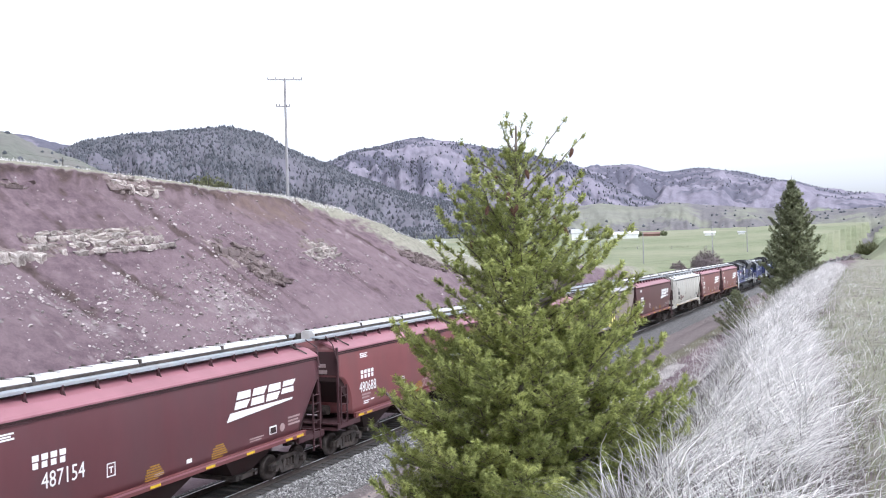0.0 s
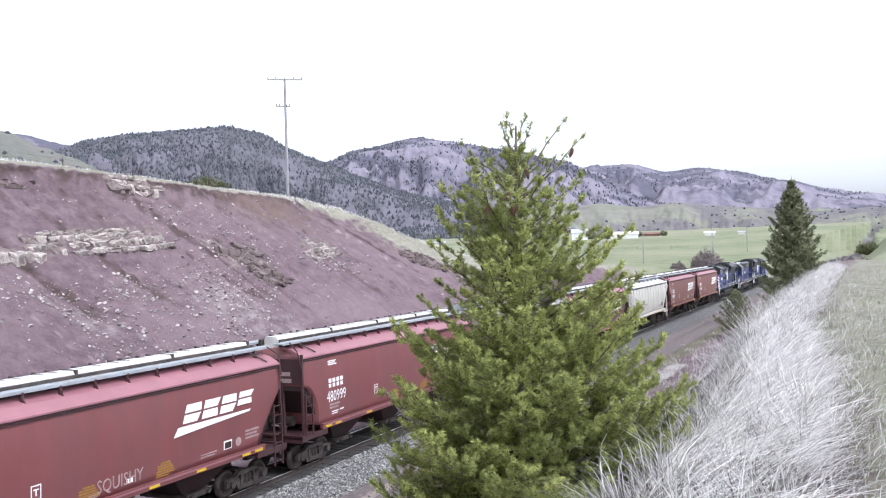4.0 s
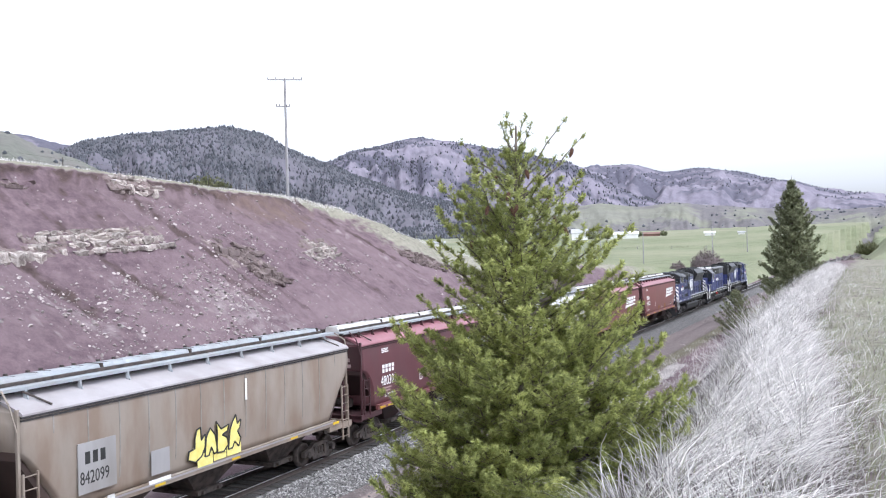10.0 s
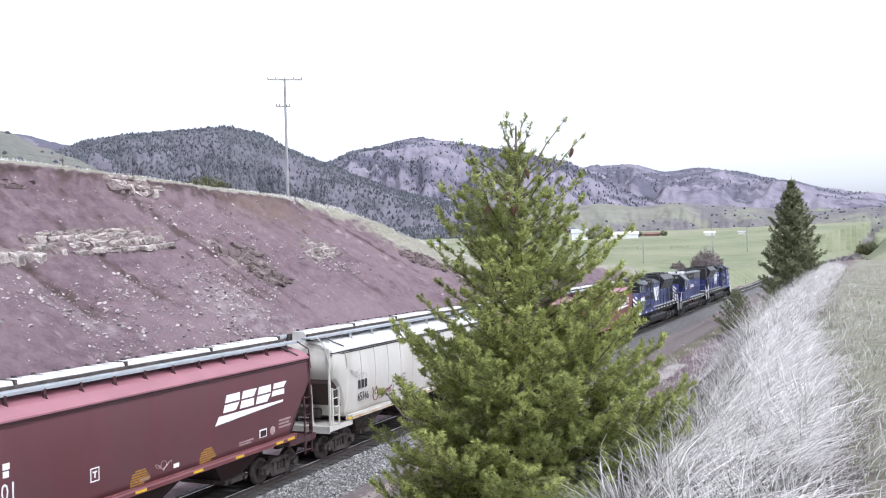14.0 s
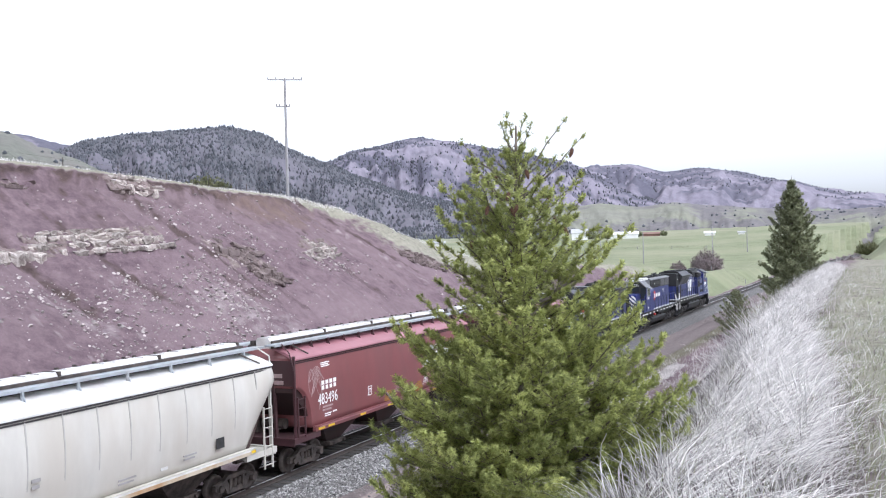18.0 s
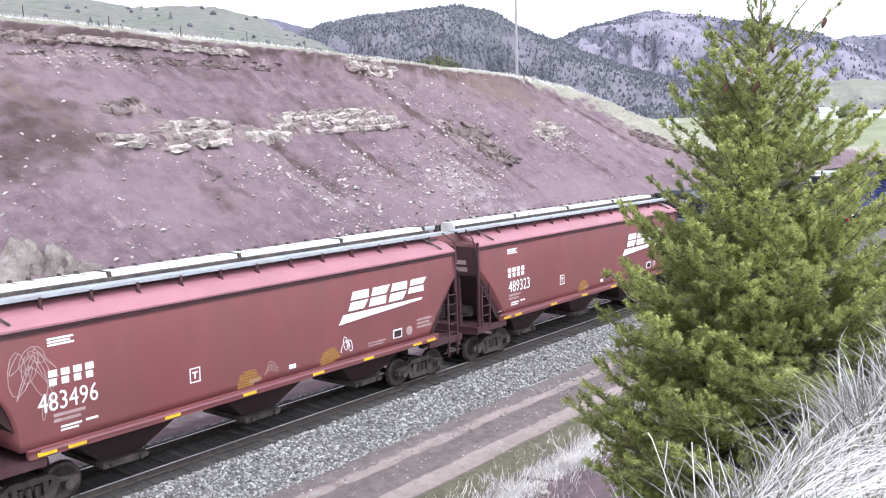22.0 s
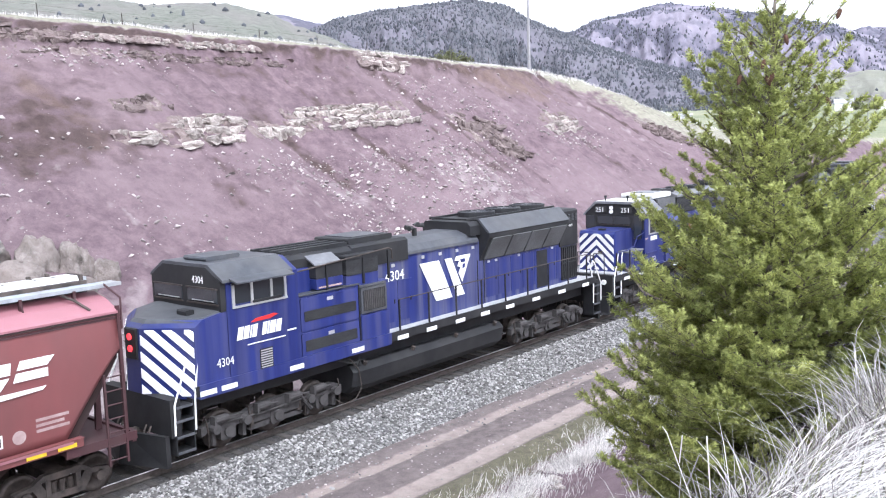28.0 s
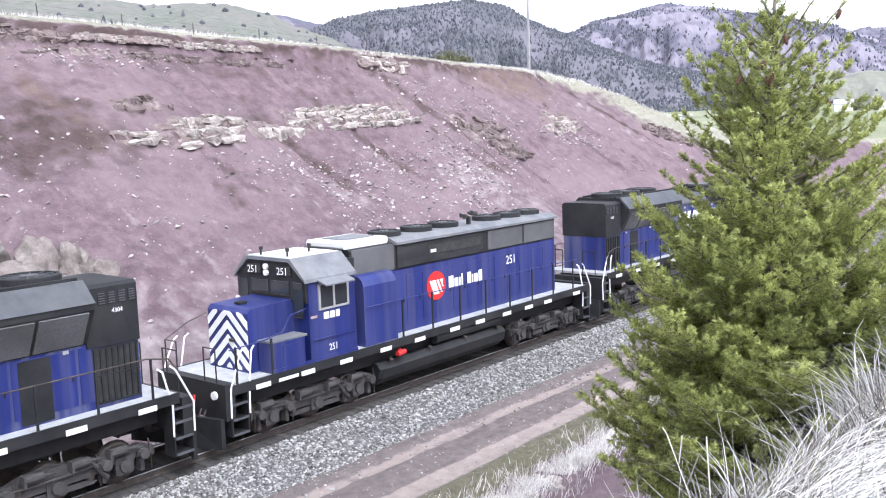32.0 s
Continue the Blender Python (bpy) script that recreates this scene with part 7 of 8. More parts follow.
# ---- conifers ----
def sprig(v, f, p, way, length, rnd, needles=14, spread=0.5, width=0.07):
    """A tuft of needles round the end of a twig."""
    s = way.orthogonal().normalized()
    t = way.cross(s)
    for k in range(needles):
        a = rnd.random() * 6.2832
        out = s * cos(a) + t * sin(a)
        along = rnd.uniform(-0.45, 0.6)
        at = p + way * (length * along)
        tip = at + way * (length * rnd.uniform(0.1, 0.32)) + out * (length * spread * rnd.uniform(0.75, 1.0) * (1.0 if along < 0.35 else 0.75))
        side = way.cross(out) * (length * width * rnd.uniform(0.6, 1.2))
        o = len(v)
        v += [tuple(at - side), tuple(at + side), tuple(tip)]
        f.append((o, o + 1, o + 2))


def conifer(x, y, z, tall, profile, limbs, seed, label, needle_m, twig_gap=0.16, sprig_len=0.16, per=14, leaders=(), lift=(0.1, 0.65), droop=0.25, group="conifers by the line", blade=0.085, skew=0.0, shape=0.85, spread=0.5, vary=(0.72, 1.12)):
    """A conifer: a tapered trunk, curved limbs in loose whorls, side twigs and tufts of needles."""
    r = random.Random(seed)
    tree = tagged(new("conifer_tree"), label, "tree", group)
    tree.location = (x, y, z)
    trunk = Shape()
    rings = []
    for i in range(13):
        u = i / 12
        q = tall * 0.026 * (1 - u) + 0.012
        cx, cy = 0.05 * sin(3 * u + seed), 0.05 * cos(2.3 * u)
        rings.append([(cx + q * cos(k * pi / 4), cy + q * sin(k * pi / 4), tall * 0.97 * u - 0.3 * (1 - u)) for k in range(8)])
    trunk.loft(rings)
    part("trunk", trunk, M_TWIG, tree, "grey-brown tapered trunk", True)
    stems, perches = [], []
    for i in range(limbs):
        u = max(0.0, (i + r.uniform(-0.4, 0.4)) / limbs) ** shape
        h = tall * (0.03 + 0.89 * u)
        a = i * 2.39996 + r.uniform(-0.3, 0.3)
        reach = knots(u, profile) * r.uniform(*vary) * (1 + skew * max(0, cos(a + 1.22)) * (1 if u < 0.7 else 0))
        stems.append((Vector((0, 0, h)), a, max(0.12, reach), lerp(lift[0], lift[1], u) + r.uniform(-0.08, 0.12), u))
    for h, a, reach, up in leaders:
        stems.append((Vector((0, 0, tall * h)), a, reach, up, 0.9))
    for root, a, reach, up, u in stems:
        wood, v, f = Shape(), [], []
        tuft, many = (sprig_len, per) if u < 0.88 else (sprig_len * 0.75, max(10, per * 2 // 3))
        flat = Vector((cos(a), sin(a), 0))
        n = max(4, int(reach / twig_gap))
        pts = []
        for k in range(n + 1):
            q = k / n
            d = root + flat * (reach * q) + Vector((0, 0, reach * (up * q - droop * q * (1 - q) * (1 - u) + 0.22 * q * q)))
            d += Vector((r.uniform(-1, 1), r.uniform(-1, 1), r.uniform(-1, 1))) * 0.02
            pts.append(d)
        thick = 0.006 + 0.013 * reach
        for k in range(n):
            wood.cyl(pts[k], pts[k + 1], thick * (1 - k / n) + 0.003, 5, thick * (1 - (k + 1) / n) + 0.003)
        for k in range(1, n + 1):
            q = k / n
            if q < 0.22:
                continue
            way = (pts[k] - pts[k - 1]).normalized()
            across = way.cross(Vector((0, 0, 1))).normalized()
            long = reach * (0.46 if u < 0.55 else 0.28 if u < 0.85 else 0.12) * (1 - q) ** 0.7 + twig_gap * (0.5 if u < 0.85 else 0.2)
            for side in (-1, 1):
                tw = (way * 0.75 + across * side * r.uniform(0.6, 1.0) + Vector((0, 0, r.uniform(-0.1, 0.45)))).normalized()
                m = max(1, int(long / (tuft * 0.8)))
                if m > 1:
                    wood.cyl(pts[k], pts[k] + tw * long, 0.005, 4, 0.002)
                for j in range(m):
                    p = pts[k] + tw * (long * (j + 0.7) / m) + Vector((r.uniform(-1, 1), r.uniform(-1, 1), r.uniform(-1, 1))) * tuft * 0.3
                    sprig(v, f, p, (tw + Vector((0, 0, r.uniform(0, 0.5)))).normalized(), tuft * r.uniform(0.75, 1.2), r, many, spread, blade)
            sprig(v, f, pts[k], way, tuft, r, many, spread, blade)
        sprig(v, f, pts[-1], (pts[-1] - pts[-2]).normalized(), tuft * 1.2, r, many, spread, blade)
        if u > 0.72:
            perches += pts[n // 2:n]
        limb = part("limb", wood, M_TWIG, tree)
        me = bpy.data.meshes.new("needles")
        me.from_pydata(v, [], f)
        me.materials.append(needle_m)
        ob = new("needles", me)
        ob.parent = limb
    return tree, perches


BX, BY = 10.55, -16.73
fir, perches = conifer(BX, BY, height(BX, BY) - 0.8, 9.80 - height(BX, BY) + 0.8, [(0, 1.95), (0.12, 2.2), (0.3, 1.95), (0.5, 1.48), (0.66, 1.16), (0.78, 0.95), (0.86, 0.74), (0.93, 0.4), (1, 0.12)], 236, 3,
              "bushy yellow-green fir on the grassy bank, with brown cones", M_NEEDLE, 0.092, 0.105, 24, skew=0.15, blade=0.09, shape=1.12, spread=0.6, vary=(0.7, 1.05),
              leaders=((0.86, -1.22, 0.6, 1.1), (0.83, -1.3, 0.82, 0.72), (0.86, 1.92, 0.62, 0.65), (0.89, 0.6, 0.35, 1.4), (0.92, 2.6, 0.2, 1.5), (0.93, -0.5, 0.2, 1.7), (0.9, -2.0, 0.3, 1.2), (0.95, 1.0, 0.12, 2.0), (0.5, -1.5, 1.35, 0.75), (0.46, -1.2, 1.4, 0.55), (0.42, -2.0, 1.5, 0.6)))
rnd = random.Random(12)
cone = Shape()
cone.loft([[(q * cos(k * pi / 4), q * sin(k * pi / 4), z) for k in range(8)] for z, q in ((0, 0.008), (-0.02, 0.022), (-0.06, 0.027), (-0.1, 0.017), (-0.12, 0.004))])
cone_me = cone.mesh("cone", M_CONE, True)
for p in rnd.sample(perches, 20):
    o = new("cone", cone_me)
    o.parent = fir
    o.matrix_local = Matrix.Translation(p - Vector((0, 0, 0.02))) @ pose(0, 0, 0, rnd.uniform(-25, 25), rnd.uniform(-25, 25), 0)
dead = Shape()
dead.tube([(-0.55, 1.0, 2.9), (-0.7, 1.25, 3.05), (-0.85, 1.4, 3.35)], 0.012, 5)
part("dead_twig", dead, M_BRUSH, fir, "bare pale dead twig")

PINE = [(0, 2.6), (0.12, 3.4), (0.3, 2.95), (0.55, 2.1), (0.8, 1.05), (0.93, 0.4), (1, 0.12)]
conifer(107, -14.2, height(107, -14.2) - 0.3, 16.1 - height(107, -14.2), PINE, 175, 21, "tall dark green fir on the bank above the road", M_PINE, 0.3, 0.55, 14, droop=0.4, lift=(0.0, 0.6), blade=0.11)
conifer(90, -10.0, height(90, -10.0) - 0.2, 4.6, [(0, 1.5), (0.15, 1.9), (0.45, 1.3), (0.75, 0.7), (0.9, 0.3), (1, 0.1)], 48, 22, "small dark green fir beside the service road", M_PINE, 0.25, 0.36, 12, droop=0.4, blade=0.11)
conifer(97, -13.0, height(97, -13.0) - 0.2, 4.0, [(0, 1.4), (0.3, 1.5), (0.7, 0.9), (1, 0.1)], 24, 23, "low spreading dark fir under the tall one", M_PINE, 0.28, 0.38, 12, droop=0.4, blade=0.11)

# ---- dry grass ----


def blades(name, spots, material, label, rnd, curl=0.5, width=0.006, lean=(0.0, 0.0), segs=3):
    """Bent grass blades as one mesh; spots: (x, y, z, length)."""
    v, f = [], []
    for x, y, z, h in spots:
        a = 5.0 * noise.noise(Vector((x * 1.1, y * 1.1, 4.0))) + 2.5 * noise.noise(Vector((x * 3.5, y * 3.5, 9.0))) - 1.2 + rnd.gauss(0, 0.95)
        q = curl * (0.25 + 0.75 * rnd.random())
        bx, by = cos(a) * q * 0.8 + lean[0] * 0.6, sin(a) * q * 0.8 + lean[1] * 0.6
        w = width * rnd.uniform(0.6, 1.4) * (1 + h)
        wx, wy = -sin(a + 1.2) * w, cos(a + 1.2) * w
        o = len(v)
        for k in range(segs):
            q = k / segs
            cx, cy, cz = x + bx * h * q * q, y + by * h * q * q, z - 0.02 + h * q * (1 - 0.28 * q * hypot(bx, by))
            t = 1 - 0.6 * q
            v += [(cx - wx * t, cy - wy * t, cz), (cx + wx * t, cy + wy * t, cz)]
        v.append((x + bx * h, y + by * h, z + h * (1 - 0.42 * hypot(bx, by))))
        for k in range(segs - 1):
            f.append((o + 2 * k, o + 2 * k + 1, o + 2 * k + 3, o + 2 * k + 2))
        f.append((o + 2 * segs - 2, o + 2 * segs - 1, o + 2 * segs))
    me = bpy.data.meshes.new(name)
    me.from_pydata(v, [], f)
    me.materials.append(material)
    return tagged(new(name, me), label, "grass", kind="stuff")


rnd = random.Random(77)
dry, green = [], []
for i in range(255000):
    x = 1.2 + 75 * rnd.random() ** 2.3
    edge = bank_edge(x)
    off = max(rnd.gauss(0.5, 0.8), -0.35) if rnd.random() < 0.55 else rnd.uniform(0.0, 7.0) * (1 + x / 40)
    y = edge - off
    if hypot(x, y - EYE.y) < 1.0 or y > track_y(x) - 8:
        continue
    tuft = 0.45 + 1.3 * noise.noise(Vector((x * 1.3, y * 1.3, 2)))
    if rnd.random() > 0.15 + tuft * (1.0 if off < 1.5 else 0.7):
        continue
    h = rnd.uniform(0.25, 0.65) * (1.25 if off < 1.2 else 0.8)
    (dry if rnd.random() < (0.92 if off < 1.6 else 0.5) else green).append((x, y, height(x, y), h if off < 1.8 else h * 0.75))
for i in range(30000):
    x = rnd.uniform(-12, 1.6)
    off = max(rnd.gauss(0.5, 0.8), -0.35) if rnd.random() < 0.5 else rnd.uniform(0.0, 9.0)
    y = bank_edge(x) - off
    if hypot(x, y - EYE.y) < 1.1 or rnd.random() > 0.6 + 1.3 * noise.noise(Vector((x * 1.3, y * 1.3, 2))):
        continue
    (dry if rnd.random() < (0.92 if off < 2.2 else 0.62) else green).append((x, y, height(x, y), rnd.uniform(0.2, 0.5)))
for i in range(9000):
    x = 8 + 55 * rnd.random() ** 1.4
    y = track_y(x) - 6.95 + rnd.gauss(0, 0.3)
    green.append((x, y, height(x, y), rnd.uniform(0.08, 0.2)))
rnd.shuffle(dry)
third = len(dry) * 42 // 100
# low dark blades give the gaps their shade by colour
blades("old_grass", [(x, y, z, h * 0.7) for x, y, z, h in dry[:third]], M_SHADEGRASS, "matted old grass coloured dark as the shade under the pale blades", rnd, 1.4, 0.0036, (0.2, -0.4))
bold = dry[third:third + len(dry) // 9]
dry = dry[third + len(bold):]
blades("tall_dry_grass", [(x, y, z, h * 1.12) for x, y, z, h in bold if x > 8], M_STRAW, "long bleached grass stalks standing over the rest", rnd, 1.7, 0.0042, (0.15, -0.4), 4)
blades("dry_grass", [p for p in dry if rnd.random() < lerp(0.6, 0.9, smooth(3, 15, p[0])) * lerp(0.6, 1.0, smooth(2.6, 0.7, bank_edge(p[0]) - p[1]))], M_STRAW, "pale bleached dry grass along the bank's edge", rnd, 1.9, 0.0034, (0.2, -0.5), 4)
blades("new_grass", [(x, y, z, h * 0.6) for x, y, z, h in green], M_BLADE, "short new green grass among the dry", rnd, 0.7, 0.0035)
face = []
for i in range(42000):
    x = 3 + 100 * rnd.random() ** 1.5
    e, foot = bank_edge(x), track_y(x) - 6.7
    y = lerp(e, foot, rnd.random())
    if noise.noise(Vector((x * 0.5, y * 0.5, 8))) < -0.1 + 0.25 * rnd.random():
        continue
    face.append((x, y, height(x, y), rnd.uniform(0.12, 0.38)))
for i in range(52000):
    x = 8 + 60 * rnd.random() ** 1.5
    y = track_y(x) - 8.1 + rnd.gauss(0, 0.3)
    if noise.noise(Vector((x * 0.35, 4, 8))) > -0.2:
        face.append((x, y, height(x, y), rnd.uniform(0.12, 0.34)))
blades("bank_grass", face, M_STRAW, "tufts of pale dry grass down the bank's face", rnd, 0.9, 0.005)
crest = []
for i in range(16000):
    x = rnd.uniform(14, 95)
    y = track_y(x) + 5.5 + natural(x, 22 + track_y(x)) / 0.75 + rnd.uniform(-0.5, 6) * rnd.random()
    crest.append((x, y, height(x, y), rnd.uniform(0.1, 0.32)))
blades("crest_grass", crest, M_STRAW, "pale grass fringe along the top of the cut", rnd, 0.6, 0.009)


def bare_shrub(x, y, tall, wide, n, seed, material, label, name="bare_shrub"):
    r = random.Random(seed)
    e = tagged(new(name), label, "shrub")
    e.location = (x, y, height(x, y))
    s = Shape()
    for i in range(n):
        a, q = r.random() * 6.28, r.random()
        p = [Vector((0.15 * wide * cos(a) * r.random(), 0.15 * wide * sin(a) * r.random(), -0.05))]
        for k in range(4):
            p.append(p[-1] + Vector((cos(a + r.uniform(-0.7, 0.7)) * wide * 0.25 * q, sin(a + r.uniform(-0.7, 0.7)) * wide * 0.25 * q, tall * 0.25 * r.uniform(0.7, 1.1))))
        for k in range(4):
            s.cyl(p[k], p[k + 1], 0.006 * tall * (1 - k / 5) + 0.002, 4)
            for j in range(2):
                w = p[k + 1] + Vector((r.uniform(-1, 1) * wide * 0.14, r.uniform(-1, 1) * wide * 0.14, r.uniform(0.0, 0.16) * tall))
                s.cyl(p[k + 1], w, 0.003 * tall + 0.0015, 3, 0.0015)
    part("stem", s, material, e)
    return e


for k, (x, y, h, w, n) in enumerate(((23, -14.6, 1.5, 1.3, 12), (27, -13.8, 1.2, 1.2, 10), (34, -15.0, 1.3, 1.4, 12), (42, -14.6, 1.2, 1.5, 12), (52, -15.2, 1.5, 1.6, 12), (16.2, -8.6, 0.8, 0.9, 12), (18.0, -8.2, 0.7, 0.8, 12), (14.8, -9.2, 0.9, 0.9, 14), (20.5, -8.4, 0.8, 1.0, 14), (64, -15.5, 1.4, 1.5, 10), (76, -13.2, 2.6, 2.2, 18), (72, -14.2, 1.8, 1.8, 14), (81, -12.0, 1.8, 1.8, 12), (12.6, -18.2, 0.9, 0.5, 4), (8.8, -18.25, 0.9, 0.6, 5))):
    bare_shrub(x, y, h, w, n, 300 + k, M_STRAW, "leafless pale shrub on the bank")

# ---- dead stalks at the bank's edge, and pale stones along the road and under the fir ----
stalk = tagged(new("dead_stalk"), "bare pale dead stalk with a forked twig", "plant")
stalk.location = (6.0, -17.98, height(6.0, -17.98))
sz = 5.87 - stalk.location.z
s = Shape()
s.tube([(0, 0, -0.05), (0.05, 0.05, sz * 0.5), (0.1, 0.1, sz)], 0.005, 6)
part("stem", s, M_STRAW, stalk)
s = Shape()
s.tube([(0.0, 0.0, -0.02), (-0.03, 0.16, sz * 0.45), (0.0, 0.36, sz), (0.01, 0.4, sz * 1.05)], 0.0035, 5)
s.tube([(-0.01, 0.26, sz * 0.75), (0.02, 0.25, sz * 1.0)], 0.005, 4)
s.tube([(-0.015, 0.2, sz * 0.55), (0.01, 0.12, sz * 0.85)], 0.005, 4)
part("twig", s, M_STRAW, stalk)
pale = tagged(new("pale_stones"), "flat pale stones along the edge of the dirt road", "stones", "roadside stones")
pale.location = (20, track_y(20) - 8.3, height(20, track_y(20) - 8.3))
rnd = random.Random(41)
for k in range(46):
    x = rnd.uniform(14.5, 30) if k < 40 else rnd.uniform(8.5, 9.2)
    y = track_y(x) - 8.1 - abs(rnd.gauss(0, 0.5)) if k < 40 else rnd.uniform(-17.2, -16.8)
    o = new("stone", BOULDERS[k % 12])
    o.parent = pale
    q = rnd.uniform(0.06, 0.2) if k < 40 else 0.06
    o.matrix_local = Matrix.Translation(Vector((x, y, height(x, y))) - pale.location) @ pose(0, 0, 0, rnd.uniform(-10, 10), rnd.uniform(-10, 10), rnd.uniform(0, 360)) @ Matrix.Diagonal((q * 1.3, q, q * 0.45, 1))


# ---- poles, fences and the far valley ----
def polar(az, r):
    a = radians(az)
    return r * cos(a), EYE.y + r * sin(a)


def utility_pole(x, y, tall, label, z=None, arms=((0.0, 2.0), (-1.75, 0.9)), thick=0.13, turn=0):
    e = tagged(new("utility_pole"), label, "pole", "line poles")
    e.matrix_basis = pose(x, y, height(x, y) if z is None else z, 0, 0, turn)
    s = Shape()
    s.cyl((0, 0, -0.4), (0, 0, tall), thick, 10, thick * 0.65)
    part("pole", s, M_POLE, e)
    for dz, half in arms:
        s = Shape()
        c = 0 if half > 1 else -half * 0.35
        s.box(c - half, c + half, -0.05, 0.05, tall + dz - 0.18, tall + dz - 0.07)
        arm = part("cross_arm", s, M_POLE, e)
        for q in (-0.95, -0.5, 0.5, 0.95):
            s = Shape()
            s.cyl((c + half * q, 0, tall + dz - 0.07), (c + half * q, 0, tall + dz + 0.1), 0.04, 6)
            part("insulator", s, M_IRON, arm)
    return e


px, py = polar(33.72, 83.5)
utility_pole(px, py, 8.09 + 83.5 * tan(radians(10.85)) - height(px, py), "weathered grey utility pole with two cross-arms above the cut", arms=((0.0, 1.55), (-2.42, 0.6)), thick=0.14, turn=-56)
for az, r, top in ((11.93, 300, 0.83), (7.88, 320, 1.11), (5.9, 360, 0.95), (14.5, 420, 0.9)):
    x, y = polar(az, r)
    utility_pole(x, y, max(7, 8.09 + r * tan(radians(top)) - height(x, y)), "thin distant utility pole in the pasture", arms=((0.0, 1.0),), thick=0.2)


def building(az, r, w, d, h, roof_h, wall_m, roof_m, label, name="farm_building", turn=0, windows=0):
    x, y = polar(az, r)
    e = tagged(new(name), label, "building")
    e.matrix_basis = pose(x, y, height(x, y) - 0.3, 0, 0, az + 90 + turn)
    s = Shape()
    s.box(-w / 2, w / 2, -d / 2, d / 2, -1, h)
    part("wall", s, wall_m, e)
    s = Shape()
    s.prism_x([(-d / 2 - 0.5, h - 0.1), (0, h + roof_h), (d / 2 + 0.5, h - 0.1), (d / 2 + 0.5, h + 0.15), (0, h + roof_h + 0.25), (-d / 2 - 0.5, h + 0.15)], -w / 2 - 0.5, w / 2 + 0.5)
    part("roof", s, roof_m, e)
    for k in range(windows):
        s = Shape()
        c = -w / 2 + w * (k + 0.5) / windows
        for q in (-1, 1):
            s.box(c - 0.6, c + 0.6, q * d / 2 - 0.06, q * d / 2 + 0.06, h * 0.35, h * 0.8)
        part("window", s, M_GLASS, e)
    return e


building(13.07, 600, 18, 8.5, 2.8, 1.7, M_WALLWHITE, M_WALLWHITE, "long low white farm shed in the valley")
building(15.75, 600, 10, 9, 4.5, 2.6, M_WALLWHITE, M_ROOFGREY, "white farmhouse with a pale roof")
building(8.0, 610, 6.5, 4.4, 1.9, 0.9, M_WALLWHITE, M_WALLWHITE, "small white shed in the pasture")
building(6.2, 615, 4, 3.2, 1.45, 0.65, M_WALLWHITE, M_ROOFGREY, "tiny white shed far off in the pasture")
building(11.45, 640, 12, 6, 1.7, 1.0, M_ROOFRED, M_ROOFRED, "rust-red long barn under the hills")
building(27.6, 520, 14, 8, 3.5, 2.2, M_ROOFGREY, M_ROOFRED, "brown roofed ranch house beyond the cut", windows=4)
building(24.6, 560, 10, 6, 1.8, 1.0, M_WALLWHITE, M_ROOFGREY, "low white farm buildings beyond the cut")


def fence(pts, gap, tall, label, name="wire_fence", thick=0.05, wires=3, sag=0.0):
    """Posts along a line on the ground, with wires between them."""
    e = tagged(new(name), label, "fence")
    (x0, y0), (x1, y1) = pts
    e.location = (x0, y0, height(x0, y0))
    o = e.location
    n = max(2, int(hypot(x1 - x0, y1 - y0) / gap))
    spots = []
    r = random.Random(int(abs(x0 * 7 + y1)))
    for i in range(n + 1):
        x, y = lerp(x0, x1, i / n), lerp(y0, y1, i / n) + r.uniform(-0.2, 0.2)
        spots.append(Vector((x, y, height(x, y))) - o)
    for p in spots:
        s = Shape()
        s.cyl(p - Vector((0, 0, 0.3)), p + Vector((r.uniform(-0.08, 0.08), r.uniform(-0.08, 0.08), tall)), thick, 6, thick * 0.8)
        part("post", s, M_POLE if thick > 0.04 else M_IRON, e)
    for k in range(wires):
        z = tall * (0.35 + 0.28 * k)
        s = Shape()
        s.loft([[p + Vector((0, 0.006 * cos(q), z + 0.006 * sin(q))) for q in (0.0, 2.1, 4.2)] for p in spots])
        part("wire", s, M_IRON, e)
    return e


fence(((16, 28.5), (74, 26.0)), 4.6, 1.15, "thin wire fence along the top of the cut", thick=0.035)
fence(((80, 27), (150, 20)), 6, 1.2, "grey post and wire fence below the pasture")
fence((polar(16, 200), polar(6, 210)), 7, 1.2, "grey post and wire fence along the valley road", thick=0.07)
fence((polar(18, 430), polar(4, 400)), 14, 1.4, "far pasture fence with wooden posts", thick=0.1)
x, y = polar(46.3, 92)
gate = tagged(new("rail_fence"), "pale weathered wooden rail panel on the hillside", "fence")
gate.matrix_basis = pose(x, y, height(x, y) + 0.1, 0, 0, -42)
for dz in (0.5, 0.95):
    s = Shape()
    s.cyl((-1.7, 0, dz), (1.7, 0, dz + 0.04), 0.06, 8)
    part("rail", s, M_POLE, gate)
for dx in (-1.5, 1.5):
    s = Shape()
    s.cyl((dx, 0, -0.3), (dx, 0, 1.15), 0.08, 8)
    part("post", s, M_POLE, gate)


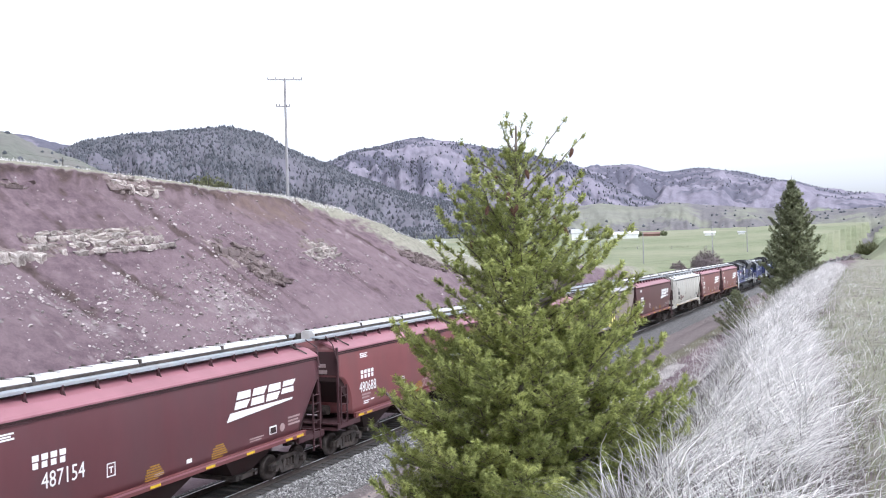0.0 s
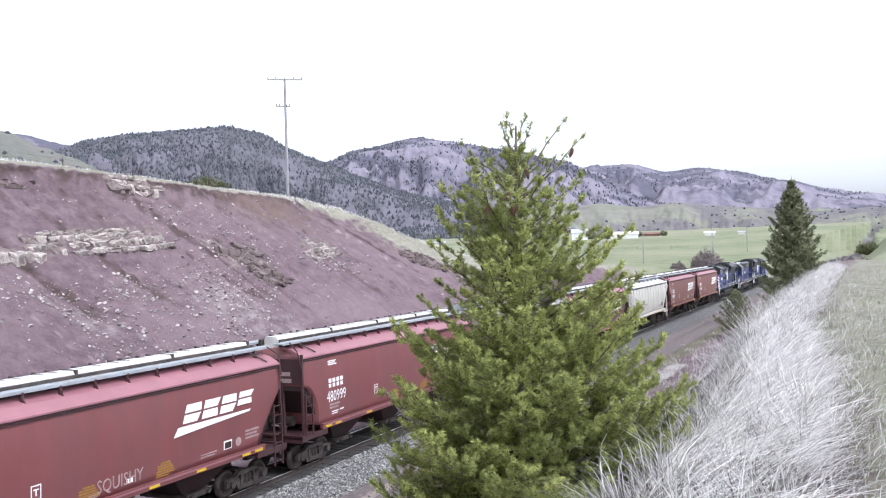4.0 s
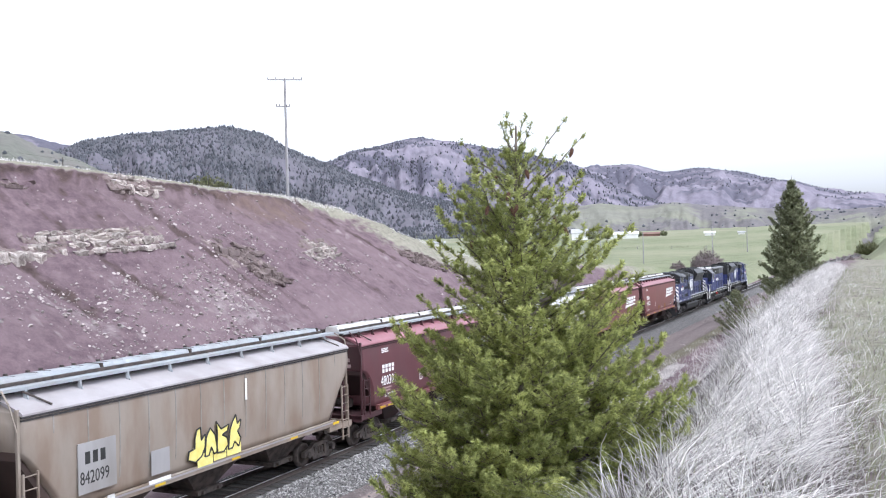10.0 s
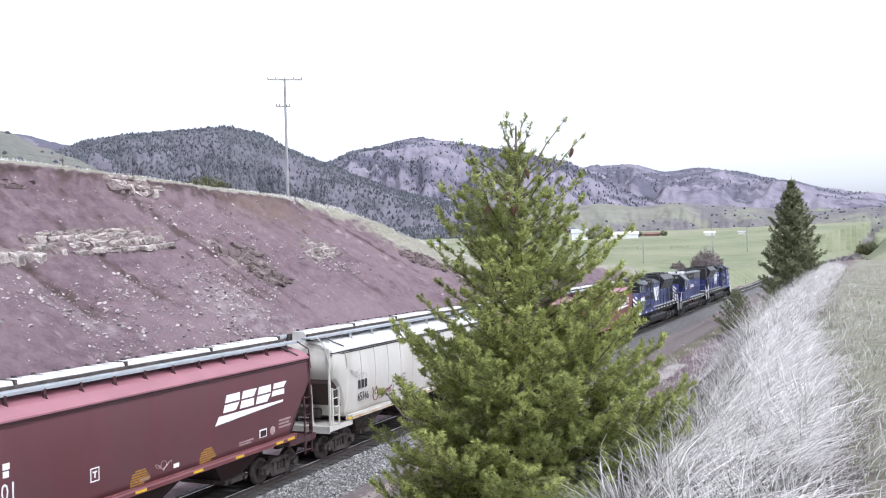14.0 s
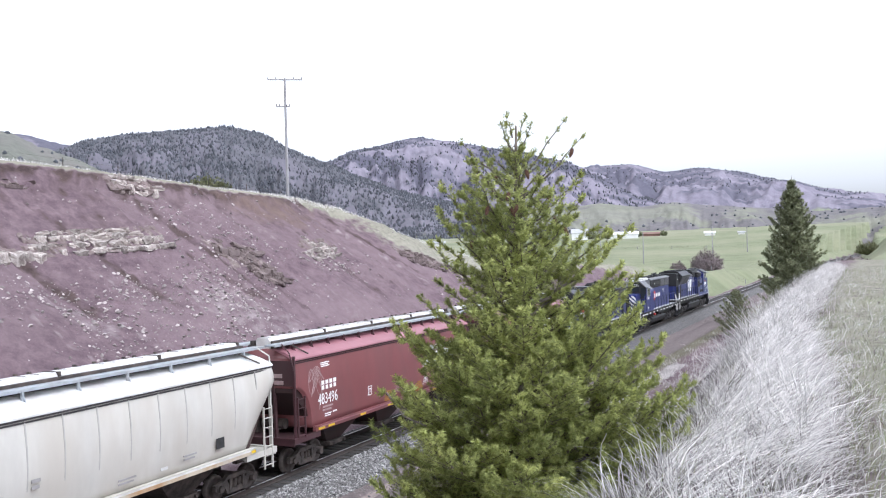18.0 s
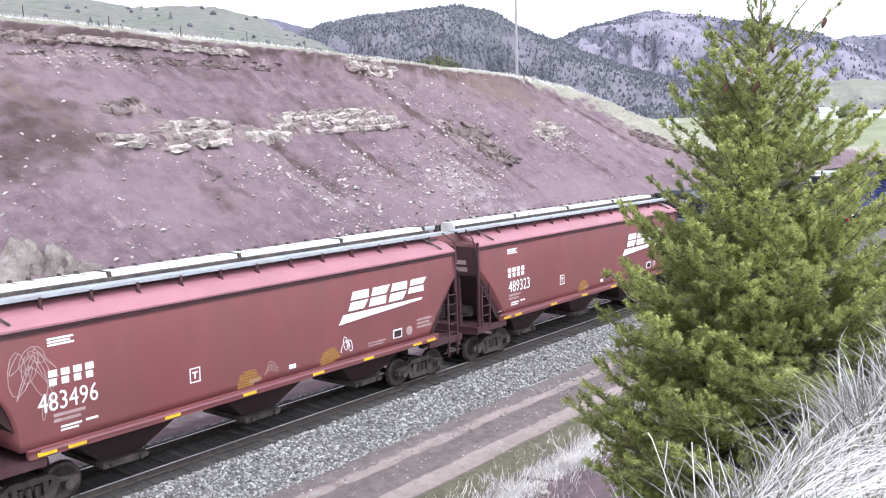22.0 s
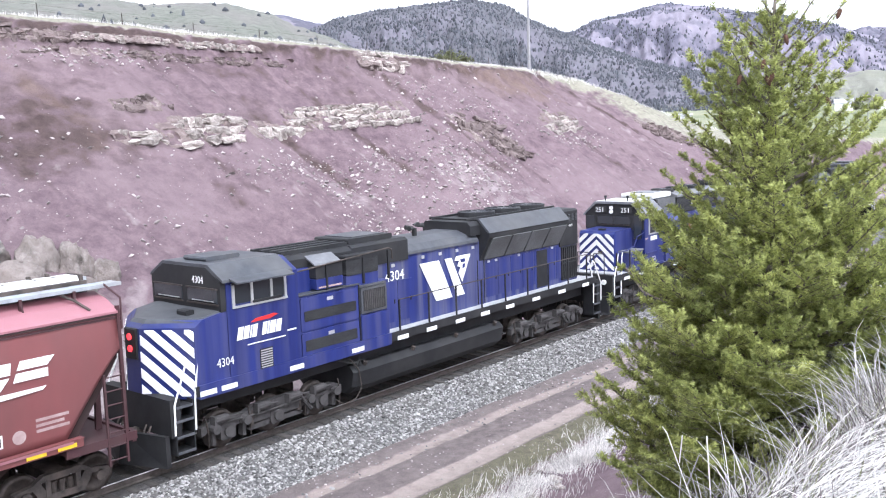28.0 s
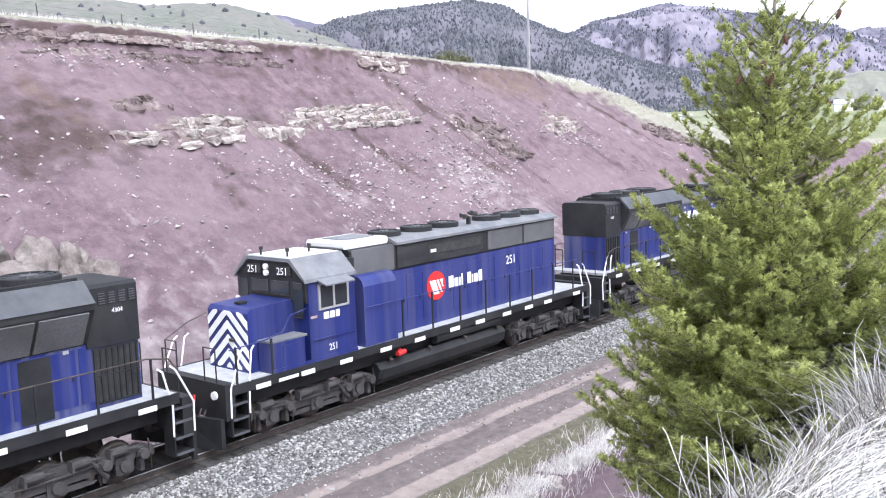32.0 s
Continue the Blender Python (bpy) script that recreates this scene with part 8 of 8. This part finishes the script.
def bush(x, y, tall, wide, n, seed, material, label, size=0.12):
    """A rounded bush: short stems and an uneven cloud of leaf tufts."""
    r = random.Random(seed)
    e = tagged(new("bush"), label, "bush")
    e.location = (x, y, height(x, y))
    stems = Shape()
    v, f = [], []
    for i in range(n):
        a, u, q = r.random() * 6.28, r.random() ** 0.5, r.random()
        p = Vector((cos(a) * u * wide, sin(a) * u * wide, tall * (0.12 + 0.8 * q * (1 - 0.6 * u * u))))
        p *= 0.85 + 0.3 * noise.noise(p * 1.5 + Vector((seed, 0, 0)))
        sprig(v, f, p, (p.normalized() + Vector((0, 0, 0.4))).normalized(), size * r.uniform(0.8, 1.3), r, 8, 0.6, 0.2)
        if i % 12 == 0:
            stems.cyl((0, 0, -0.1), p, 0.012 * tall, 4, 0.004)
    part("stem", stems, M_TWIG, e)
    me = bpy.data.meshes.new("foliage")
    me.from_pydata(v, [], f)
    me.materials.append(material)
    ob = new("foliage", me)
    ob.parent = e
    return e


x, y = polar(38.6, 84)
bush(x, y, 2.7, 2.3, 1300, 5, M_LEAFY, "round green juniper on the hill above the cut", 0.25)
x, y = polar(8.25, 235)
bush(x, y, 7.0, 4.3, 3000, 6, M_BRUSH, "large leafless violet-grey bush beside the track", 0.42)
x, y = polar(9.9, 240)
bush(x, y, 3.6, 2.2, 900, 7, M_BRUSH, "leafless violet-grey bush beside the track", 0.4)
x, y = polar(0.2, 165)
bush(x, y, 3.2, 3.6, 700, 8, M_BRUSH, "low leafless grey brush on the bank", 0.45)
x, y = polar(-0.6, 300)
bush(x, y, 5.0, 4.0, 700, 9, M_LEAFY, "dark green bush on the far bank", 0.6)
for k, (az, r, h) in enumerate(((14.0, 600, 6), (14.4, 610, 5), (14.9, 620, 6), (12.2, 630, 5), (10.7, 635, 4), (15.1, 605, 7))):
    x, y = polar(az, r)
    bush(x, y, h, h * 0.6, 160, 60 + k, M_PINE, "dark shelter tree beside the farm", 1.2)


# ---- what moves: the train rolls by at a walking horse's pace, its wheels with it ----
S_KEYS = [(0, -2.04), (3, 13.18), (6, 28.37), (8, 38.48), (10, 48.6), (12, 58.71), (14, 68.82), (17, 84.01), (19, 94.15), (21, 104.31), (23, 114.5), (25, 124.73), (28, 140.16), (30, 150.28), (32, 160.35)]


def rolled(t):
    for (a, p), (b, q) in zip(S_KEYS, S_KEYS[1:]):
        if t <= b:
            return lerp(p, q, (t - a) / (b - a))
    return S_KEYS[-1][1]


def motions():
    for thing, x in TRAIN:
        walk(thing, [(t, pose(x - s, track_y(x - s), 0, 0, 0, degrees(track_turn(x - s)))) for t, s in S_KEYS])
    for wheel, at, r in WHEELS:
        rows = []
        for i in range(0, 214):
            t = min(32.0, i * 0.15)
            rows.append((t, Matrix.Translation(at) @ Matrix.Rotation(-rolled(t) / r, 4, "Y")))
        walk(wheel, rows)


motions()
